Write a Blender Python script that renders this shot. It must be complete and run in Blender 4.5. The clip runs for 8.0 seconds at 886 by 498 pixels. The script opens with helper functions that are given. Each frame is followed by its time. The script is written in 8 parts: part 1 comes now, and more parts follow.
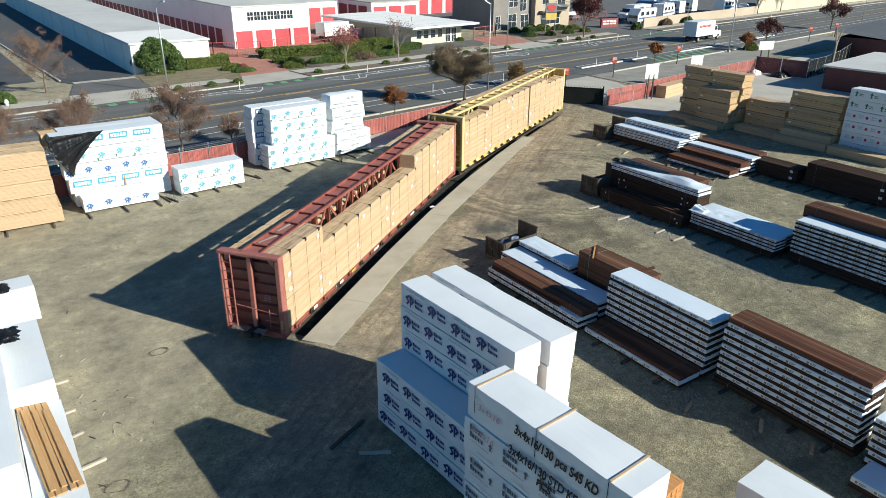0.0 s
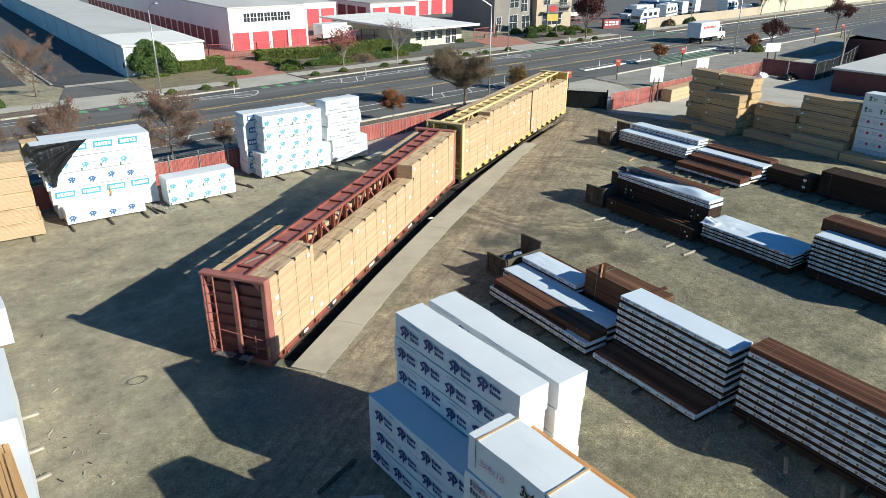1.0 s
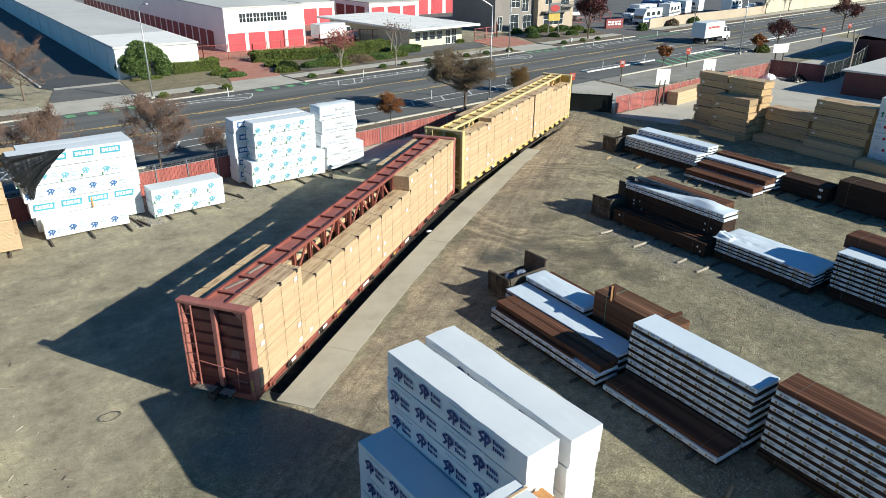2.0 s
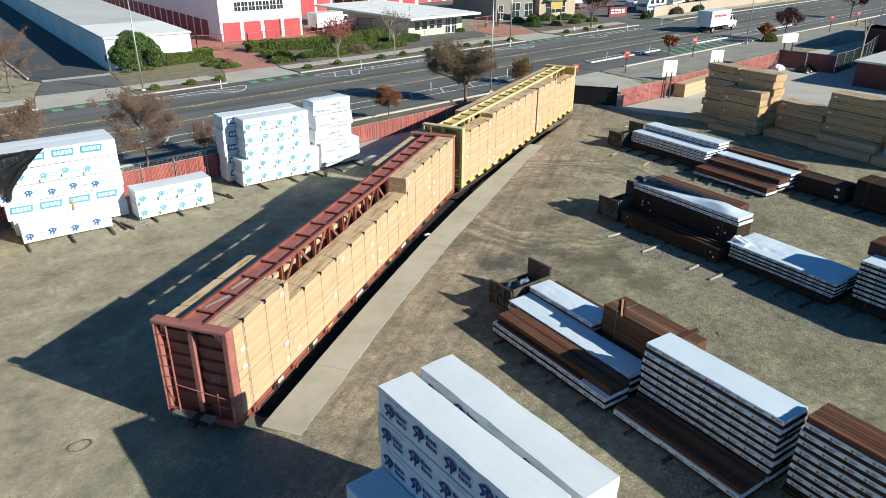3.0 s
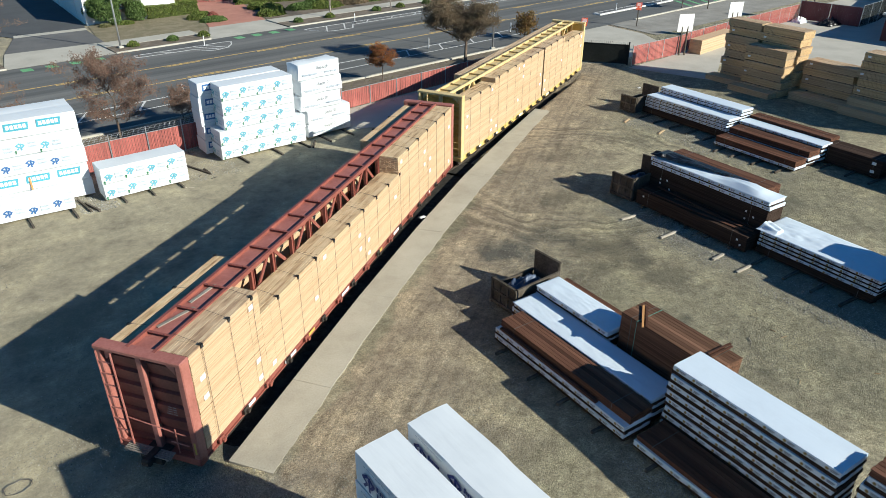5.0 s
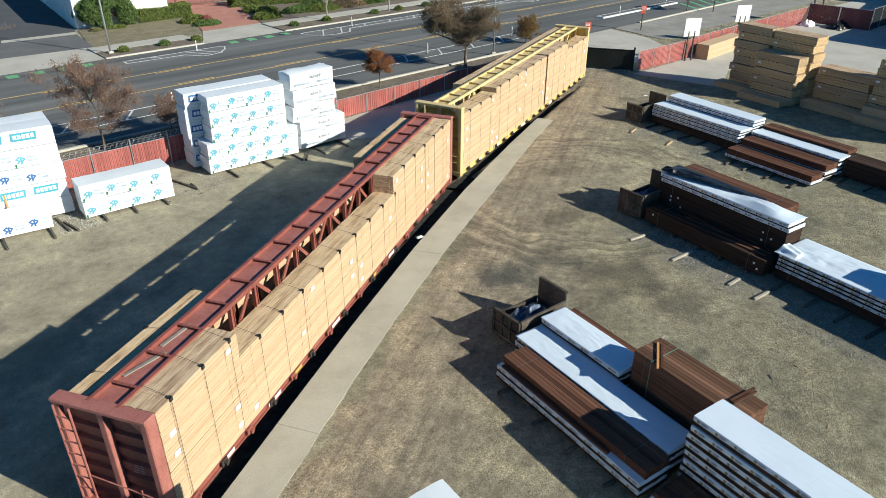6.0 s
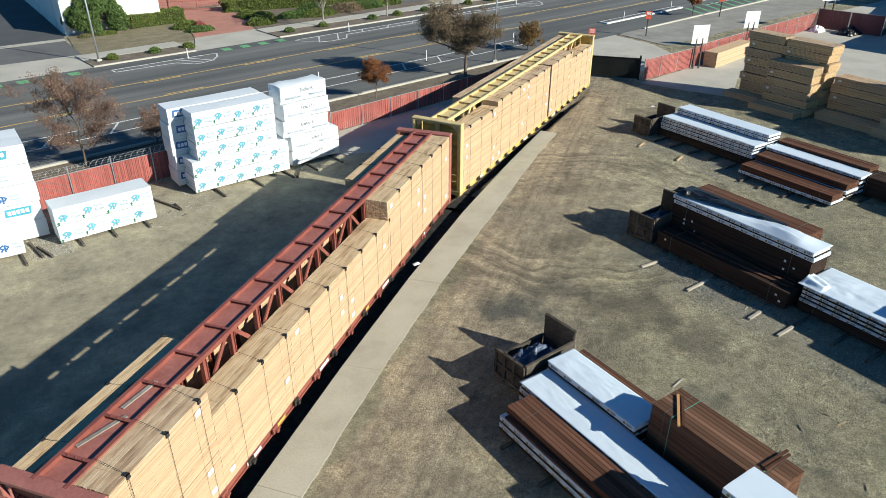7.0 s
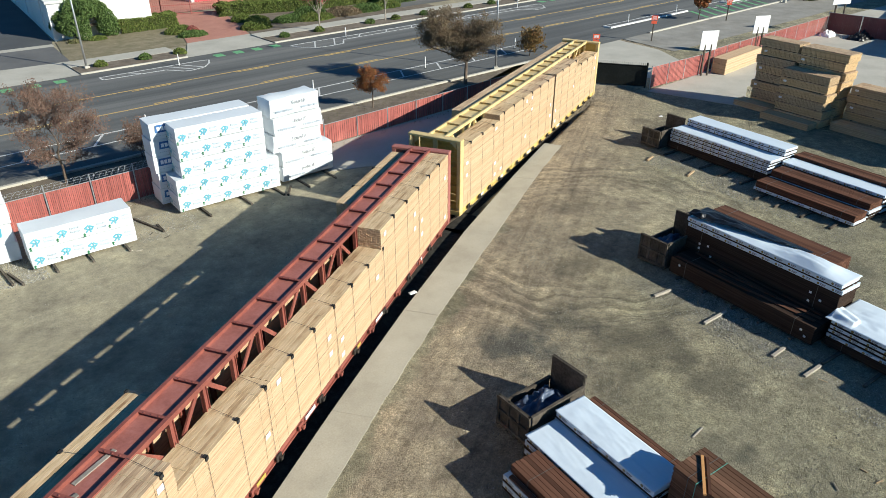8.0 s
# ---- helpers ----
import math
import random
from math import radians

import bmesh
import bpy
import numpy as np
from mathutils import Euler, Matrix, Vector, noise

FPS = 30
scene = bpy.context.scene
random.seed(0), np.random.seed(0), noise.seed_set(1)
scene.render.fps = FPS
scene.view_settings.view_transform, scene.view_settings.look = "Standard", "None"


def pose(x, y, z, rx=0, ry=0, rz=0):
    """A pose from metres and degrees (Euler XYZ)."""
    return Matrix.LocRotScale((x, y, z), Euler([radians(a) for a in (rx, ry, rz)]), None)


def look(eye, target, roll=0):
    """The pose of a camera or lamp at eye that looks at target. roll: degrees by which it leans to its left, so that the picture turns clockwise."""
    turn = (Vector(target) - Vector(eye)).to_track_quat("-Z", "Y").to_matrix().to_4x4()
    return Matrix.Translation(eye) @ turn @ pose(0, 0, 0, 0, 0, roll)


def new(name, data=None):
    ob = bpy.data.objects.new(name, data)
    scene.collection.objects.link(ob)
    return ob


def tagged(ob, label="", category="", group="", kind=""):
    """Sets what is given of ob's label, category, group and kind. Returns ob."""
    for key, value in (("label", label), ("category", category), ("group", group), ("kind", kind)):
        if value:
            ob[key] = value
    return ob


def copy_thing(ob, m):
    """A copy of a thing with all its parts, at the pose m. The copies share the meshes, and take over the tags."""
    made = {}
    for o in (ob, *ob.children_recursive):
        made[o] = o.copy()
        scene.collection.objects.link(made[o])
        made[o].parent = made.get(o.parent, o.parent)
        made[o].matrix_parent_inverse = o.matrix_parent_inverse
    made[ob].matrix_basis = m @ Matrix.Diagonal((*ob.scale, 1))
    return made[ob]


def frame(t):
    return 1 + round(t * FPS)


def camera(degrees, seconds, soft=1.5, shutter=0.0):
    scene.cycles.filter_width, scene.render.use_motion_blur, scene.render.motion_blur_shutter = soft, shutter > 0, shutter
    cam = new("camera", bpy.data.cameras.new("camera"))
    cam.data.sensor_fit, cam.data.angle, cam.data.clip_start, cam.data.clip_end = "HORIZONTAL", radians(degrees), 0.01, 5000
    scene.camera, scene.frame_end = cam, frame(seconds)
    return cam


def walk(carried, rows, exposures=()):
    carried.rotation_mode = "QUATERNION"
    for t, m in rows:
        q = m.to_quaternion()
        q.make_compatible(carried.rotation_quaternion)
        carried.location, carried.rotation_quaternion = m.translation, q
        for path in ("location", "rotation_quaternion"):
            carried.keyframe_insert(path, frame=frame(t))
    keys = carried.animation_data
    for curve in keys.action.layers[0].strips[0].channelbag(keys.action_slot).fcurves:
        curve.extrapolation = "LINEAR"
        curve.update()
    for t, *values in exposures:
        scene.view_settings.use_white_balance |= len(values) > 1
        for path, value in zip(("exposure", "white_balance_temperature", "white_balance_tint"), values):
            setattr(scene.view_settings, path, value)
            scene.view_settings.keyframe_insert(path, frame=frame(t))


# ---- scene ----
cam = camera(65.0, 8.0, soft=0.6)
ROWS = [
    (0.0, 0.005, 0.027, 14.722, -23.70, 0.47, -34.33),
    (0.5, 0.547, 0.749, 14.720, -23.72, 0.45, -34.32),
    (1.0, 1.174, 1.597, 14.718, -23.70, 0.43, -34.30),
    (1.5, 1.831, 2.490, 14.716, -23.74, 0.41, -34.29),
    (3.0, 3.717, 5.024, 14.714, -24.75, 0.35, -34.25),
    (3.5, 4.294, 5.787, 14.715, -26.10, 0.33, -34.24),
    (4.0, 4.856, 6.528, 14.715, -27.73, 0.31, -34.23),
    (5.5, 6.602, 8.833, 14.720, -28.81, 0.25, -34.19),
    (6.0, 7.244, 9.692, 14.722, -28.79, 0.23, -34.17),
    (6.5, 7.920, 10.605, 14.725, -28.76, 0.21, -34.16),
    (7.0, 8.619, 11.554, 14.728, -28.68, 0.20, -34.15),
    (7.5, 9.314, 12.500, 14.731, -28.65, 0.18, -34.14),
    (8.0, 9.962, 13.376, 14.735, -28.67, 0.16, -34.12),
]
walk(cam, [(t, pose(x, y, z, 90 + pitch, -roll, yaw)) for t, x, y, z, pitch, roll, yaw in ROWS])

# ---- world, sun ----
TO_SUN = Vector((1.07, -1.80, 1.0)).normalized()
world = bpy.data.worlds.new("sky")
scene.world = world
world.use_nodes = True
sky = world.node_tree.nodes.new("ShaderNodeTexSky")
sky.sky_type = "NISHITA"
sky.sun_disc = False
sky.sun_elevation = math.asin(TO_SUN.z)
sky.sun_rotation = math.atan2(TO_SUN.x, TO_SUN.y)
sky.air_density, sky.dust_density, sky.ozone_density = 1.0, 0.0, 8.0
tint = world.node_tree.nodes.new("ShaderNodeMix")
tint.data_type, tint.blend_type = "RGBA", "MULTIPLY"
tint.inputs[0].default_value = 1.0
tint.inputs[7].default_value = (0.54, 1.10, 1.20, 1)
world.node_tree.links.new(sky.outputs[0], tint.inputs[6])
world.node_tree.links.new(tint.outputs[2], world.node_tree.nodes["Background"].inputs[0])
world.node_tree.nodes["Background"].inputs[1].default_value = 0.064
sun_data = bpy.data.lights.new("sun", "SUN")
sun_data.energy, sun_data.angle, sun_data.color = 5.9, radians(0.53), (1.0, 0.985, 0.86)
sun = new("sun", sun_data)
sun.matrix_world = look(TO_SUN * 120, (0, 0, 0))
scene.view_settings.exposure = 0.33

# ---- materials ----
def nodes_of(name, rough=0.6, metal=0.0, spec=0.5):
    m = bpy.data.materials.new(name)
    m.use_nodes = True
    t = m.node_tree
    b = t.nodes["Principled BSDF"]
    b.inputs["Roughness"].default_value = rough
    b.inputs["Metallic"].default_value = metal
    b.inputs["Specular IOR Level"].default_value = spec
    return m, t, b


def noise_of(t, coord, scale, detail=4.0, rough=0.6, stretch=None):
    n = t.nodes.new("ShaderNodeTexNoise")
    n.inputs["Scale"].default_value, n.inputs["Detail"].default_value, n.inputs["Roughness"].default_value = scale, detail, rough
    if stretch:
        k = t.nodes.new("ShaderNodeMapping")
        k.inputs["Scale"].default_value = stretch
        t.links.new(coord, k.inputs[0])
        coord = k.outputs[0]
    t.links.new(coord, n.inputs["Vector"])
    return n.outputs["Fac"]


def ramp_of(t, fac, stops):
    r = t.nodes.new("ShaderNodeValToRGB")
    e = r.color_ramp.elements
    while len(e) < len(stops):
        e.new(0.5)
    for i, (p, c) in enumerate(stops):
        e[i].position, e[i].color = p, (*c, 1) if len(c) == 3 else c
    t.links.new(fac, r.inputs[0])
    return r.outputs[0]


def mix_of(t, fac, a, b, mode="MIX"):
    k = t.nodes.new("ShaderNodeMix")
    k.data_type, k.blend_type = "RGBA", mode
    for v, i in ((fac, 0), (a, 6), (b, 7)):
        if isinstance(v, bpy.types.NodeSocket):
            t.links.new(v, k.inputs[i])
        else:
            k.inputs[i].default_value = v if i == 0 else (*v, 1)
    return k.outputs[2]


def bump_of(t, b, height, strength=0.3, dist=0.02):
    k = t.nodes.new("ShaderNodeBump")
    k.inputs["Strength"].default_value, k.inputs["Distance"].default_value = strength, dist
    t.links.new(height, k.inputs["Height"])
    t.links.new(k.outputs[0], b.inputs["Normal"])


def where(t, kind="Object"):
    if kind == "World":
        return t.nodes.new("ShaderNodeNewGeometry").outputs["Position"]
    return t.nodes.new("ShaderNodeTexCoord").outputs[kind]


def worn(name, base, dark, light, rough=0.6, metal=0.0, fine=40.0, coarse=1.5, bump=0.15, spec=0.5, vary=0.0, space="World", stretch=None):
    """A surface with grain and broad stains between three tones; vary: how much whole pieces differ."""
    m, t, b = nodes_of(name, rough, metal, spec)
    p = where(t, space)
    a = noise_of(t, p, coarse, 5, 0.65, stretch)
    f = noise_of(t, p, fine, 3, 0.6, stretch)
    c = ramp_of(t, a, [(0.30, dark), (0.5, base), (0.72, light)])
    c = mix_of(t, 0.35, c, ramp_of(t, f, [(0.3, dark), (0.7, light)]))
    if vary:
        g = t.nodes.new("ShaderNodeObjectInfo").outputs["Random"]
        i = t.nodes.new("ShaderNodeNewGeometry").outputs["Random Per Island"]
        s = t.nodes.new("ShaderNodeMath")
        s.operation = "ADD"
        t.links.new(g, s.inputs[0]), t.links.new(i, s.inputs[1])
        fr = t.nodes.new("ShaderNodeMath")
        fr.operation = "FRACT"
        t.links.new(s.outputs[0], fr.inputs[0])
        lo, hi = 1 - vary, 1 + vary
        c = mix_of(t, 1.0, c, ramp_of(t, fr.outputs[0], [(0.0, (lo, lo, lo)), (1.0, (hi, hi, hi))]), "MULTIPLY")
    t.links.new(c, b.inputs["Base Color"])
    if bump:
        bump_of(t, b, f, bump, 0.01)
    return m


def dirt_material():
    """Packed earth: broad tones, a tan lane with wheel streaks, hard pale ground to the west, gravelly and dark patches."""
    m, t, b = nodes_of("packed_earth", 0.95, 0, 0.15)
    p = where(t, "World")

    def op(kind, a, v=None, w=None):
        q = t.nodes.new("ShaderNodeMath")
        q.operation = kind
        for n, x in enumerate((a, v, w)):
            if isinstance(x, bpy.types.NodeSocket):
                t.links.new(x, q.inputs[n])
            elif x is not None:
                q.inputs[n].default_value = x
        return q.outputs[0]

    def grey(lo, hi, fac, a=0.3, z=0.7):
        return ramp_of(t, fac, [(a, (lo, lo, lo)), (z, (hi, hi, hi))])

    def along(x, y):
        d = t.nodes.new("ShaderNodeVectorMath")
        d.operation = "DOT_PRODUCT"
        t.links.new(p, d.inputs[0])
        d.inputs[1].default_value = (x, y, 0)
        return d.outputs["Value"]

    def far_from(x, y):
        d = t.nodes.new("ShaderNodeVectorMath")
        d.operation = "DISTANCE"
        k = t.nodes.new("ShaderNodeMapping")
        k.inputs["Scale"].default_value = (1, 1, 0)
        t.links.new(p, k.inputs[0]), t.links.new(k.outputs[0], d.inputs[0])
        d.inputs[1].default_value = (x, y, 0)
        return d.outputs["Value"]

    big = noise_of(t, p, 0.10, 4, 0.55)
    mid = noise_of(t, p, 0.55, 6, 0.62)
    small = noise_of(t, p, 2.4, 6, 0.7)
    fine = noise_of(t, p, 12.0, 5, 0.75)
    grit = noise_of(t, p, 42.0, 3, 0.8)
    # metres to the right of the strip's outer edge, with an uneven rim
    lane_x = op("ADD", op("ADD", along(0.605, -0.796), 11.55), op("MULTIPLY", op("SUBTRACT", mid, 0.5), 3.0))
    c = ramp_of(t, big, [(0.34, (0.225, 0.207, 0.145)), (0.5, (0.265, 0.241, 0.170)), (0.64, (0.330, 0.292, 0.207))])
    lane = ramp_of(t, op("DIVIDE", lane_x, 10.0), [(0.0, (0, 0, 0)), (0.04, (0.9, 0.9, 0.9)), (0.30, (0.75, 0.75, 0.75)), (0.75, (0, 0, 0))])
    c = mix_of(t, lane, c, (0.292, 0.240, 0.180))
    west = ramp_of(t, op("DIVIDE", op("ADD", lane_x, 4.0), 10.0), [(0.0, (0.85, 0.85, 0.85)), (0.22, (0.0, 0.0, 0.0))])
    c = mix_of(t, west, c, (0.278, 0.247, 0.182))
    c = mix_of(t, 1.0, c, ramp_of(t, mid, [(0.30, (0.60, 0.60, 0.62)), (0.45, (0.93, 0.92, 0.92)), (0.55, (1.05, 1.04, 1.02)), (0.68, (1.34, 1.30, 1.22))]), "MULTIPLY")
    c = mix_of(t, 1.0, c, mix_of(t, west, grey(0.66, 1.32, small), grey(0.82, 1.16, small)), "MULTIPLY")
    c = mix_of(t, 1.0, c, (1.24, 1.23, 1.21), "MULTIPLY")
    # damp, dark and gravelly places
    for x, y, r, tone, k in ((23.7, 28.2, 1.7, (0.120, 0.116, 0.100), 0.95), (27.0, 25.6, 2.0, (0.135, 0.120, 0.088), 0.8), (25.9, 28.6, 1.5, (0.125, 0.115, 0.09), 0.75), (27.2, 23.2, 1.7, (0.145, 0.128, 0.094), 0.7), (29.0, 31.0, 1.6, (0.15, 0.13, 0.095), 0.6), (33.5, 36.0, 1.6, (0.16, 0.135, 0.10), 0.6), (6.2, 33.0, 2.2, (0.21, 0.195, 0.14), 0.6), (8.2, 21.6, 2.6, (0.27, 0.26, 0.235), 0.6), (24.0, 20.5, 1.8, (0.165, 0.152, 0.118), 0.5), (37.0, 24.0, 2.0, (0.17, 0.158, 0.12), 0.5), (46.5, 41.0, 2.6, (0.17, 0.145, 0.108), 0.6)):
        near = op("DIVIDE", op("ADD", far_from(x, y), op("MULTIPLY", op("SUBTRACT", mid, 0.5), 2.6 * r)), r)
        c = mix_of(t, ramp_of(t, near, [(0.35, (k, k, k)), (1.15, (0, 0, 0))]), c, tone)
    for x0, x1, y0, y1 in ((29.4, 32.6, 14.0, 29.6), (41.0, 44.0, 26.0, 38.6)):
        inside = op("MINIMUM", op("MINIMUM", op("SUBTRACT", along(1, 0), x0), op("SUBTRACT", x1, along(1, 0))), op("MINIMUM", op("SUBTRACT", along(0, 1), y0), op("SUBTRACT", y1, along(0, 1))))
        inside = op("ADD", inside, op("MULTIPLY", op("SUBTRACT", mid, 0.5), 4.0))
        c = mix_of(t, ramp_of(t, inside, [(0.0, (0, 0, 0)), (0.9, (0.5, 0.5, 0.5))]), c, (0.250, 0.238, 0.198))
    # wheel streaks along the lane, and arcs where loaders turn
    turn = t.nodes.new("ShaderNodeMapping")
    turn.inputs["Rotation"].default_value = (0, 0, -math.atan2(0.605, 0.796))
    t.links.new(p, turn.inputs[0])
    streak = noise_of(t, turn.outputs[0], 1.0, 6, 0.7, (0.12, 2.2, 1.0))
    c = mix_of(t, lane, c, mix_of(t, 1.0, c, ramp_of(t, streak, [(0.34, (0.62, 0.61, 0.61)), (0.48, (0.96, 0.955, 0.95)), (0.64, (1.20, 1.18, 1.15))]), "MULTIPLY"))
    for x, y, r0, r1, fine_ in ((31.5, 33.0, 4.5, 9.6, 2.4),):
        d = far_from(x, y)
        ring = t.nodes.new("ShaderNodeCombineXYZ")
        t.links.new(op("MULTIPLY", op("ADD", d, op("MULTIPLY", big, 7.0)), fine_), ring.inputs[0])
        t.links.new(op("MULTIPLY", along(0.6, 0.8), 0.16), ring.inputs[1])
        wave = noise_of(t, ring.outputs[0], 1.0, 3, 0.6)
        mask = ramp_of(t, op("DIVIDE", d, 30.0), [(r0 / 30 - 0.02, (0, 0, 0)), (r0 / 30 + 0.03, (1, 1, 1)), (r1 / 30 - 0.03, (1, 1, 1)), (r1 / 30 + 0.02, (0, 0, 0))])
        amount = op("MULTIPLY", mask, 0.9)
        c = mix_of(t, amount, c, mix_of(t, 1.0, c, ramp_of(t, wave, [(0.36, (0.60, 0.60, 0.61)), (0.50, (1.0, 1.0, 1.0)), (0.64, (1.26, 1.24, 1.20))]), "MULTIPLY"))
    # grain, and pale pebbles where the gravel lies open
    c = mix_of(t, 1.0, c, mix_of(t, west, grey(0.84, 1.14, fine, 0.32, 0.68), grey(0.93, 1.06, fine, 0.32, 0.68)), "MULTIPLY")
    c = mix_of(t, 1.0, c, mix_of(t, west, grey(0.78, 1.20, grit, 0.34, 0.66), grey(0.93, 1.07, grit, 0.34, 0.66)), "MULTIPLY")
    open_ = ramp_of(t, small, [(0.44, (0, 0, 0)), (0.62, (1, 1, 1))])
    for scale, cut, size in ((16.0, 0.62, 0.24), (8.5, 0.80, 0.22)):
        peb = t.nodes.new("ShaderNodeTexVoronoi")
        peb.inputs["Scale"].default_value = scale
        t.links.new(p, peb.inputs["Vector"])
        sep = t.nodes.new("ShaderNodeSeparateColor")
        t.links.new(peb.outputs["Color"], sep.inputs[0])
        rare = ramp_of(t, sep.outputs[0], [(cut, (0, 0, 0)), (cut + 0.03, (1, 1, 1))])
        spot = ramp_of(t, peb.outputs["Distance"], [(size * 0.6, (1, 1, 1)), (size, (0, 0, 0))])
        tone = ramp_of(t, sep.outputs[1], [(0.0, (0.15, 0.145, 0.125)), (0.45, (0.27, 0.26, 0.22)), (1.0, (0.43, 0.415, 0.365))])
        k = op("MULTIPLY", op("MULTIPLY", rare, spot), open_)
        c = mix_of(t, op("MULTIPLY", k, 0.8), c, tone)
    # crisp gravel: single stones differ in tone, thicker in the open places
    heights = op("ADD", op("MULTIPLY", small, 0.5), op("ADD", op("MULTIPLY", fine, 0.9), op("MULTIPLY", grit, 0.9)))
    for scale, lo, hi, amount in ((40.0, 0.62, 1.40, 0.65), (24.0, 0.68, 1.34, 0.65), (11.0, 0.78, 1.22, 0.35)):
        cell = t.nodes.new("ShaderNodeTexVoronoi")
        cell.inputs["Scale"].default_value = scale
        t.links.new(p, cell.inputs["Vector"])
        one = t.nodes.new("ShaderNodeSeparateColor")
        t.links.new(cell.outputs["Color"], one.inputs[0])
        lay = op("MULTIPLY", grey(0.35 * amount, amount, mid, 0.36, 0.60), op("SUBTRACT", 1.0, op("MULTIPLY", west, 0.75)))
        c = mix_of(t, lay, c, mix_of(t, 1.0, c, grey(lo, hi, one.outputs[0], 0.1, 0.9), "MULTIPLY"))
        heights = op("SUBTRACT", heights, op("MULTIPLY", cell.outputs["Distance"], 0.35))
    c = mix_of(t, 1.0, c, (0.97, 0.985, 0.985), "MULTIPLY")
    t.links.new(c, b.inputs["Base Color"])
    # hard and smooth to the west, loose and stony towards the stacks
    loose = op("MULTIPLY", heights, op("SUBTRACT", 1.0, op("MULTIPLY", west, 0.85)))
    bump_of(t, b, loose, 1.0, 0.045)
    return m


def lumber_material(name, light, mid, dark, odd=0.12):
    """odd: the share of boards that are darker than the rest."""
    m, t, b = nodes_of(name, 0.75, 0, 0.3)
    p = where(t, "Object")
    grain = noise_of(t, p, 6.0, 5, 0.65, (0.35, 9, 9))
    i = t.nodes.new("ShaderNodeNewGeometry").outputs["Random Per Island"]
    c = ramp_of(t, i, [(0.0, dark), (odd, mid), (0.6, light), (1.0, mid)])
    c = mix_of(t, 0.5, c, ramp_of(t, grain, [(0.3, tuple(v * 0.72 for v in mid)), (0.6, light)]))
    o = t.nodes.new("ShaderNodeObjectInfo").outputs["Random"]
    c = mix_of(t, 1.0, c, ramp_of(t, o, [(0.0, (0.94, 0.93, 0.91)), (1.0, (1.0, 1.0, 1.0))]), "MULTIPLY")
    t.links.new(c, b.inputs["Base Color"])
    bump_of(t, b, grain, 0.2, 0.01)
    return m


def board_material(name, pale, mid, dark):
    """Wide board faces on a bundle's top: each board has its own tone, which drifts along its length."""
    m, t, b = nodes_of(name, 0.8, 0, 0.25)
    p = where(t, "Object")
    geo = t.nodes.new("ShaderNodeNewGeometry")
    own = t.nodes.new("ShaderNodeObjectInfo").outputs["Random"]
    sep = t.nodes.new("ShaderNodeSeparateXYZ")
    t.links.new(p, sep.inputs[0])
    shift = t.nodes.new("ShaderNodeMath")
    shift.operation = "MULTIPLY_ADD"
    shift.inputs[1].default_value = 90.0
    t.links.new(own, shift.inputs[0])
    t.links.new(geo.outputs["Random Per Island"], shift.inputs[2])
    join = t.nodes.new("ShaderNodeCombineXYZ")
    t.links.new(sep.outputs[0], join.inputs[0]), t.links.new(shift.outputs[0], join.inputs[1])
    drift = noise_of(t, join.outputs[0], 0.55, 3, 0.6)
    grain = noise_of(t, p, 5.0, 5, 0.65, (0.3, 11, 11))
    c = ramp_of(t, drift, [(0.30, dark), (0.45, mid), (0.58, pale), (0.75, mid)])
    c = mix_of(t, 1.0, c, ramp_of(t, grain, [(0.3, (0.78, 0.76, 0.73)), (0.62, (1.08, 1.08, 1.08))]), "MULTIPLY")
    t.links.new(c, b.inputs["Base Color"])
    bump_of(t, b, grain, 0.2, 0.01)
    return m


def wrap_material(name, tone=(0.70, 0.735, 0.755)):
    m, t, b = nodes_of(name, 0.42, 0, 0.4)
    p = where(t, "Object")
    crease = noise_of(t, p, 1.6, 4, 0.55, (0.6, 3.4, 2.2))
    dirt = noise_of(t, p, 0.9, 6, 0.7)
    c = ramp_of(t, dirt, [(0.30, tuple(v * 0.95 for v in tone)), (0.5, tone), (1.0, tuple(min(1, v * 1.03) for v in tone))])
    t.links.new(c, b.inputs["Base Color"])
    fold = noise_of(t, p, 5.0, 3, 0.5, (0.5, 1.6, 1.0))
    both = t.nodes.new("ShaderNodeMath")
    both.operation = "MULTIPLY_ADD"
    both.inputs[1].default_value = 0.08
    t.links.new(fold, both.inputs[0]), t.links.new(crease, both.inputs[2])
    bump_of(t, b, both.outputs[0], 0.14, 0.05)
    return m


def leaf_material(name, tones):
    m, t, b = nodes_of(name, 0.7, 0, 0.2)
    i = t.nodes.new("ShaderNodeNewGeometry").outputs["Random Per Island"]
    n = len(tones) - 1
    c = ramp_of(t, i, [(k / n, tone) for k, tone in enumerate(tones)])
    t.links.new(c, b.inputs["Base Color"])
    return m


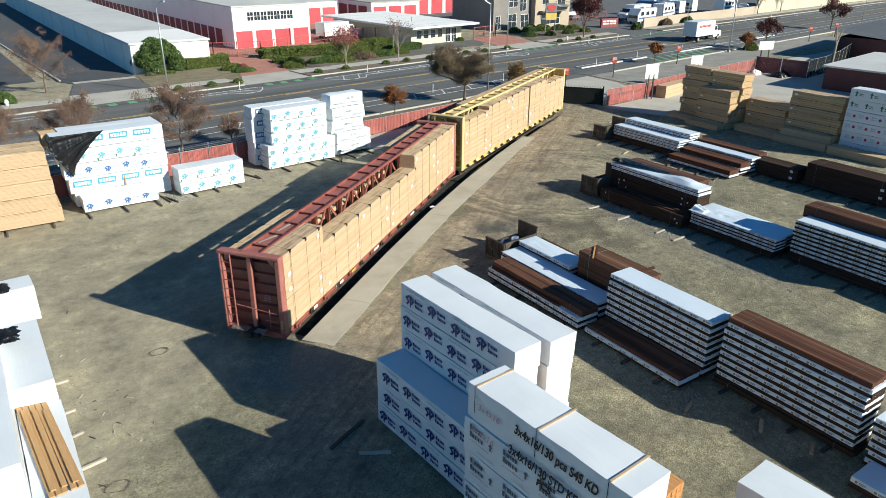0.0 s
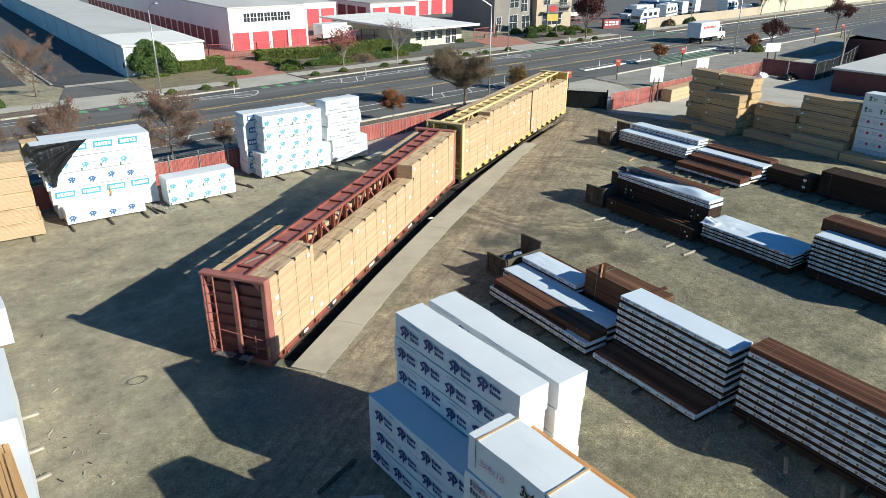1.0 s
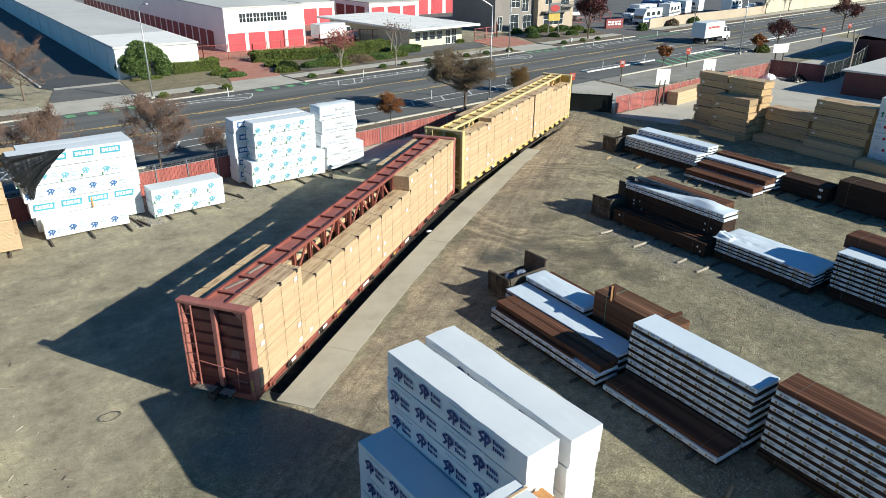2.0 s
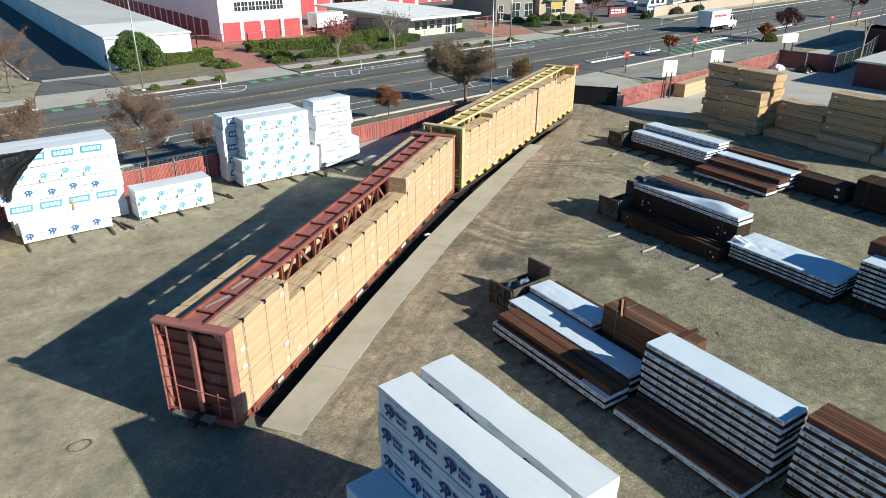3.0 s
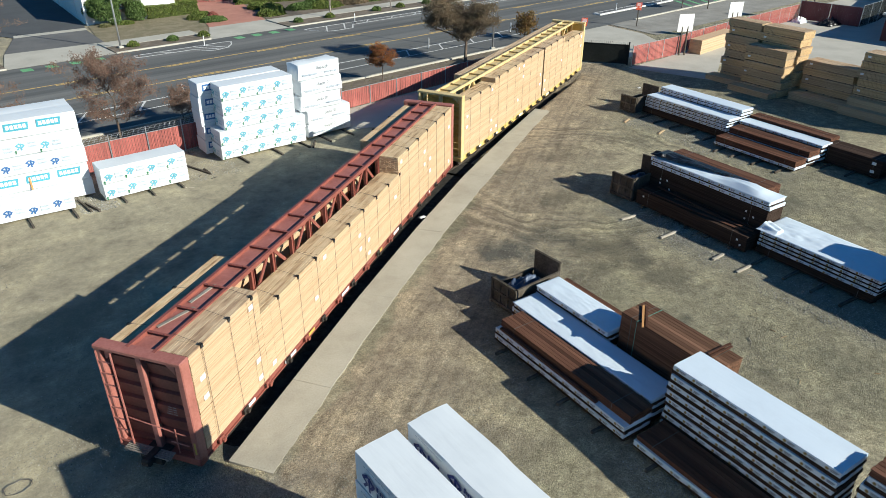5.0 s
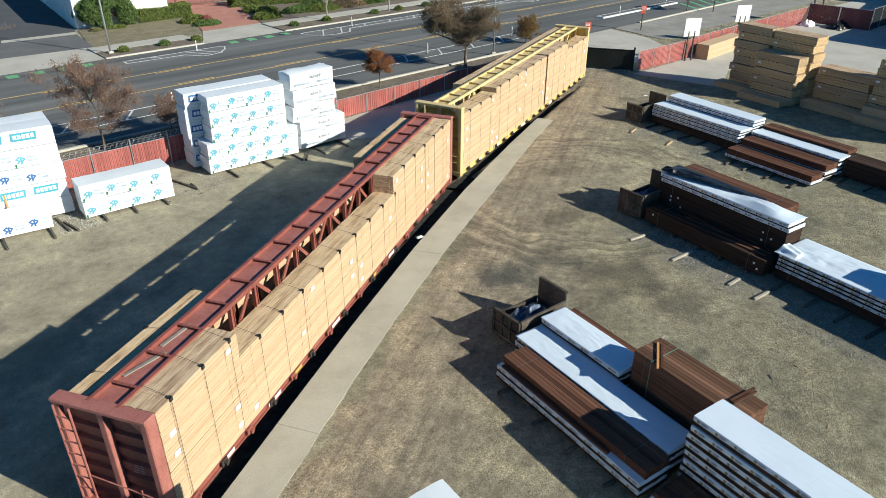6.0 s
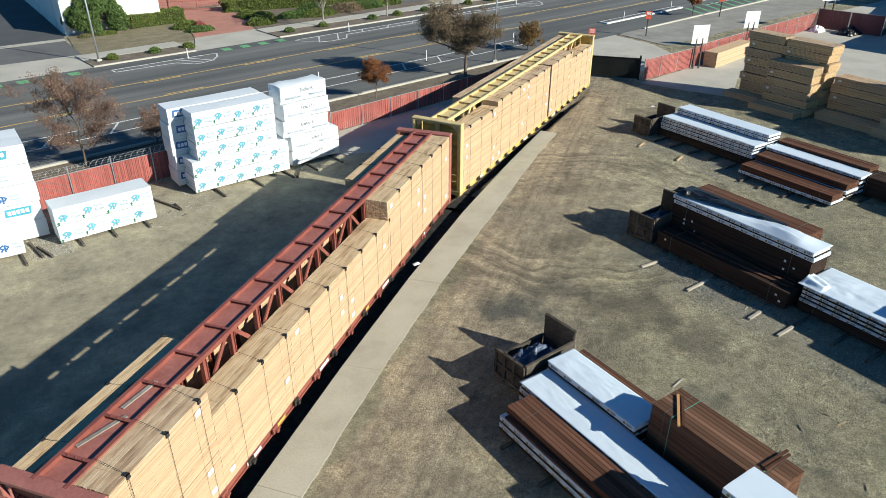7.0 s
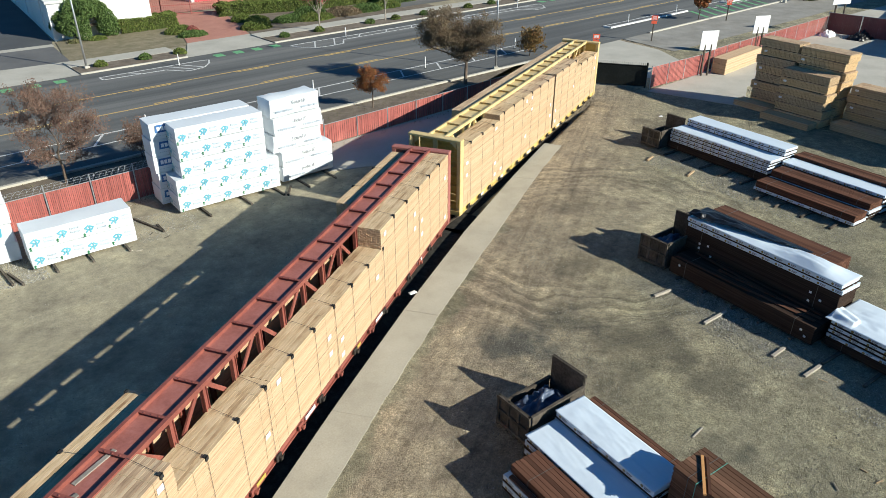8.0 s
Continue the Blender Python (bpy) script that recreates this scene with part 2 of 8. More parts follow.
DIRT = dirt_material()
# ballast taken nearly to black: the shade between car and strip is in its colour
BALLAST = worn("shade_dark_ballast", (0.040, 0.037, 0.033), (0.015, 0.014, 0.013), (0.085, 0.08, 0.072), 0.95, fine=26, coarse=3, bump=0.8, spec=0.1)
VERGE = worn("verge_gravel", (0.26, 0.245, 0.215), (0.17, 0.16, 0.14), (0.35, 0.335, 0.30), 0.95, fine=20, coarse=0.5, bump=0.5)
BARK_MULCH = worn("bark_mulch", (0.150, 0.118, 0.086), (0.07, 0.052, 0.038), (0.25, 0.205, 0.155), 0.95, fine=22, coarse=1.2, bump=0.8)
def street_material():
    """Asphalt whose wear runs along the street, with darker wheel tracks, patches and fine grain."""
    m, t, b = nodes_of("asphalt", 0.86, 0, 0.3)
    p = where(t, "World")
    turn = t.nodes.new("ShaderNodeMapping")
    turn.inputs["Rotation"].default_value = (0, 0, -radians(7.86))
    t.links.new(p, turn.inputs[0])
    lanes = noise_of(t, turn.outputs[0], 1.0, 3, 0.6, (0.006, 0.55, 1.0))
    patch = noise_of(t, turn.outputs[0], 1.0, 4, 0.6, (0.05, 0.25, 1.0))
    grain = noise_of(t, p, 22.0, 4, 0.7)
    c = ramp_of(t, lanes, [(0.32, (0.090, 0.093, 0.093)), (0.5, (0.130, 0.132, 0.128)), (0.66, (0.178, 0.177, 0.170))])
    c = mix_of(t, 1.0, c, ramp_of(t, patch, [(0.3, (0.84, 0.84, 0.85)), (0.7, (1.16, 1.16, 1.14))]), "MULTIPLY")
    c = mix_of(t, 1.0, c, ramp_of(t, grain, [(0.3, (0.86, 0.86, 0.86)), (0.7, (1.14, 1.14, 1.14))]), "MULTIPLY")
    t.links.new(c, b.inputs["Base Color"])
    bump_of(t, b, grain, 0.2, 0.01)
    return m


ASPHALT = street_material()
ASPHALT_DARK = worn("dark_asphalt", (0.066, 0.070, 0.074), (0.048, 0.051, 0.055), (0.090, 0.095, 0.098), 0.9, fine=25, coarse=0.25, bump=0.2)
ASPHALT_OLD = worn("old_asphalt", (0.115, 0.115, 0.115), (0.08, 0.08, 0.082), (0.16, 0.158, 0.152), 0.92, fine=20, coarse=0.3, bump=0.25)
CONCRETE = worn("concrete", (0.40, 0.372, 0.30), (0.29, 0.267, 0.21), (0.47, 0.442, 0.365), 0.85, fine=18, coarse=0.5, bump=0.12)
PALE_CONCRETE = worn("pale_concrete", (0.44, 0.415, 0.355), (0.34, 0.32, 0.27), (0.52, 0.495, 0.43), 0.85, fine=15, coarse=0.35, bump=0.12)
PAINT_WHITE = worn("road_paint_white", (0.62, 0.62, 0.60), (0.42, 0.42, 0.41), (0.72, 0.72, 0.70), 0.7, fine=12, coarse=1.5)
PAINT_YELLOW = worn("road_paint_yellow", (0.55, 0.36, 0.10), (0.38, 0.26, 0.10), (0.62, 0.42, 0.13), 0.7, fine=12, coarse=1.5)
PAINT_GREEN = worn("road_paint_green", (0.13, 0.38, 0.17), (0.09, 0.26, 0.12), (0.18, 0.44, 0.21), 0.75, fine=12, coarse=1.5)
RED_PAVING = worn("red_paving", (0.42, 0.185, 0.135), (0.33, 0.14, 0.10), (0.50, 0.24, 0.18), 0.85, fine=10, coarse=0.6)
LUMBER = lumber_material("fresh_lumber", (0.60, 0.43, 0.275), (0.52, 0.36, 0.22), (0.40, 0.255, 0.14), 0.22)
BOARD_TOP = board_material("sawn_board_faces", (0.62, 0.47, 0.30), (0.53, 0.38, 0.225), (0.30, 0.185, 0.10))
BOARD_TOP_GREY = board_material("greyed_board_faces", (0.57, 0.43, 0.285), (0.45, 0.315, 0.20), (0.28, 0.18, 0.115))
LUMBER_GREY = lumber_material("weathered_lumber", (0.60, 0.44, 0.27), (0.50, 0.355, 0.21), (0.33, 0.225, 0.13), 0.4)
LUMBER_TAN = lumber_material("stored_lumber", (0.72, 0.51, 0.285), (0.62, 0.425, 0.225), (0.40, 0.265, 0.135), 0.4)
LUMBER_CEDAR = lumber_material("cedar_boards", (0.56, 0.345, 0.165), (0.48, 0.28, 0.125), (0.36, 0.20, 0.085))
LUMBER_RED = lumber_material("red_cedar", (0.62, 0.31, 0.12), (0.50, 0.235, 0.085), (0.33, 0.15, 0.055))
TIMBER_OLD = worn("old_timber", (0.090, 0.075, 0.060), (0.042, 0.035, 0.028), (0.165, 0.142, 0.115), 0.9, spec=0.15, fine=14, coarse=2, space="Object", vary=0.25)
DECK_BROWN = worn("brown_decking", (0.118, 0.055, 0.035), (0.070, 0.032, 0.021), (0.175, 0.088, 0.058), 0.8, spec=0.12, fine=9, coarse=1.2, bump=0.08, space="Object", stretch=(1, 0.06, 1), vary=0.3)
DECK_DARK = worn("dark_decking", (0.052, 0.034, 0.026), (0.029, 0.019, 0.015), (0.080, 0.053, 0.040), 0.85, spec=0.08, fine=9, coarse=1.2, bump=0.08, space="Object", stretch=(1, 0.06, 1), vary=0.22)
DECK_SUNNED = worn("sunned_decking", (0.150, 0.078, 0.048), (0.095, 0.047, 0.029), (0.215, 0.118, 0.076), 0.8, spec=0.12, fine=9, coarse=1.2, bump=0.08, space="Object", stretch=(1, 0.06, 1), vary=0.3)
WRAP = wrap_material("white_wrap")
WRAP_SHEET = wrap_material("white_sheet", (0.63, 0.715, 0.79))
TARP_BLACK = worn("black_tarp", (0.010, 0.011, 0.013), (0.006, 0.006, 0.007), (0.016, 0.017, 0.019), 0.36, fine=6, coarse=2, bump=0.4, spec=0.35)
TARP_BLUE = worn("blue_tarp", (0.06, 0.085, 0.14), (0.02, 0.03, 0.055), (0.14, 0.18, 0.26), 0.4, fine=6, coarse=2, bump=0.5)
INK_NAVY = worn("navy_print", (0.022, 0.034, 0.15), (0.016, 0.026, 0.12), (0.032, 0.048, 0.19), 0.5, bump=0)
INK_BLUE = worn("blue_print", (0.045, 0.14, 0.34), (0.035, 0.11, 0.29), (0.06, 0.17, 0.39), 0.5, bump=0)
INK_TEAL = worn("teal_print", (0.06, 0.33, 0.43), (0.045, 0.28, 0.38), (0.085, 0.39, 0.48), 0.5, bump=0)
INK_SKY = worn("sky_print", (0.13, 0.40, 0.50), (0.10, 0.35, 0.45), (0.17, 0.45, 0.55), 0.5, bump=0)
INK_GREEN = worn("green_print", (0.02, 0.16, 0.07), (0.015, 0.12, 0.05), (0.03, 0.21, 0.09), 0.5, bump=0)
INK_RED = worn("red_print", (0.42, 0.035, 0.04), (0.34, 0.03, 0.03), (0.48, 0.05, 0.05), 0.5, bump=0)
INK_GREY = worn("grey_print", (0.40, 0.45, 0.52), (0.34, 0.39, 0.46), (0.47, 0.52, 0.58), 0.5, bump=0)
INK_PALE = worn("pale_print", (0.50, 0.585, 0.65), (0.44, 0.53, 0.60), (0.56, 0.64, 0.70), 0.5, bump=0)
INK_DARK = worn("dark_grey_print", (0.10, 0.11, 0.13), (0.07, 0.08, 0.10), (0.15, 0.16, 0.18), 0.5, bump=0)
INK_FAINT = worn("faint_print", (0.21, 0.22, 0.24), (0.16, 0.17, 0.19), (0.27, 0.28, 0.30), 0.5, bump=0)
INK_BLACK = worn("black_marker", (0.012, 0.012, 0.014), (0.008, 0.008, 0.009), (0.02, 0.02, 0.022), 0.5, bump=0)
INK_OCHRE = worn("dull_ochre_print", (0.27, 0.19, 0.06), (0.20, 0.14, 0.045), (0.34, 0.25, 0.09), 0.5, bump=0)
INK_YELLOW = worn("ochre_print", (0.50, 0.36, 0.075), (0.42, 0.30, 0.06), (0.56, 0.42, 0.10), 0.5, bump=0)
TAG_WHITE = worn("paper_tag", (0.82, 0.82, 0.82), (0.74, 0.74, 0.75), (0.86, 0.86, 0.86), 0.6, bump=0)
CAR_RED = worn("oxide_red_paint", (0.25, 0.070, 0.050), (0.16, 0.045, 0.034), (0.32, 0.105, 0.078), 0.55, fine=16, coarse=1.3, bump=0.12)
# grime on the bulkhead plates, darkened further for the shade of their recess
CAR_RED_DEEP = worn("dirty_shaded_red_paint", (0.155, 0.042, 0.032), (0.085, 0.025, 0.02), (0.21, 0.065, 0.05), 0.6, fine=16, coarse=1.3, bump=0.12)
CAR_RED_FADED = worn("faded_red_paint", (0.345, 0.122, 0.096), (0.23, 0.076, 0.058), (0.42, 0.17, 0.14), 0.55, fine=14, coarse=1.6, bump=0.12)
CAR_YELLOW = worn("freight_yellow_paint", (0.62, 0.45, 0.15), (0.46, 0.31, 0.08), (0.68, 0.53, 0.23), 0.5, fine=16, coarse=1.3, bump=0.1)
CAR_YELLOW_PALE = worn("pale_yellow_paint", (0.66, 0.49, 0.225), (0.50, 0.35, 0.14), (0.73, 0.57, 0.30), 0.5, fine=16, coarse=1.3, bump=0.1)
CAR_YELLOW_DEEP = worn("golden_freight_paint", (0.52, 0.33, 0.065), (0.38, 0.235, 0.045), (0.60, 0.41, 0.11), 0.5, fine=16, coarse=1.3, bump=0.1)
STEEL_DARK = worn("grimy_steel", (0.045, 0.038, 0.033), (0.022, 0.019, 0.017), (0.085, 0.068, 0.055), 0.7, 0.4, fine=14, coarse=3)
STEEL_GALV = worn("galvanised_steel", (0.46, 0.47, 0.48), (0.36, 0.37, 0.38), (0.56, 0.57, 0.58), 0.45, 0.6, fine=14, coarse=3)
STEEL_WHEEL = worn("rolled_steel", (0.22, 0.17, 0.13), (0.12, 0.085, 0.06), (0.40, 0.36, 0.32), 0.4, 0.8, fine=14, coarse=3)
INK_PINK = worn("faded_red_marker", (0.62, 0.36, 0.40), (0.55, 0.30, 0.34), (0.68, 0.44, 0.48), 0.5, bump=0)
WOOD_GREY = worn("grey_driftwood", (0.25, 0.22, 0.185), (0.15, 0.13, 0.11), (0.34, 0.305, 0.265), 0.85, fine=14, coarse=2, space="Object", vary=0.1)
WOOD_PALE = worn("bleached_wood", (0.40, 0.355, 0.29), (0.27, 0.23, 0.18), (0.52, 0.475, 0.41), 0.85, fine=14, coarse=2, space="Object", vary=0.2)
STRAP_TAN = worn("tan_strapping", (0.43, 0.32, 0.19), (0.35, 0.26, 0.15), (0.50, 0.39, 0.25), 0.5, bump=0)
STRAP = worn("steel_cable", (0.11, 0.10, 0.09), (0.07, 0.065, 0.06), (0.17, 0.155, 0.14), 0.5, 0.5, bump=0)
STRAP_GREEN = worn("green_strapping", (0.10, 0.33, 0.25), (0.07, 0.25, 0.19), (0.16, 0.42, 0.33), 0.5, bump=0)
FENCE_RED = worn("red_slats", (0.345, 0.090, 0.075), (0.25, 0.062, 0.052), (0.43, 0.145, 0.12), 0.6, fine=8, coarse=0.5, vary=0.22)
FENCE_MAROON = worn("maroon_panels", (0.17, 0.048, 0.048), (0.12, 0.034, 0.034), (0.22, 0.075, 0.072), 0.7, fine=8, coarse=0.5, vary=0.1)
# the gate's own black; on the far fence this black stands for shade
FENCE_BLACK = worn("black_gate_and_fence_shade", (0.016, 0.019, 0.018), (0.01, 0.012, 0.011), (0.026, 0.03, 0.028), 0.7, fine=8, coarse=0.5, spec=0.15)
STUCCO_WHITE = worn("white_stucco", (0.80, 0.795, 0.765), (0.70, 0.695, 0.665), (0.85, 0.845, 0.82), 0.85, fine=10, coarse=0.25)
STUCCO_CREAM = worn("cream_stucco", (0.60, 0.565, 0.42), (0.52, 0.49, 0.36), (0.66, 0.625, 0.48), 0.85, fine=10, coarse=0.25)
STUCCO_BUFF = worn("buff_stucco", (0.47, 0.44, 0.35), (0.40, 0.37, 0.29), (0.53, 0.50, 0.41), 0.85, fine=10, coarse=0.25)
STUCCO_TAN = worn("tan_stucco", (0.43, 0.35, 0.265), (0.36, 0.29, 0.22), (0.50, 0.41, 0.315), 0.85, fine=10, coarse=0.25)
STUCCO_GREY = worn("grey_siding", (0.22, 0.20, 0.185), (0.17, 0.155, 0.14), (0.28, 0.255, 0.235), 0.8, fine=10, coarse=0.25)
ROOF_PALE = worn("pale_roofing", (0.53, 0.53, 0.51), (0.42, 0.42, 0.40), (0.61, 0.61, 0.59), 0.8, fine=6, coarse=0.12)
ROOF_GREY = worn("grey_roofing", (0.42, 0.41, 0.39), (0.31, 0.30, 0.285), (0.50, 0.49, 0.47), 0.8, fine=6, coarse=0.15)
DOOR_RED = worn("red_roller_door", (0.50, 0.06, 0.075), (0.40, 0.045, 0.055), (0.57, 0.085, 0.10), 0.5, fine=6, coarse=0.4, vary=0.08)
WALL_MAROON = worn("dark_maroon_wall", (0.095, 0.030, 0.030), (0.07, 0.022, 0.022), (0.12, 0.04, 0.038), 0.7, fine=6, coarse=0.3)
# the monument sign's own maroon; on west doors it is red with shade painted in
SHADED_DOOR_AND_SIGN = worn("shaded_door_and_sign_maroon", (0.24, 0.055, 0.055), (0.18, 0.04, 0.04), (0.30, 0.075, 0.07), 0.7, fine=6, coarse=0.3)
SIGN_RED = worn("red_sign_face", (0.75, 0.11, 0.055), (0.65, 0.09, 0.045), (0.80, 0.15, 0.08), 0.5, bump=0)
VEHICLE_WHITE = worn("white_vehicle_paint", (0.78, 0.78, 0.77), (0.70, 0.70, 0.69), (0.82, 0.82, 0.81), 0.35, fine=4, coarse=0.6, bump=0.02)
VEHICLE_BLUE = worn("blue_vehicle_paint", (0.08, 0.16, 0.34), (0.06, 0.12, 0.27), (0.11, 0.20, 0.40), 0.35, fine=4, coarse=0.6, bump=0.02)
VEHICLE_GREY = worn("grey_vehicle_paint", (0.16, 0.165, 0.17), (0.12, 0.125, 0.13), (0.21, 0.215, 0.22), 0.35, fine=4, coarse=0.6, bump=0.02)
RUBBER = worn("black_rubber", (0.018, 0.018, 0.018), (0.01, 0.01, 0.01), (0.03, 0.03, 0.03), 0.85, fine=14, coarse=3)
ORANGE = worn("orange_plastic", (0.78, 0.16, 0.04), (0.68, 0.13, 0.03), (0.82, 0.20, 0.06), 0.55, bump=0)
GLASS = nodes_of("window_glass", 0.08, 0.0, 0.6)[0]
GLASS.node_tree.nodes["Principled BSDF"].inputs["Base Color"].default_value = (0.03, 0.04, 0.05, 1)
BARK = worn("tree_bark", (0.14, 0.10, 0.075), (0.075, 0.055, 0.04), (0.22, 0.17, 0.13), 0.9, fine=20, coarse=3)
BARK_PALE = worn("pale_bark", (0.30, 0.255, 0.215), (0.20, 0.165, 0.14), (0.40, 0.35, 0.30), 0.9, fine=20, coarse=3)
LEAF_OLIVE = leaf_material("olive_leaves", [(0.125, 0.10, 0.062), (0.19, 0.145, 0.092), (0.24, 0.155, 0.10), (0.185, 0.16, 0.095)])
LEAF_RUST = leaf_material("rust_leaves", [(0.14, 0.09, 0.07), (0.21, 0.125, 0.092), (0.18, 0.14, 0.11), (0.27, 0.145, 0.105)])
LEAF_ORANGE = leaf_material("orange_leaves", [(0.20, 0.07, 0.03), (0.36, 0.115, 0.04), (0.26, 0.13, 0.05), (0.12, 0.085, 0.035)])
LEAF_CRIMSON = leaf_material("crimson_leaves", [(0.24, 0.06, 0.055), (0.34, 0.10, 0.085), (0.29, 0.12, 0.095), (0.18, 0.05, 0.045)])
LEAF_OCHRE = leaf_material("ochre_leaves", [(0.15, 0.09, 0.035), (0.22, 0.13, 0.045), (0.11, 0.095, 0.035), (0.27, 0.12, 0.045)])
LEAF_WINE = leaf_material("wine_leaves", [(0.08, 0.028, 0.028), (0.14, 0.045, 0.04), (0.11, 0.05, 0.045), (0.06, 0.028, 0.026)])
LEAF_GREEN = leaf_material("green_leaves", [(0.045, 0.082, 0.024), (0.075, 0.125, 0.034), (0.115, 0.17, 0.05), (0.06, 0.10, 0.028)])
LEAF_HEDGE = leaf_material("hedge_leaves", [(0.062, 0.092, 0.02), (0.10, 0.142, 0.03), (0.145, 0.18, 0.042), (0.12, 0.118, 0.038)])
HEDGE_CORE = worn("dark_green_core", (0.045, 0.058, 0.02), (0.025, 0.03, 0.012), (0.075, 0.09, 0.03), 0.95, fine=9, coarse=2, spec=0.1)
LEAF_GRASS = leaf_material("grass_blades", [(0.12, 0.115, 0.05), (0.17, 0.15, 0.075), (0.09, 0.115, 0.035), (0.20, 0.17, 0.10)])

# ---- building helpers ----
class MB:
    """Collects corners and faces of one mesh."""

    def __init__(self):
        self.v, self.f = [], []

    def add(self, vs, fs, m=None):
        k = len(self.v)
        self.v += [tuple(m @ Vector(p)) if m else tuple(p) for p in vs]
        self.f += [tuple(i + k for i in q) for q in fs]
        return self

    def box(self, x0, x1, y0, y1, z0, z1, m=None):
        vs = [(x, y, z) for z in (z0, z1) for y in (y0, y1) for x in (x0, x1)]
        return self.add(vs, [(0, 2, 3, 1), (4, 5, 7, 6), (0, 1, 5, 4), (2, 6, 7, 3), (0, 4, 6, 2), (1, 3, 7, 5)], m)

    def cbox(self, x0, x1, y0, y1, z0, z1, c=0.02, m=None):
        """A box with chamfered edges."""
        lo, hi = (x0, y0, z0), (x1, y1, z1)
        vs, ix = [], {}
        for s in ((a, b, d) for a in (0, 1) for b in (0, 1) for d in (0, 1)):
            for ax in range(3):
                p = []
                for k in range(3):
                    e = (lo, hi)[s[k]][k]
                    p.append(e if k == ax else e + (c if s[k] == 0 else -c))
                ix[s, ax] = len(vs)
                vs.append(tuple(p))
        fs = []
        for ax in range(3):
            b, d = [k for k in range(3) if k != ax]
            for side in (0, 1):
                q = []
                for i, j in ((0, 0), (1, 0), (1, 1), (0, 1)):
                    s = [0, 0, 0]
                    s[ax], s[b], s[d] = side, i, j
                    q.append(ix[tuple(s), ax])
                fs.append(tuple(q))
            for i in (0, 1):
                for j in (0, 1):
                    s0, s1 = [0, 0, 0], [0, 0, 0]
                    s0[b], s0[d], s1[b], s1[d], s1[ax] = i, j, i, j, 1
                    s0, s1 = tuple(s0), tuple(s1)
                    fs.append((ix[s0, b], ix[s1, b], ix[s1, d], ix[s0, d]))
        for s in ((a, b, d) for a in (0, 1) for b in (0, 1) for d in (0, 1)):
            fs.append((ix[s, 0], ix[s, 1], ix[s, 2]))
        return self.add(vs, fs, m)

    def tube(self, p0, p1, r0, r1=None, n=8, m=None):
        r1 = r0 if r1 is None else r1
        a, b = Vector(p0), Vector(p1)
        q = (b - a).to_track_quat("Z", "Y")
        vs = []
        for p, r in ((a, r0), (b, r1)):
            vs += [p + q @ Vector((r * math.cos(2 * math.pi * i / n), r * math.sin(2 * math.pi * i / n), 0)) for i in range(n)]
        fs = [(i, (i + 1) % n, n + (i + 1) % n, n + i) for i in range(n)] + [tuple(range(n - 1, -1, -1)), tuple(range(n, 2 * n))]
        return self.add(vs, fs, m)

    def prism(self, pts, z0, z1, m=None):
        n = len(pts)
        vs = [(x, y, z0) for x, y in pts] + [(x, y, z1) for x, y in pts]
        fs = [tuple(range(n - 1, -1, -1)), tuple(range(n, 2 * n))] + [(i, (i + 1) % n, n + (i + 1) % n, n + i) for i in range(n)]
        return self.add(vs, fs, m)

    def bar(self, p0, p1, w, h, m=None):
        """A square bar from p0 to p1, w across and h deep."""
        a, b = Vector(p0), Vector(p1)
        t = Matrix.Translation(a) @ (b - a).to_track_quat("X", "Z").to_matrix().to_4x4()
        return self.box(0, (b - a).length, -w / 2, w / 2, -h / 2, h / 2, (m @ t) if m else t)

    def mesh(self, name, mat, smooth=False):
        me = bpy.data.meshes.new(name)
        me.from_pydata(self.v, [], self.f)
        b = bmesh.new()
        b.from_mesh(me)
        bmesh.ops.recalc_face_normals(b, faces=b.faces)
        b.to_mesh(me)
        b.free()
        me.materials.append(mat)
        if smooth:
            me.polygons.foreach_set("use_smooth", [True] * len(me.polygons))
        return me


def put(name, me, parent=None, m=None, label=""):
    ob = new(name, me)
    if parent:
        ob.parent = parent
    if m is not None:
        ob.matrix_basis = m
    if label:
        ob["label"] = label
    return ob


def part(name, mb, material, parent, label="", m=None, smooth=False):
    return put(name, mb.mesh(name, material, smooth), parent, m, label)


def thing(name, m, label, category, group="", kind=""):
    return tagged(put(name, None, None, m), label, category, group, kind)


def solid(name, mb, material, label, category, group="", kind="", m=None, smooth=False):
    return tagged(put(name, mb.mesh(name, material, smooth), None, m), label, category, group, kind)


def at(x, y, z=0.0, turn=0.0):
    return pose(x, y, z, 0, 0, turn)


KEPT = {}


def once(key, make):
    if key not in KEPT:
        KEPT[key] = make()
    return KEPT[key]


# ---- the street's own axes: s along the far kerb, n across it ----
STREET_TURN = 7.86
SU = Vector((math.cos(radians(STREET_TURN)), math.sin(radians(STREET_TURN))))
SV = Vector((-SU.y, SU.x))


def sp(s, n):
    p = Vector((0, 75.3)) + SU * s + SV * n
    return (p.x, p.y)


def street(z=0.0):
    return pose(0, 75.3, z, 0, 0, STREET_TURN)

# ---- ground, road, pavements ----
def sheet(name, pts, z, material, label, category, drop=0.0):
    mb = MB()
    if drop:
        mb.prism(pts, z - drop, z)
    else:
        mb.add([(x, y, z) for x, y in pts], [tuple(range(len(pts)))])
    return solid(name, mb, material, label, category, kind="structure")


TRACK = [(7.94, 24.46), (26.3, 38.65), (28.2, 39.5), (46.0, 49.4)]


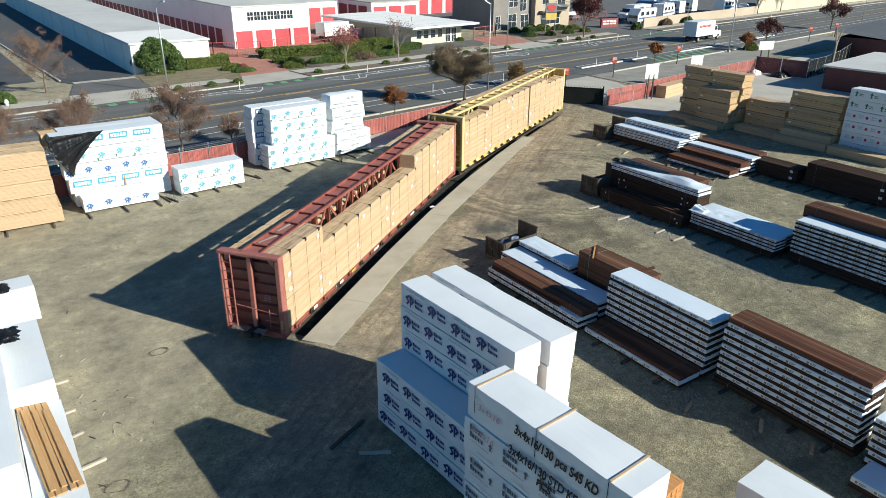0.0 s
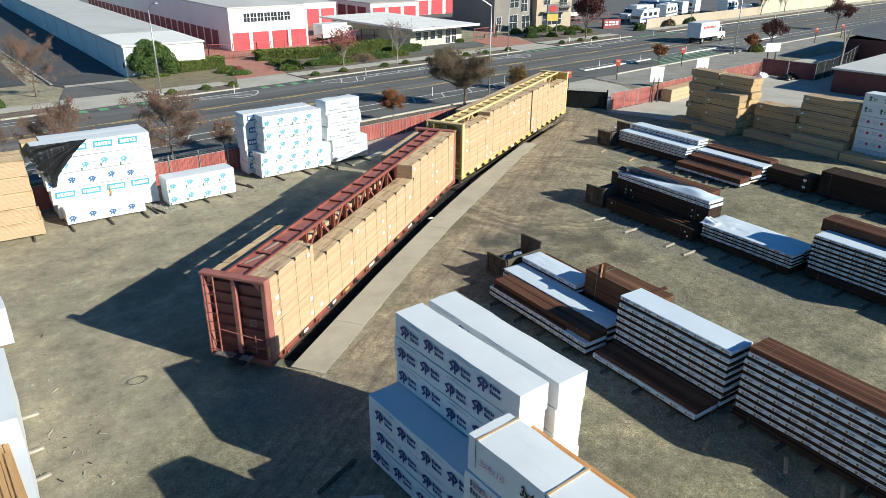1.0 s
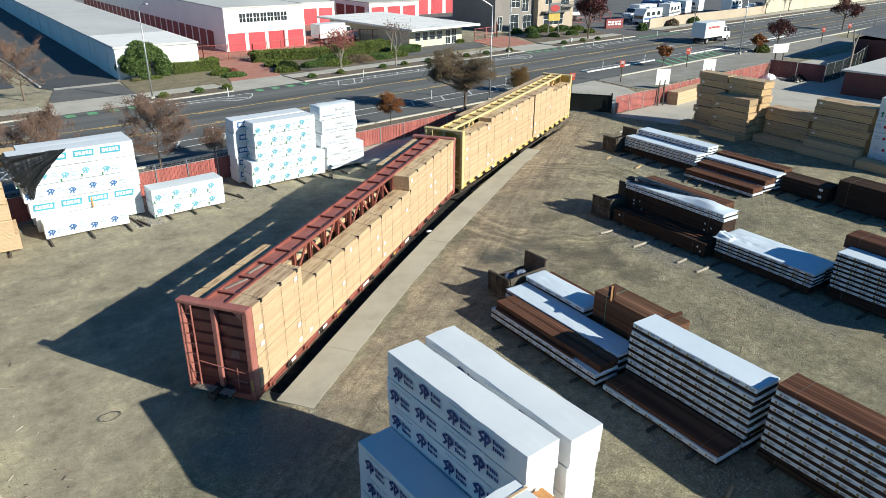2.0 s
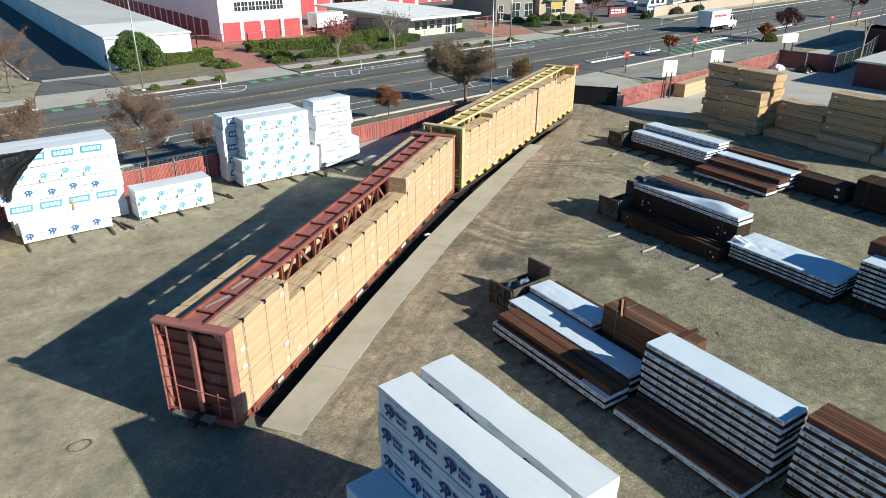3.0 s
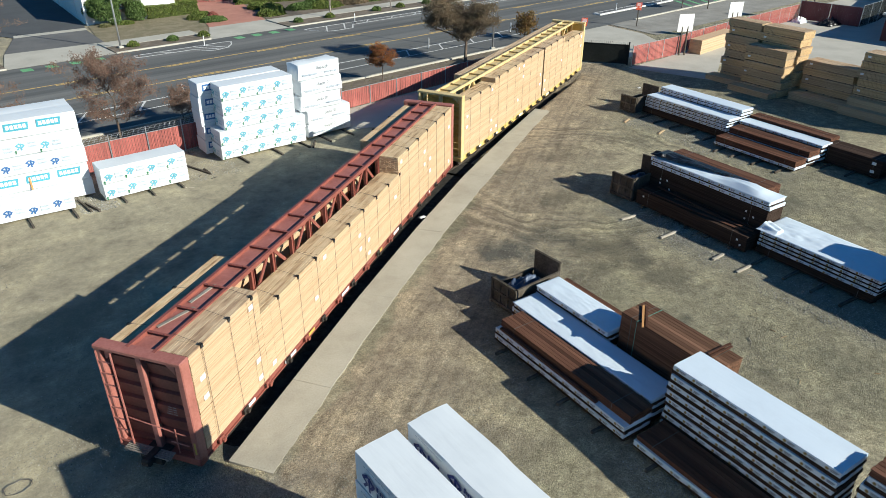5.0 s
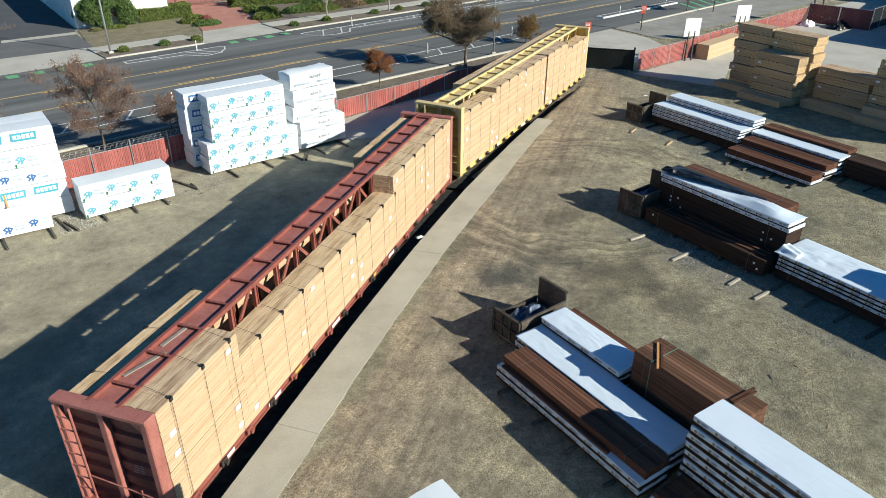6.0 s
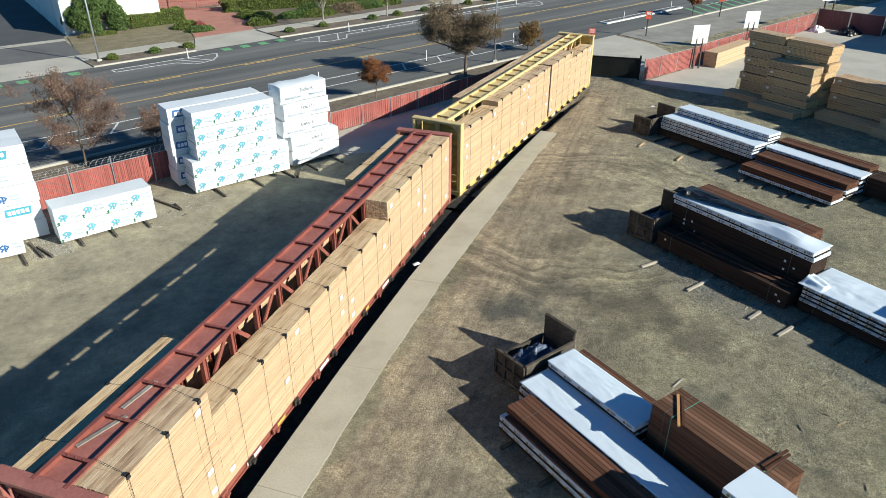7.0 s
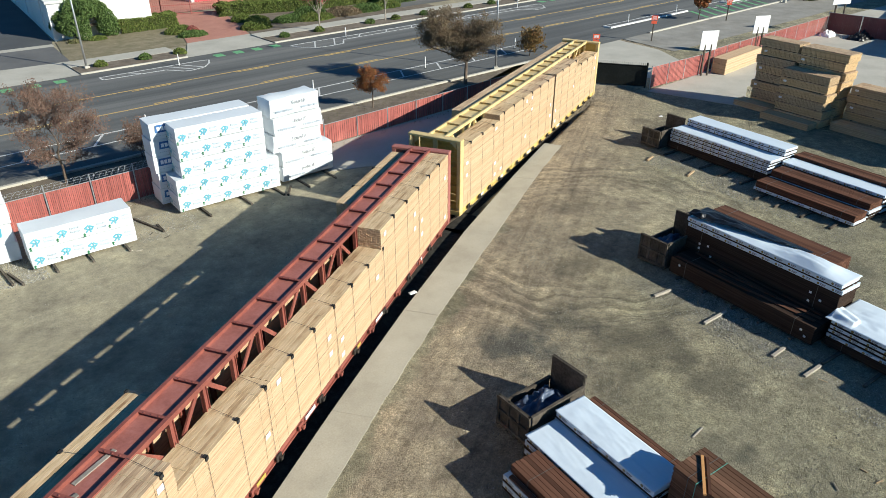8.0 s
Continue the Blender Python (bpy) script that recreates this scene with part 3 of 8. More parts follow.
def trench(x, y):
    """How far the ground dips towards the track bed, 0 to 1."""
    best = 0.0
    for i, (a, b) in enumerate(zip(TRACK, TRACK[1:])):
        a, b = Vector(a), Vector(b)
        d = (b - a).normalized()
        q = Vector((x, y)) - a
        s, L = q.dot(d), (b - a).length
        over = max(0.0, -s, s - L)
        side = q.dot(Vector((-d.y, d.x)))
        r = abs(side)
        w = (2.75 - r) / 1.1 if side > 0 else ((2.3 if i < 2 else 1.6) - r) / 0.45
        ends = 1.0 - over / 0.6 if (i == 0 and s > 0) or (i == 2 and s < 0) or i == 1 else 1.0
        if i == 0 and s < 1.2:
            ends = s / 1.2
        if i == 2 and s > L - 5.0:
            ends = (L - s) / 5.0
        best = max(best, min(1.0, max(0.0, w), max(0.0, ends)))
    return best


def ground():
    mb = MB()
    n, lim = 330, (-22.0, 78.0, -10.0, 58.0)
    xs = [-1500, -300, -80] + [lim[0] + (lim[1] - lim[0]) * i / n for i in range(n + 1)] + [130, 400, 1800]
    ys = [-1500, -300, -60] + [lim[2] + (lim[3] - lim[2]) * i / n for i in range(n + 1)] + [110, 400, 1800]
    vs = []
    for y in ys:
        for x in xs:
            k = min(1, max(0, min(x - lim[0], lim[1] - x, y - lim[2], lim[3] - y) / 4))
            d = 0.605 * x - 0.796 * y + 11.55
            k *= 0.3 + 0.7 * min(1.0, abs(d) / 2.5)
            z = k * (0.030 * noise.noise((x * 0.23, y * 0.23, 1.7)) + 0.016 * noise.noise((x * 0.9, y * 0.9, 5.1)))
            vs.append((x, y, (z - (0.012 if 0 < d < 2.0 else 0.02) if k else -0.03) - 0.44 * trench(x, y)))
    w = len(xs)
    fs = [(j * w + i, j * w + i + 1, (j + 1) * w + i + 1, (j + 1) * w + i) for j in range(len(ys) - 1) for i in range(w - 1)]
    mb.add(vs, fs)
    return solid("ground", mb, DIRT, "packed grey-brown earth yard with scattered gravel", "ground", kind="structure", smooth=True)


ground()

# the strip of concrete beside the track follows its bend
APRON_R = [(9.95, 22.10), (12.90, 24.46), (17.30, 27.94), (22.06, 31.44), (27.78, 35.39), (33.68, 39.44), (38.43, 42.51)]
APRON_L = [(9.10, 23.25), (12.05, 25.56), (16.40, 28.94), (21.16, 32.49), (26.93, 36.54), (32.83, 40.34), (37.88, 43.41)]
apron = thing("pavement_apron", at(0, 0), "pale concrete strip laid in slabs beside the track", "pavement", kind="structure")
for i in range(len(APRON_R) - 1):
    ra, rb, la, lb = (Vector(line[k]) for line in (APRON_R, APRON_L) for k in (i, i + 1))
    rim = []
    for k in range(31):
        q = ra.lerp(rb, 0.001 + 0.998 * k / 30)
        off = Vector((0.605, -0.796)) * (0.05 * noise.noise((q.x * 0.7, q.y * 0.7, 2.0)) + 0.035 * noise.noise((q.x * 5, q.y * 5, 6.0)))
        rim.append(tuple(q + off))
    part("slab", MB().prism(rim + [tuple(lb + (la - lb) * 0.001), tuple(la + (lb - la) * 0.001)], -0.60, 0.002 + 0.004 * (i % 2)), CONCRETE, apron)

sheet("pavement_pad_north", [(24.9, 46.6), (30.0, 45.2), (36.5, 47.5), (47.5, 53.2), (48.5, 54.6), (36.2, 52.1), (26.4, 50.35), (25.6, 49.0)], 0.015, PALE_CONCRETE, "pale concrete pad between the track and the fence", "pavement", 0.1)
sheet("pavement_pad_east", [(51.9, 47.7), (54.6, 41.2), (59.5, 44.3), (64.0, 43.0), (66.0, 20.0), (120.0, 20.0), (120.0, 58.5), (92.5, 56.0), (77.5, 53.6), (62.0, 50.2), (57.5, 48.4)], 0.015, PALE_CONCRETE, "pale concrete pad inside the east fence", "pavement", 0.1)
sheet("road", [sp(-160, -22.4), sp(420, -22.4), sp(420, -1.5), sp(-160, -1.5)], 0.02, ASPHALT, "dark asphalt street with painted lanes", "road")
sheet("road_entrance", [(50.0, 53.2), (55.2, 50.0), (61.5, 51.9), (63.5, 56.5), (63.5, 61.3), (66.0, 62.9), (52.6, 61.1), (52.5, 57.0)], 0.012, PALE_CONCRETE, "worn pale concrete entrance to the yard", "road")
sheet("ground_verge", [sp(-60, -29.8), (36.0, 53.0), (48.0, 55.2), (50.5, 60.2), sp(50.0, -22.5), sp(-60, -22.5)], 0.008, BARK_MULCH, "dark bark and leaf litter along the kerb", "verge")
sheet("ground_verge_east", [(64.2, 55.2), (92, 58.4), (130, 63.5), sp(130, -22.5), sp(66.5, -22.5), (64.2, 61.8)], 0.010, VERGE, "grey gravel verge along the street", "verge")


def kerb(name, s0, s1, n0, n1, z, material=PALE_CONCRETE):
    return solid(name, MB().cbox(s0, s1, n0, n1, -0.1, z, 0.02, street()), material, "weathered concrete kerb along the street", "kerb", kind="structure")


kerb("kerb", -160, 52.2, -22.65, -22.4, 0.13)
kerb("kerb", 66.0, 420, -22.65, -22.4, 0.13)
FAR_DRIVES = ((8.4, 17.2), (26.2, 34.9), (72.4, 81.0), (101, 112))
edges = [-160] + [v for d in FAR_DRIVES for v in d] + [420]
for a, b in zip(edges[::2], edges[1::2]):
    kerb("kerb", a, b, -1.5, -1.28, 0.14)
    solid("pavement_far", MB().box(a, b, 1.2, 3.4, -0.05, 0.13, street()), PALE_CONCRETE, "pale concrete sidewalk across the street", "sidewalk", kind="structure")
    solid("ground_planting_strip", MB().box(a, b, -1.28, 1.2, -0.05, 0.11, street()), BARK_MULCH, "planting strip of dark bark mulch by the kerb", "verge", kind="structure")
sheet("pavement_drive_west", [sp(8.2, -1.5), sp(17.3, -1.5), sp(18.0, 3.9), sp(9.6, 4.6)], 0.034, PALE_CONCRETE, "pale concrete driveway apron", "driveway")
sheet("road_drive_west", [sp(9.6, 4.6), sp(18.0, 3.9), sp(18.6, 11.0), sp(12.0, 11.4)], 0.030, ASPHALT_OLD, "worn asphalt driveway to the storage lane", "driveway")
sheet("pavement_lane_sill", [sp(12.0, 11.2), sp(18.7, 10.8), sp(18.8, 12.0), sp(12.2, 12.4)], 0.036, PALE_CONCRETE, "pale concrete sill across the storage lane", "driveway")
sheet("road_storage_lane", [sp(12.0, 11.4), sp(18.6, 11.0), (17.2, 91.6), (14.9, 260), (-2, 260), (9.0, 90.5)], 0.026, ASPHALT_DARK, "dark asphalt lane beside the storage building", "road")
sheet("road_parking_lot", [(-60, 84), (7.0, 92.0), (4.0, 150), (2, 260), (-120, 260)], 0.014, ASPHALT_DARK, "asphalt parking lot with painted bays", "parking lot")
sheet("pavement_red_drive", [sp(28.6, 4.0), sp(35.1, 4.0), (35.9, 96.2), (35.6, 99.0), (29.4, 99.5), (30.0, 96.6)], 0.03, RED_PAVING, "red paved driveway to the storage gate", "driveway")
sheet("pavement_red_drive_apron", [sp(26.0, -1.5), sp(35.0, -1.5), sp(35.1, 4.0), sp(28.6, 4.0)], 0.032, PALE_CONCRETE, "pale concrete driveway apron", "driveway")
sheet("pavement_storage_court", [(29.4, 99.5), (48.0, 102.2), (60.0, 104.0), (75.0, 140.0), (62, 260), (20, 260), (27.0, 100.0)], 0.022, RED_PAVING, "pink-red paved court of the storage yard", "court")
sheet("road_office_lot", [sp(54.0, 6.0), sp(72.0, 6.0), (73.0, 97.0), (60.0, 97.0)], 0.024, ASPHALT_OLD, "asphalt lot before the office", "parking lot")
sheet("pavement_red_drive_east", [sp(72.6, 3.6), sp(80.6, 3.6), (82.0, 100.2), (72.6, 97.4)], 0.03, RED_PAVING, "red paved driveway", "driveway")
sheet("pavement_drive_apron_east", [sp(72.2, -1.5), sp(81.4, -1.5), sp(80.6, 3.6), sp(72.6, 3.6)], 0.032, PALE_CONCRETE, "pale concrete driveway apron", "driveway")
sheet("road_vehicle_lot", [sp(101, -1.5), sp(112, -1.5), sp(113, 6.5), (320, 125), (420, 300), (104, 300), (86, 118), sp(101, 16)], 0.018, ASPHALT_OLD, "asphalt lot for parked recreational vehicles", "parking lot")
sheet("ground_office_lawn", [sp(17.6, 3.4), sp(28.4, 3.4), (29.4, 97.0), (26.8, 99.4), (17.4, 90.5)], 0.02, worn("dry_lawn", (0.20, 0.165, 0.10), (0.095, 0.095, 0.04), (0.31, 0.255, 0.175), 0.95, fine=14, coarse=0.9, bump=0.6), "patchy dry lawn before the storage building", "lawn")
sheet("ground_garden", [sp(35.2, 3.4), sp(60.0, 3.4), (59.2, 92.5), (60.5, 103.5), (36.2, 98.6)], 0.02, BARK_MULCH, "dark mulch garden bed before the storage yard", "garden bed")
sheet("ground_garden_east", [sp(81.2, 3.6), sp(100.8, 3.6), (104.5, 107.5), (92.0, 109.0), (84.0, 101.0)], 0.02, BARK_MULCH, "mulch garden bed before the tan building", "garden bed")


# ---- painted lines ----
def line(n, s0, s1, w, material, name, label, dash=0.0, gap=0.0, z=0.026):
    mb = MB()
    s = s0
    while s < s1:
        e = min(s1, s + dash) if dash else s1
        mb.box(s, e, n - w / 2, n + w / 2, z - 0.006, z, street())
        s = e + gap if dash else s1
    return solid(name, mb, material, label, "road marking", kind="structure")


line(-8.6, -160, 420, 0.13, PAINT_YELLOW, "trim_yellow_line", "worn yellow lane line")
line(-8.9, -160, 420, 0.13, PAINT_YELLOW, "trim_yellow_line", "worn yellow lane line", 3.0, 5.5)
line(-13.35, -160, 420, 0.13, PAINT_YELLOW, "trim_yellow_line", "worn yellow lane line")
line(-13.05, -160, 420, 0.13, PAINT_YELLOW, "trim_yellow_line", "worn yellow lane line", 3.0, 5.5)
line(-17.3, -100, 51.5, 0.13, PAINT_WHITE, "trim_bike_line", "white bicycle lane line")
line(-19.2, -100, 51.5, 0.11, PAINT_WHITE, "trim_bike_line", "white bicycle lane line")
line(-17.3, 84, 260, 0.13, PAINT_WHITE, "trim_bike_line", "white bicycle lane line")
line(-19.2, 84, 260, 0.11, PAINT_WHITE, "trim_bike_line", "white bicycle lane line")
hatch = MB()
for k in range(-24, 13):
    hatch.bar((k * 4.0 + 0.4, -19.15, 0.024), (k * 4.0 + 1.5, -17.35, 0.024), 0.14, 0.006, street())
solid("trim_bike_hatch", hatch, PAINT_WHITE, "white hatching between the bicycle lane lines", "road marking", kind="structure")


def buffer_loop(s0, s1, lens, flip=False):
    """The outlined buffer beside the far kerb: a lens with slanting bars at one end and a narrow tail; flip: the lens lies at s1."""
    mb = MB()
    nf, nb, z = -3.3, -5.9, 0.024
    at_s = (lambda d: s1 - d) if flip else (lambda d: s0 + d)
    pts = [(0, nf - 0.2), (0.5, nf - 1.3), (1.4, nb + 0.3), (2.6, nb), (lens - 1.0, nb + 0.1), (lens, nf - 1.1), (s1 - s0, nf - 0.9), (s1 - s0, nf), (0.6, nf), (0, nf - 0.2)]
    for a, b in zip(pts, pts[1:]):
        mb.bar((at_s(a[0]), a[1], z), (at_s(b[0]), b[1], z), 0.13, 0.006, street())
    for d in (1.3, lens - 1.9):
        mb.bar((at_s(d), nb + 0.2, z), (at_s(d + 1.5), nf, z), 0.13, 0.006, street())
    d = lens + 2.0
    while d < s1 - s0 - 1:
        mb.bar((at_s(d), nf - 0.9, z), (at_s(d + 0.8), nf, z), 0.12, 0.006, street())
        d += 3.4
    return solid("trim_buffer_marking", mb, PAINT_WHITE, "white outlined buffer marking with slanted bars", "road marking", kind="structure")


buffer_loop(18.0, 27.2, 4.2, True)
buffer_loop(35.4, 57.5, 5.4)
buffer_loop(58.0, 70.8, 4.5, True)
buffer_loop(82.0, 98.0, 5.0)
line(-3.0, -60, 7.4, 0.11, PAINT_WHITE, "trim_bike_line", "white bicycle lane line")
line(-4.1, -60, 6.6, 0.11, PAINT_WHITE, "trim_bike_line", "white bicycle lane line")
line(-3.6, 112, 300, 0.11, PAINT_WHITE, "trim_bike_line", "white bicycle lane line")
green = MB()
for d0, d1 in ((9.2, 16.4), (28.2, 35.0), (72.0, 81.5), (100.5, 112.5)):
    k = d0
    while k < d1:
        green.box(k, k + 0.85, -3.0, -2.0, 0.018, 0.026, street())
        k += 1.9
for k in range(8):
    green.bar((78.6 + k * 2.0, -22.0, 0.023), (80.6 + k * 2.0, -18.6, 0.023), 0.45, 0.006, street())
solid("trim_green_marking", green, PAINT_GREEN, "green bicycle crossing blocks", "road marking", kind="structure")
arrow = MB()
for s in (92.5, 110.0):
    arrow.box(s, s + 2.6, -11.3, -11.1, 0.02, 0.026, street())
    arrow.prism([(s + 2.0, -12.0), (s + 3.2, -11.3), (s + 3.2, -12.6)], 0.02, 0.026, street())
solid("trim_turn_arrow", arrow, PAINT_WHITE, "white turn arrow", "road marking", kind="structure")


def island(s0, s1, n):
    isl = thing("median_island", street() @ at(s0, n), "raised concrete median island painted white", "median island", kind="structure")
    L = s1 - s0
    part("kerb_ring", MB().cbox(0, L, -0.55, 0.55, -0.05, 0.16, 0.05), PAINT_WHITE, isl)
    part("infill", MB().box(0.25, L - 0.25, -0.32, 0.32, 0.1, 0.168), ASPHALT_OLD, isl)


island(65.0, 80.2, -18.0)
island(89.0, 100.5, -18.1)
island(109.0, 122.0, -17.7)

# ---- railway track under the cars ----


def track():
    t = thing("railway_track", at(0, 0), "steel rails on a ballast bed darkened for shade", "railway track", kind="structure")
    bed = MB()
    for a, b in zip(TRACK, TRACK[1:]):
        a, b = Vector(a), Vector(b)
        d = (b - a).normalized()
        n = Vector((-d.y, d.x))
        bed.prism([tuple(a - n * 2.0), tuple(b - n * 2.0), tuple(b + n * 1.6), tuple(a + n * 1.6)], -0.6, -0.40)
        for side in (-0.72, 0.72):
            rail = MB()
            p, q = a + n * side, b + n * side
            rail.bar((p.x, p.y, -0.375), (q.x, q.y, -0.375), 0.07, 0.13)
            part("rail", rail, STEEL_WHEEL, t)
    # the bed's near-black tone stands for shade in the gap
    part("ballast", bed, BALLAST, t)


track()

# ---- lumber: bundles of boards, wrapped packs, decking packs ----
def bundle_mesh(key, length, width, height, rows, cols, material, seed):
    """A bundle whose long side lies along x; the boards jut out unevenly."""
    def make():
        rnd = random.Random(seed)
        mb = MB()
        dz, dy = height / rows, width / cols
        joint = 0.0008 if dz < 0.043 else 0.0022 if material == LUMBER else 0.007
        for r in range(rows):
            skew = rnd.uniform(-0.006, 0.006)
            for c in range(cols):
                j0, j1 = rnd.uniform(-0.014, 0.014), rnd.uniform(-0.014, 0.014)
                o = skew + rnd.uniform(-0.003, 0.003)
                y0, y1, z0, z1 = c * dy + 0.002 + o, (c + 1) * dy - 0.002 + o, r * dz + joint, (r + 1) * dz - joint
                if 0 < r < rows - 1 and 0 < c < cols - 1:
                    # inner boards show at their ends alone
                    mb.box(j0, 0.25, y0, y1, z0, z1).box(length - 0.25, length + j1, y0, y1, z0, z1)
                else:
                    mb.box(j0, length + j1, y0, y1, z0, z1)
        return mb.mesh("lumber_block", material)
    return once(("bundle", key), make)


def lumber_bundle(m, length, width, height, material=LUMBER, label="bundle of fresh pale lumber boards", group="", bands=(), band_mat=STRAP, tag_side=0, seed=1, rows=0, cols=0, top=None):
    """top: the material of the single boards of the top layer."""
    rows = rows or max(3, round(height / 0.040))
    cols = cols or max(3, round(width / 0.09))
    ob = thing("lumber_bundle", m, label, "lumber", group)
    low, dz, dy = height, height / rows, width / cols
    if top:
        rows, low = rows - 1, height - dz
        me = once(("board", length, round(dy, 3), round(dz, 3), top.name), lambda: MB().cbox(0, length, 0.002, dy - 0.002, 0.001, dz, 0.003).mesh("board", top))
        rnd = random.Random(seed * 7 + 1)
        for c in range(cols):
            put("board", me, ob, pose(rnd.uniform(-0.012, 0.012), c * dy, low + rnd.uniform(0.0, 0.007), 0, 0, rnd.uniform(-0.03, 0.03)))
    key = (length, width, low, material.name, seed % 3, rows, cols)
    put("lumber_block", bundle_mesh(key, length, width, low, rows, cols, material, seed % 3), ob)
    for s in bands:
        b = MB()
        t, w = 0.003, 0.007
        b.box(s - w, s + w, -t, width + t, height + 0.008, height + 0.008 + t)
        b.box(s - w, s + w, -t - 0.008, -0.008, 0.01, height + 0.008)
        b.box(s - w, s + w, width + 0.008, width + t + 0.008, 0.01, height + 0.008)
        part("band", b, band_mat, ob)
    if tag_side:
        x = 0.25 if tag_side < 0 else length - 0.55
        part("tag", MB().box(x, x + 0.22, -0.016, -0.011, height * 0.40, height * 0.66), TAG_WHITE, ob)
    return ob


def wrap_mesh(length, width, height, seed, material, crumple=1.0):
    """A pack in plastic wrap: softened edges, bulging sides, folded ends."""
    def make():
        rnd = random.Random(seed)
        nx, ny, nz = max(6, round(length / 0.45)), 4, 3
        b = bmesh.new()
        bmesh.ops.create_cube(b, size=1.0)
        for ax, cuts in ((0, nx), (1, ny), (2, nz)):
            ed = [e for e in b.edges if abs((e.verts[0].co - e.verts[1].co)[ax]) > 0.5 * max(1e-6, abs((e.verts[0].co - e.verts[1].co).length))]
            bmesh.ops.subdivide_edges(b, edges=ed, cuts=cuts, use_grid_fill=True)
        off = Vector((rnd.random() * 50, rnd.random() * 50, rnd.random() * 50))
        for v in b.verts:
            u = v.co + Vector((0.5, 0.5, 0.5))
            p = Vector((u.x * length, u.y * width, u.z * height))
            k = noise.noise_vector(p * 1.3 + off) * 0.014 * crumple + noise.noise_vector(p * 4.0 + off) * 0.006 * crumple
            low = 0 if u.z < 0.01 else 1
            e = sum(1 for w in u if w < 0.01 or w > 0.99)
            if e >= 2:
                p += (Vector((length, width, height)) / 2 - p).normalized() * (0.026 if crumple < 2 else 0.085)
            v.co = p + Vector((k.x, k.y, k.z * low))
        bmesh.ops.recalc_face_normals(b, faces=b.faces)
        me = bpy.data.meshes.new("wrap")
        b.to_mesh(me)
        b.free()
        me.materials.append(material)
        me.polygons.foreach_set("use_smooth", [True] * len(me.polygons))
        me.set_sharp_from_angle(angle=radians(40))
        return me
    return once(("wrap", length, width, height, seed, material.name, crumple), make)


# printed marks lie in the plane y = 0, seen from -y, their corner at the origin
def print_mesh(kind):
    def make():
        mb = MB()
        flat = pose(0, 0, 0, 90, 0, 0)

        if kind == "emblem":
            # two bent strokes side by side, each a little above the last
            strokes = [((0.235, 0.385), (0.04, 0.265)), ((0.04, 0.285), (0.215, 0.165)), ((0.215, 0.19), (0.08, 0.045)), ((0.285, 0.0), (0.275, 0.385)), ((0.275, 0.37), (0.455, 0.255)), ((0.45, 0.275), (0.325, 0.125))]
            for k, ((x0, z0), (x1, z1)) in enumerate(strokes):
                d = Vector((x1 - x0, z1 - z0)).normalized()
                n = Vector((-d.y, d.x)) * 0.036
                y = -0.002 - 0.0006 * k
                mb.add([(x0 + n.x, y, z0 + n.y), (x0 - n.x, y, z0 - n.y), (x1 - n.x, y, z1 - n.y), (x1 + n.x, y, z1 + n.y)], [(0, 1, 2, 3)])
        elif kind == "words":
            # two short lines of small plain bars
            for z0, widths in ((0.19, (5, 2, 5, 4, 4, 5)), (0.02, (5, 5, 4, 2, 3, 2, 4))):
                x0 = 0.0
                for i, w in enumerate(widths):
                    mb.box(x0, x0 + w * 0.0115, -0.003, 0, z0, z0 + (0.125 if i == 0 else 0.085))
                    x0 += w * 0.0115 + 0.016
        elif kind == "fine_words":
            for k in range(9):
                mb.box(k * 0.1, k * 0.1 + (0.08 if k % 3 else 0.06), -0.003, 0, 0.0, 0.028)
        elif kind == "plaque":
            mb.prism([(0.0, 0.02), (0.77, 0.0), (0.82, 0.28), (0.03, 0.30)], 0, 0.003, flat)
        elif kind == "plaque_words":
            for i in range(5):
                x0 = 0.08 + i * 0.135
                mb.box(x0, x0 + 0.105, -0.006, -0.003, 0.08, 0.225)
        elif kind == "tree_mark":
            mb.prism([(0.0, 0.16), (0.11, 0.30), (0.22, 0.16), (0.15, 0.16), (0.15, 0.04), (0.20, 0.0), (0.02, 0.0), (0.07, 0.04), (0.07, 0.16)], 0, 0.003, pose(0, 0, 0, 90, 0, 0))
        elif kind == "ring":
            n = 16
            pts = [(0.11 + 0.11 * math.cos(2 * math.pi * i / n), 0.11 + 0.11 * math.sin(2 * math.pi * i / n)) for i in range(n)]
            mb.prism(pts, 0, 0.003, pose(0, 0, 0, 90, 0, 0))
        elif kind == "dot":
            n = 10
            pts = [(0.046 * math.cos(2 * math.pi * i / n), 0.046 * math.sin(2 * math.pi * i / n)) for i in range(n)]
            mb.prism(pts, 0, 0.003, pose(0, 0, 0, 90, 0, 0))
        return mb
    return once(("print", kind), make)


def stamp(kind, material, parent, m):
    key = ("stamp", kind, material.name)
    me = once(key, lambda: print_mesh(kind).mesh("printed_mark", material))
    ob = put("printed_mark", me, parent, m)
    if kind in ("emblem", "words", "fine_words", "plaque_words"):
        ob["kind"] = "stuff"
    return ob


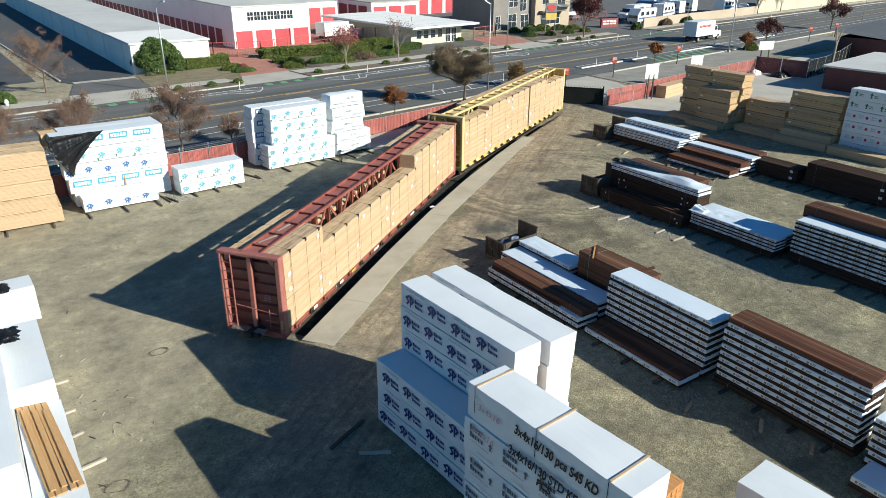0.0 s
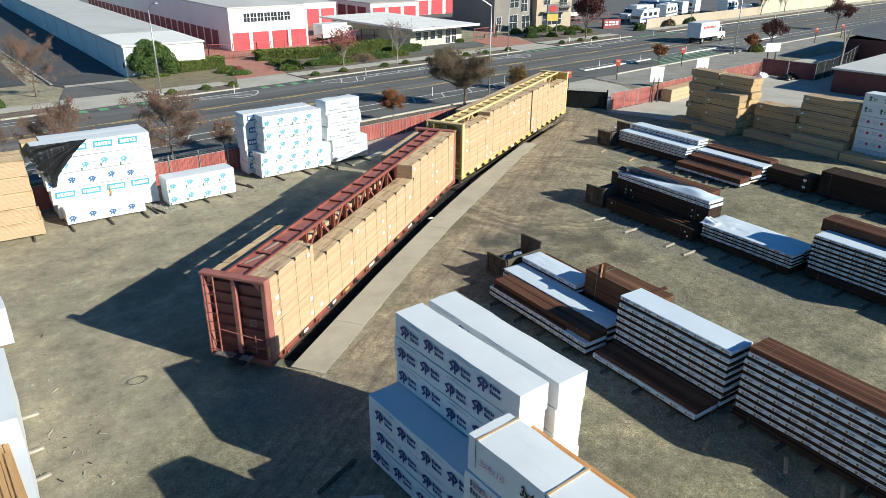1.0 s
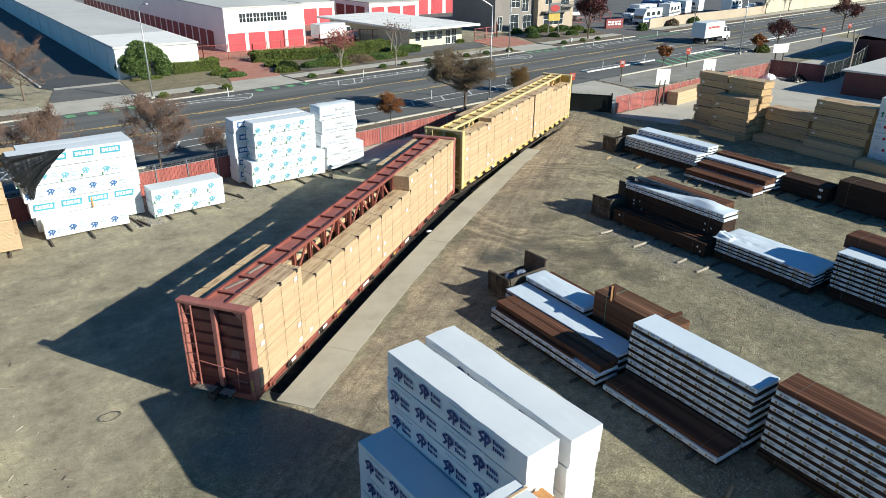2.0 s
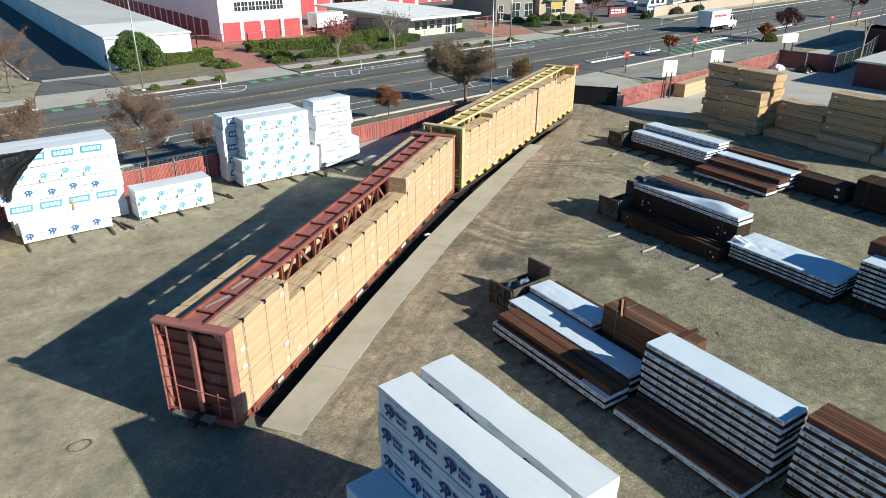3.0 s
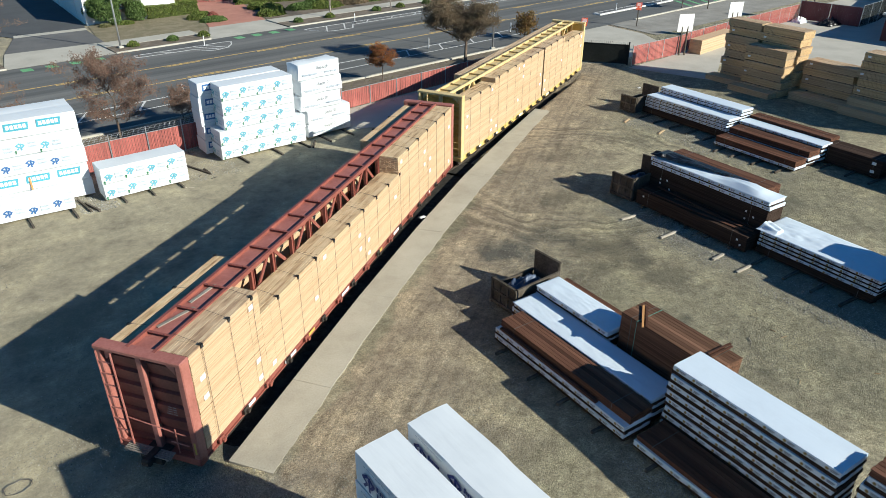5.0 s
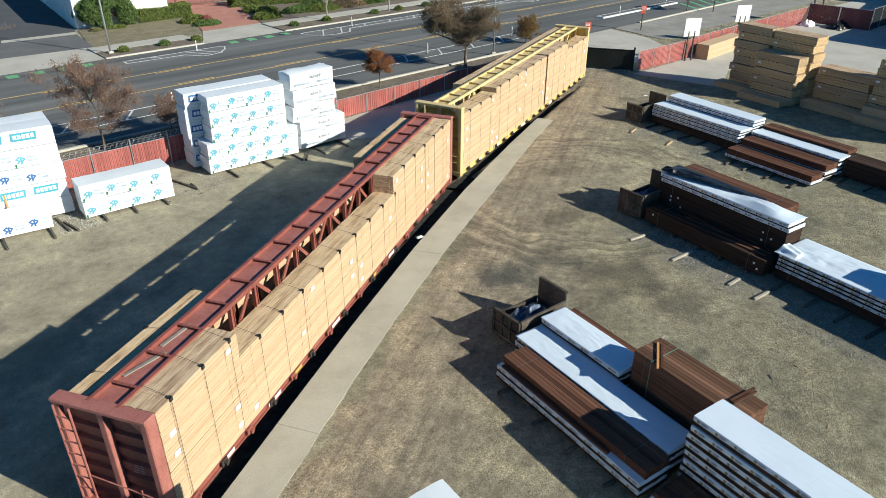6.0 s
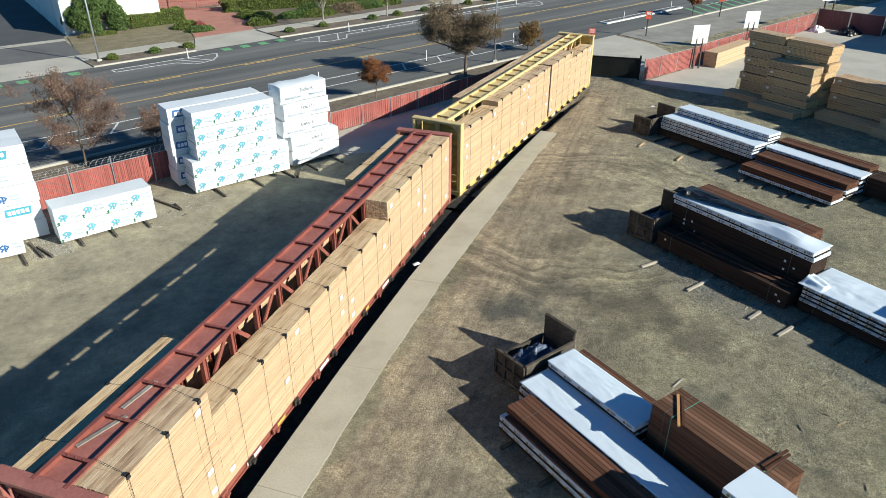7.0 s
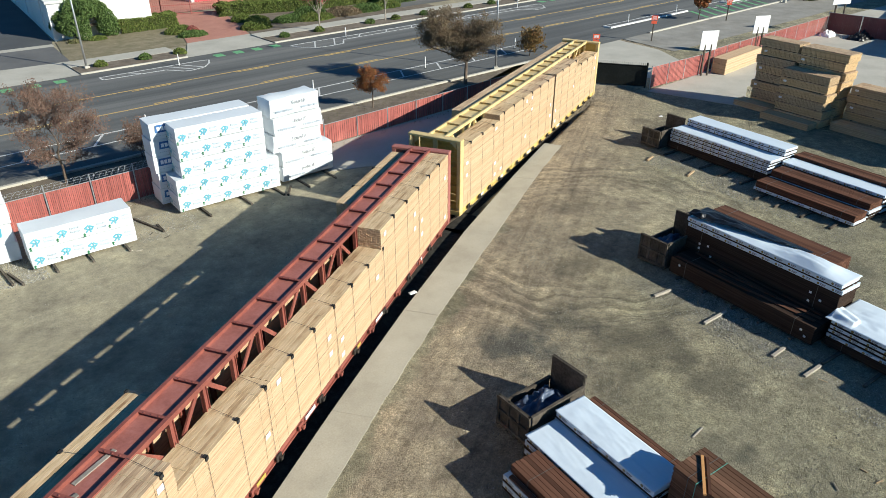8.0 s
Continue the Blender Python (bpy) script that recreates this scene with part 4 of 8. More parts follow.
def row_of(parent, face, length, height, style, seed, skip=None):
    """Prints along one long face of a pack. face: pose of the face's plane (its x along, z up)."""
    rnd = random.Random(seed)
    if style == "plain":
        return
    step = {"navy": 1.14, "blue": 1.05, "sky": 1.04, "plaque": 1.36, "plaque_blue": 1.36, "tree": 1.1, "ring": 0.95, "script": 1.3, "coast": 1.2}[style]
    x = rnd.uniform(0.1, 0.4) if style not in ("blue", "sky") else rnd.uniform(0.08, 0.2)
    k = 0
    need = 1.12 if style.startswith("plaque") else 1.02 if style in ("navy", "coast") else 0.93
    while x < length - need:
        zc = height * (0.42 if k % 2 else 0.30)
        if style in ("navy", "blue", "sky"):
            ink = {"navy": INK_NAVY, "blue": INK_BLUE, "sky": INK_SKY}[style]
            stamp("emblem", ink, parent, face @ pose(x, -0.028, zc - 0.10) @ Matrix.Scale(1.0 if style == "navy" else 0.88, 4))
            stamp("words", INK_NAVY if style == "navy" else INK_PALE, parent, face @ pose(x + 0.53, -0.028, zc - 0.04))
            if style == "sky":
                stamp("tree_mark", INK_GREEN, parent, face @ pose(x - 0.08, -0.028, zc - 0.24) @ Matrix.Scale(0.6, 4))
            if style == "navy" and k % 2 == 0:
                stamp("fine_words", INK_GREY, parent, face @ pose(x + 0.1, -0.028, height * 0.87))
        elif style.startswith("plaque"):
            stamp("plaque", INK_TEAL if style == "plaque" else INK_BLUE, parent, face @ pose(x, -0.028, height * 0.40) @ Matrix.Scale(1.3, 4))
            stamp("plaque_words", TAG_WHITE, parent, face @ pose(x, -0.028, height * 0.40) @ Matrix.Scale(1.3, 4))
            if k % 2 == 0:
                stamp("fine_words", INK_GREY, parent, face @ pose(x, -0.028, height * 0.22) @ Matrix.Scale(0.7, 4))
        elif style == "tree":
            stamp("tree_mark", INK_GREEN, parent, face @ pose(x, -0.028, height * 0.35) @ Matrix.Scale(1.3, 4))
            stamp("words", INK_GREEN, parent, face @ pose(x + 0.36, -0.028, height * 0.38) @ Matrix.Scale(0.7, 4))
        elif style == "ring":
            stamp("ring", INK_RED, parent, face @ pose(x + 0.5, -0.028, height * 0.40))
            stamp("words", INK_GREY, parent, face @ pose(x, -0.028, height * 0.40) @ Matrix.Scale(0.9, 4))
        elif style == "coast":
            stamp("words", INK_DARK, parent, face @ pose(x, -0.028, height * 0.50) @ Matrix.Scale(1.25, 4))
            stamp("tree_mark", INK_DARK, parent, face @ pose(x + 0.68, -0.028, height * 0.52) @ Matrix.Scale(0.7, 4))
            stamp("fine_words", INK_PINK, parent, face @ pose(x, -0.028, height * 0.40) @ Matrix.Scale(0.8, 4))
            stamp("fine_words", INK_GREY, parent, face @ pose(x + 0.3, -0.028, height * 0.18) @ Matrix.Scale(0.7, 4))
        elif style == "script":
            stamp("fine_words", INK_GREY, parent, face @ pose(x, -0.028, height * 0.35) @ Matrix.Scale(0.9, 4))
        x += step
        k += 1


def wrapped_pack(m, length, width, height, style="navy", seed=1, label="", group="", faces="f", material=None, crumple=1.0):
    """A pack lying along its own x; printed on its front (f), back (b) and ends (l, r)."""
    label = label or "lumber pack in white printed plastic wrap"
    ob = thing("wrapped_lumber_pack", m, label, "lumber pack", group)
    put("wrap", wrap_mesh(length, width, height, seed % 4, material or WRAP, crumple), ob)
    if "f" in faces:
        row_of(ob, pose(0, 0, 0), length, height, style, seed)
    if "b" in faces:
        row_of(ob, pose(length, width, 0, 0, 0, 180), length, height, style, seed + 1)
    if "l" in faces:
        row_of(ob, pose(0, width, 0, 0, 0, -90), width, height, style, seed + 2)
    if "r" in faces:
        row_of(ob, pose(length, 0, 0, 0, 0, 90), width, height, style, seed + 3)
    return ob


def dunnage(x, y, length, turn=0.0, z=0.0, label="old square timber laid on the earth as a bearer"):
    return solid("timber_bearer", MB().cbox(-length / 2, length / 2, -0.05, 0.05, -0.04, 0.09, 0.008), TIMBER_OLD, label, "timber", "timber bearers", m=at(x, y, z, turn))


def deck_mesh(length, width, height, material, seed, layer=0.028):
    """Decking boards along y, in layers with small gaps."""
    def make():
        rnd = random.Random(seed)
        mb = MB()
        n = max(1, round(height / layer))
        cols = max(2, round(width / 0.142))
        gap = 0.007
        dz, dx = height / n, width / cols
        for r in range(n):
            for c in range(cols):
                if 0 < r < n - 1 and 0 < c < cols - 1:
                    for y0, y1 in ((0.0, 0.2), (length - 0.2, length)):
                        j = rnd.uniform(-0.01, 0.01)
                        mb.box(c * dx + gap, (c + 1) * dx - gap, y0 + j, y1 + j, r * dz + 0.002, (r + 1) * dz - 0.001)
                    continue
                j0, j1 = rnd.uniform(-0.015, 0.015), rnd.uniform(-0.015, 0.015)
                mb.box(c * dx + gap, (c + 1) * dx - gap, j0, length + j1, r * dz + 0.002, (r + 1) * dz - 0.001)
        return mb.mesh("decking_block", material)
    return once(("deck", length, width, height, material.name, seed), make)


def decking_pack(x0, x1, y0, y1, z, h_boards, h_cap, seed=0, boards=DECK_DARK, label="", group="decking packs"):
    """A pack of decking along y; the white sleeve covers its upper part, the boards show below it."""
    L, W = y1 - y0, x1 - x0
    label = label or ("pack of dark brown decking under a white printed sleeve" if h_cap else "bare pack of brown decking boards")
    ob = thing("decking_pack", at(x0, y0, z), label, "decking", group)
    if h_boards > 0:
        put("decking_block", deck_mesh(round(L, 2), round(W, 2), round(h_boards, 3), boards, seed % 3), ob, at(0.012, 0.0, 0))
    if h_cap <= 0:
        for y in (L * 0.12, L * 0.88):
            part("band", MB().box(0.0, W, y, y + 0.02, h_boards + 0.001, h_boards + 0.004).box(-0.001, 0.004, y, y + 0.02, 0.01, h_boards).box(W - 0.004, W + 0.012, y, y + 0.02, 0.01, h_boards), STRAP, ob)
    if h_cap > 0:
        put("sleeve", wrap_mesh(round(L, 2), round(W, 2), round(h_cap, 3), seed % 4, WRAP_SHEET), ob, pose(W, 0, h_boards, 0, 0, 90), "white printed plastic sleeve")
        n = max(2, round(L / 0.56))
        for k in range(n):
            stamp("dot", INK_OCHRE, ob, pose(-0.014, L - (k + 0.35) * L / n, h_boards + h_cap * 0.5, 0, 0, -90))

        def text():
            mb = MB()
            for k in range(n):
                for q, zz in ((0.0, 0.012), (0.0, -0.03)):
                    x = (k + 0.35) * L / n + 0.08
                    mb.box(x, x + 0.17 + 0.03 * (zz > 0), -0.003, 0, zz, zz + 0.024)
            return mb.mesh("printed_text", INK_FAINT)
        put("printed_text", once(("sleeve_text", round(L, 2)), text), ob, pose(-0.014, L, h_boards + h_cap * 0.5, 0, 0, -90), "line of small dark print")["kind"] = "stuff"
    return ob


def deck_stack(x0, x1, y0, y1, z, tiers, h_boards, h_cap, seed=0, boards=DECK_DARK, group="decking packs"):
    rnd = random.Random(seed)
    for k in range(tiers):
        a, b = rnd.uniform(-0.03, 0.03), rnd.uniform(-0.05, 0.05)
        decking_pack(x0 + a, x1 + a, y0 + b, y1 + b, z, h_boards, h_cap, seed + k, boards, "", group)
        z += h_boards + h_cap
    return z


def bearers_under(x0, x1, y0, y1, n=4, stick=0.5):
    for k in range(n):
        y = y0 + (k + 0.5) * (y1 - y0) / n
        dunnage((x0 + x1) / 2 - stick / 2, y + 0.05 * math.sin(k * 2.3 + x0), x1 - x0 + stick, 2.0 * math.sin(k * 1.7 + y0))

# ---- the two centre-beam flatcars ----
W = 2.68
TRENCH = -0.42  # the rails lie below the yard


def wheelset(parent, x):
    """A four-wheel truck under the car."""
    bog = put("bogie", None, parent, pose(x, W / 2, TRENCH))
    for sx in (-0.85, 0.85):
        for sy in (-0.72, 0.72):
            w = MB().tube((sx, sy - 0.06, 0.46), (sx, sy + 0.06, 0.46), 0.36, n=20).tube((sx, sy - 0.09, 0.46), (sx, sy + 0.09, 0.46), 0.11, n=10)
            part("wheel", w, STEEL_WHEEL, bog)
        part("axle", MB().tube((sx, -0.9, 0.46), (sx, 0.9, 0.46), 0.07, n=8), STEEL_DARK, bog)
    for sy in (-0.95, 0.95):
        f = MB().bar((-1.05, sy, 0.48), (-0.3, sy, 0.34), 0.14, 0.16).bar((-0.3, sy, 0.34), (0.3, sy, 0.34), 0.14, 0.16).bar((0.3, sy, 0.34), (1.05, sy, 0.48), 0.14, 0.16)
        part("side_frame", f, STEEL_DARK, bog)
    part("bolster", MB().cbox(-0.2, 0.2, -0.95, 0.95, 0.34, 0.5, 0.02), STEEL_DARK, bog)


def flatcar(m, L, top, paint, faded, label, first, bays, ribs_mat, signs=TAG_WHITE):
    """first: where the first of the beam's ribs stands; the others follow every 1.26 m."""
    car = thing("flatcar", m, label, "railcar", "flatcars")
    deck = 0.62
    for y0, y1 in ((0.02, 0.16), (W - 0.16, W - 0.02)):
        s = MB().box(0.1, L - 0.1, y0, y1, 0.56, deck).box(0.1, L - 0.1, y0 + 0.05, y1 - 0.05, 0.36, 0.56).box(0.1, L - 0.1, y0, y1, 0.33, 0.38)
        part("side_sill", s, paint, car)
    part("centre_sill", MB().cbox(-0.35, L + 0.35, W / 2 - 0.35, W / 2 + 0.35, 0.38, deck, 0.02), STEEL_DARK, car)
    for k in range(bays):
        x = first + k * 1.26
        put("cross_bearer", once(("cross", paint.name), lambda: MB().box(-0.06, 0.06, 0.16, W - 0.16, 0.42, deck).mesh("cross_bearer", paint)), car, pose(x, 0, 0))
    # bulkheads: corrugated plate between corner posts under a cap
    for end in (0, 1):
        bm_ = pose(0, 0, 0) if end == 0 else pose(L, W, 0, 0, 0, 180)
        bh = put("bulkhead", None, car, bm_)
        for y0, y1 in ((0.0, 0.20), (W - 0.20, W)):
            part("corner_post", MB().cbox(0.0, 0.34, y0, y1, 0.30, top - 0.1, 0.025), faded, bh)
        part("cap", MB().cbox(-0.03, 0.34, -0.02, W + 0.02, top - 0.14, top, 0.03), faded, bh)
        plate = MB()
        n = 7
        z0, z1 = 0.5, top - 0.14
        for k in range(n):
            a, b = z0 + k * (z1 - z0) / n, z0 + (k + 1) * (z1 - z0) / n
            d = b - a
            ys = (0.2, W - 0.2)
            prof = [(0.20, a), (0.20, a + d * 0.45), (0.29, a + d * 0.56), (0.29, a + d * 0.89), (0.20, b)]
            for (xa, za), (xb, zb) in zip(prof, prof[1:]):
                plate.add([(xa, ys[0], za), (xa, ys[1], za), (xb, ys[1], zb), (xb, ys[0], zb)], [(0, 1, 2, 3)])
        plate.box(0.295, 0.32, 0.2, W - 0.2, z0, z1)
        # the red plate's colour holds both its dirt and the recess's shade
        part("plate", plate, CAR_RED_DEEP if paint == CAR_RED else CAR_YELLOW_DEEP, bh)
        part("middle_post", MB().cbox(0.03, 0.22, W / 2 - 0.09, W / 2 + 0.09, 0.45, top - 0.14, 0.015), faded, bh)
        part("end_sill", MB().cbox(-0.02, 0.25, 0.0, W, 0.33, 0.56, 0.02), paint, bh)
        for sy, s in ((0.26, 1), (W - 0.26, -1)):
            part("gusset", MB().prism([(0.0, 0.0), (0.34, 0.0), (0.0, 0.34)], -0.03, 0.03, Matrix.Translation((0.1, sy, top - 0.14)) @ Matrix(((0, 0, 1, 0), (s, 0, 0, 0), (0, -1, 0, 0), (0, 0, 0, 1)))), faded, bh)
        # ladder on the left half, seen from outside
        lad = put("ladder", None, bh, pose(0, 0, 0))
        for y in (W - 0.62, W - 0.16):
            part("stile", MB().tube((-0.10, y, 0.55), (-0.10, y, top - 0.1), 0.028, n=6), faded, lad)
        for k in range(8):
            z = 0.72 + k * 0.385
            part("rung", MB().tube((-0.10, W - 0.62, z), (-0.10, W - 0.16, z), 0.02, n=6), faded, lad)
        part("grab_rail", MB().tube((-0.09, 0.22, 1.45), (-0.09, W - 0.6, 1.62), 0.018, n=6).tube((-0.09, 0.55, 0.75), (-0.09, 0.55, 1.6), 0.018, n=6).tube((-0.09, 0.2, 1.1), (-0.09, 0.75, 1.12), 0.018, n=6), faded, bh)
        step = MB()
        for k in range(5):
            step.box(-0.34 + k * 0.065, -0.30 + k * 0.065, 0.75, W - 0.45, 0.62, 0.65)
        step.box(-0.34, 0, 0.8, 0.84, 0.56, 0.62).box(-0.34, 0, W - 0.54, W - 0.5, 0.56, 0.62)
        part("brake_step", step, WOOD_GREY, bh, "grimy steel brake step")
        part("coupler", MB().cbox(-0.52, 0, W / 2 - 0.12, W / 2 + 0.12, 0.46, 0.68, 0.03).cbox(-0.60, -0.42, W / 2 - 0.15, W / 2 + 0.15, 0.44, 0.70, 0.05), STEEL_DARK, bh)
        for k in range(4):
            for y0, y1 in ((0.62, 0.72), (0.76, 0.86 + 0.03 * k)):
                part("printed_mark", MB().box(-0.002, 0.002, y0, y1, 2.05 - k * 0.08, 2.075 - k * 0.08), INK_FAINT, bh, m=pose(0.195, 0, 0))
            part("printed_mark", MB().box(-0.004, 0, 0.33 + k * 0.08, 0.37 + k * 0.08, top - 0.30, top - 0.22), INK_GREY, bh, m=pose(0.195, 0, 0))
        part("reflector", MB().box(-0.006, 0, 0.06, 0.12, 0.75, 1.15), INK_YELLOW, bh, "yellow reflective strip")
    # centre beam: two chords with a plate between, on posts and braces
    ya, yb = W / 2 - 0.41, W / 2 + 0.41
    zb = top
    beam = put("centre_beam", None, car)
    for y in (ya, yb):
        s = 1 if y == ya else -1
        ch = MB().box(0.2, L - 0.2, y - 0.05, y + 0.05, zb - 0.02, zb + 0.01).box(0.2, L - 0.2, y - 0.05, y - 0.02, zb - 0.13, zb - 0.02).box(0.2, L - 0.2, y + 0.02, y + 0.05, zb - 0.13, zb - 0.02)
        part("chord", ch, ribs_mat, beam)
    part("top_plate", MB().box(0.3, L - 0.3, ya + 0.05, yb - 0.05, zb - 0.13, zb - 0.09), faded, beam)
    for k in range(bays):
        x = first + k * 1.26
        rib = MB().box(x - 0.012, x + 0.012, ya + 0.05, yb - 0.05, zb - 0.09, zb + 0.005).box(x - 0.075, x - 0.012, ya + 0.05, yb - 0.05, zb - 0.012, zb + 0.005)
        for q in range(3):
            rib.tube((x - 0.045, W / 2 - 0.2 + 0.2 * q, zb + 0.004), (x - 0.045, W / 2 - 0.2 + 0.2 * q, zb + 0.022), 0.02, n=6)
        part("rib", rib, ribs_mat, beam)
        for y in (ya, yb):
            part("post", MB().box(x - 0.08, x + 0.08, y - 0.02, y + 0.02, deck, zb - 0.13).box(x - 0.08, x - 0.06, y - 0.06, y + 0.06, deck, zb - 0.13).box(x + 0.06, x + 0.08, y - 0.06, y + 0.06, deck, zb - 0.13), ribs_mat, beam)
        if k % 2 == 1 and k < bays - 1:
            for sgn in (-1, 1):
                part("brace", MB().bar((x + sgn * 0.12, W / 2 - 0.36, zb - 1.2), (x + sgn * 1.1, W / 2 - 0.36, zb - 0.14), 0.05, 0.12), ribs_mat, beam)
    # cable winches along both sills
    k = 0
    x = 0.95
    while x < L - 0.6:
        for y in (-0.02, W + 0.02):
            s = -1 if y < 0 else 1
            wn = MB().tube((x, y, 0.47), (x, y + s * 0.12, 0.47), 0.06, n=8).cbox(x - 0.13, x + 0.13, y - 0.03, y + 0.03, 0.38, 0.58, 0.01).tube((x - 0.05, y + s * 0.1, 0.43), (x + 0.12, y + s * 0.1, 0.52), 0.02, n=6)
            part("winch", wn, STEEL_DARK if k % 2 or paint == CAR_YELLOW else paint, car)
        x += 1.27
        k += 1
    for xs, w_, mat in ((2.2, 0.55, signs), (4.6, 0.7, signs), (6.2, 0.45, INK_YELLOW), (8.9, 0.6, signs), (12.4, 0.45, INK_YELLOW), (14.2, 0.8, signs), (18.6, 0.5, signs)):
        part("sill_plate", MB().box(xs, xs + w_, -0.004, 0.02 - 0.001, 0.42, 0.53), mat, car)
    wheelset(car, 2.0)
    wheelset(car, L - 2.0)
    part("brake_cylinder", MB().tube((L * 0.42, 0.9, 0.25), (L * 0.42 + 0.7, 0.9, 0.25), 0.14, n=12), STEEL_DARK, car)
    return car


RED_L, YEL_L = 23.0, 22.9
RED_M = pose(8.36, 23.1, 0, 0, 0, 37.74)
YEL_M = pose(27.24, 37.39, 0, 0, 0, 29.2)
flatcar(RED_M, RED_L, 3.84, CAR_RED, CAR_RED_FADED, "oxide-red centre-beam flatcar loaded with lumber", 0.98, 18, CAR_RED)
flatcar(YEL_M, YEL_L, 4.06, CAR_YELLOW, CAR_YELLOW_PALE, "yellow centre-beam flatcar loaded with lumber", 0.86, 18, CAR_YELLOW_PALE)


def car_load(m, spans, side, base=0.625, group="", seed=0):
    """Bundles on one side of a car. spans: (x0, x1, top, tiers, material)."""
    wid = 0.90
    for i, (x0, x1, top, tiers, mat) in enumerate(spans):
        h = (top - base) / tiers
        for k in range(tiers):
            jit = 0.005 * math.sin(7.0 * i + 3.1 * k + seed)
            y = 0.015 if side == 0 else W - 0.015 - wid
            n = max(1, round((x1 - x0) / 6.2))
            for q in range(n):
                a, b = x0 + q * (x1 - x0) / n, x0 + (q + 1) * (x1 - x0) / n
                lumber_bundle(m @ pose(a + 0.006, y + jit, base + k * h), round(b - a - 0.012, 2), wid, round(h - 0.020, 3), LUMBER,
                              "pale fresh lumber bundle strapped on a flatcar", group, seed=i + k + seed, bands=(0.5, round(b - a - 0.6, 2)), band_mat=STRAP_TAN, tag_side=(1, 0, -1, 1, 0, 1, -1)[(2 * i + 3 * k + q) % 7], top=mat if k == tiers - 1 else None)


TOP, OLD = BOARD_TOP, BOARD_TOP_GREY
car_load(RED_M, [(0.36, 3.65, 3.82, 5, OLD), (3.65, 7.45, 3.02, 4, TOP), (7.45, 11.2, 3.02, 4, TOP), (11.2, 14.98, 3.02, 4, TOP), (14.98, 18.8, 3.78, 5, TOP), (18.8, 22.62, 3.78, 5, TOP)], 0, group="lumber on the red flatcar")
car_load(RED_M, [(0.36, 5.4, 3.62, 5, TOP), (5.4, 11.6, 2.80, 4, TOP), (11.6, 16.9, 2.80, 4, TOP), (16.9, 22.62, 3.62, 5, TOP)], 1, group="lumber on the red flatcar", seed=3)
car_load(YEL_M, [(0.36, 4.6, 3.68, 5, TOP), (4.6, 8.9, 3.95, 5, TOP), (8.9, 13.1, 3.95, 5, OLD), (13.35, 17.7, 3.95, 5, OLD), (17.7, 22.5, 3.45, 4, TOP)], 0, group="lumber on the yellow flatcar", seed=1)
car_load(YEL_M, [(0.36, 4.5, 2.9, 4, TOP), (4.5, 10.5, 3.9, 5, OLD), (10.5, 16.5, 3.9, 5, OLD), (16.5, 22.5, 3.9, 5, OLD)], 1, group="lumber on the yellow flatcar", seed=2)


def cable(m, x, side, top, base=0.5):
    """A tie-down cable from the beam over the load's edge to its winch, with a corner guard."""
    ob = thing("tie_down_cable", m @ pose(x, 0, 0), "dark steel tie-down cable over the lumber with a corner guard", "cable", "tie-down cables")
    y0, yin = (0.0, W / 2 - 0.42) if side == 0 else (W, W / 2 + 0.42)
    s = -1 if side == 0 else 1
    part("cable", MB().tube((0.12, yin, top + 0.05), (0, y0 + s * 0.005, top + 0.012), 0.0055, n=5).tube((0, y0 + s * 0.012, top), (0.02, y0 + s * 0.012, base), 0.0055, n=5), STRAP, ob)
    g = MB().box(-0.05, 0.05, min(y0 + s * 0.02, y0 - s * 0.08), max(y0 + s * 0.02, y0 - s * 0.08), top, top + 0.02).box(-0.05, 0.05, min(y0, y0 + s * 0.02), max(y0, y0 + s * 0.02), top - 0.10, top + 0.02)
    part("corner_guard", g, RUBBER, ob)


for xs, top in [(0.9, 3.82), (2.15, 3.82), (3.3, 3.82), (4.65, 3.02), (5.93, 3.02), (7.2, 3.02), (8.6, 3.02), (9.9, 3.02), (11.2, 3.02), (12.5, 3.02), (13.8, 3.02), (15.1, 3.02), (16.2, 3.78), (17.5, 3.78), (18.8, 3.78), (20.1, 3.78), (21.4, 3.78)]:
    cable(RED_M, xs, 0, top)
for xs, top in [(1.3, 3.62), (3.3, 3.62), (5.4, 3.62), (18.5, 3.62), (20.5, 3.62)]:
    cable(RED_M, xs, 1, top)
for k in range(16):
    xs = 1.1 + k * 1.35
    cable(YEL_M, xs, 0, 3.68 if xs < 4.6 else 3.95 if xs < 17.7 else 3.45)


for x, y, L, turn in ((1.23, 1.60, 1.2, -18), (2.55, 1.50, 1.07, -6.5)):
    solid("loose_board", MB().cbox(0, L, 0, 0.11, 0, 0.03, 0.004), WOOD_GREY, "weathered grey board lying in the beam's trough", "timber", "loose boards", m=RED_M @ pose(x, y, 3.752, 0, 0, turn))

# ---- wrapped packs by the camera's start ----
def along_y(x, y, z, turn=0.0):
    """Pose of a pack whose front face looks to -x and whose length runs towards -y from (x, y)."""
    return pose(x, y, z, 0, 0, -90 + turn)


NT = 4.0  # the near group stands slightly askew
TH = 4.81 / 6
for col, (x, y, L, wid, turn) in enumerate(((10.18, 17.22, 5.30, 0.99, 4.0), (11.45, 17.33, 5.52, 1.01, 2.6))):
    for k in range(6):
        wrapped_pack(along_y(x + 0.01 * (k % 2), y + 0.03 * math.sin(k * 2 + col), k * TH, turn), L, wid, TH - 0.012, "navy", seed=k + col * 7, group="wrapped packs in the open yard", faces="fl", crumple=1.9 if col else 1.0)
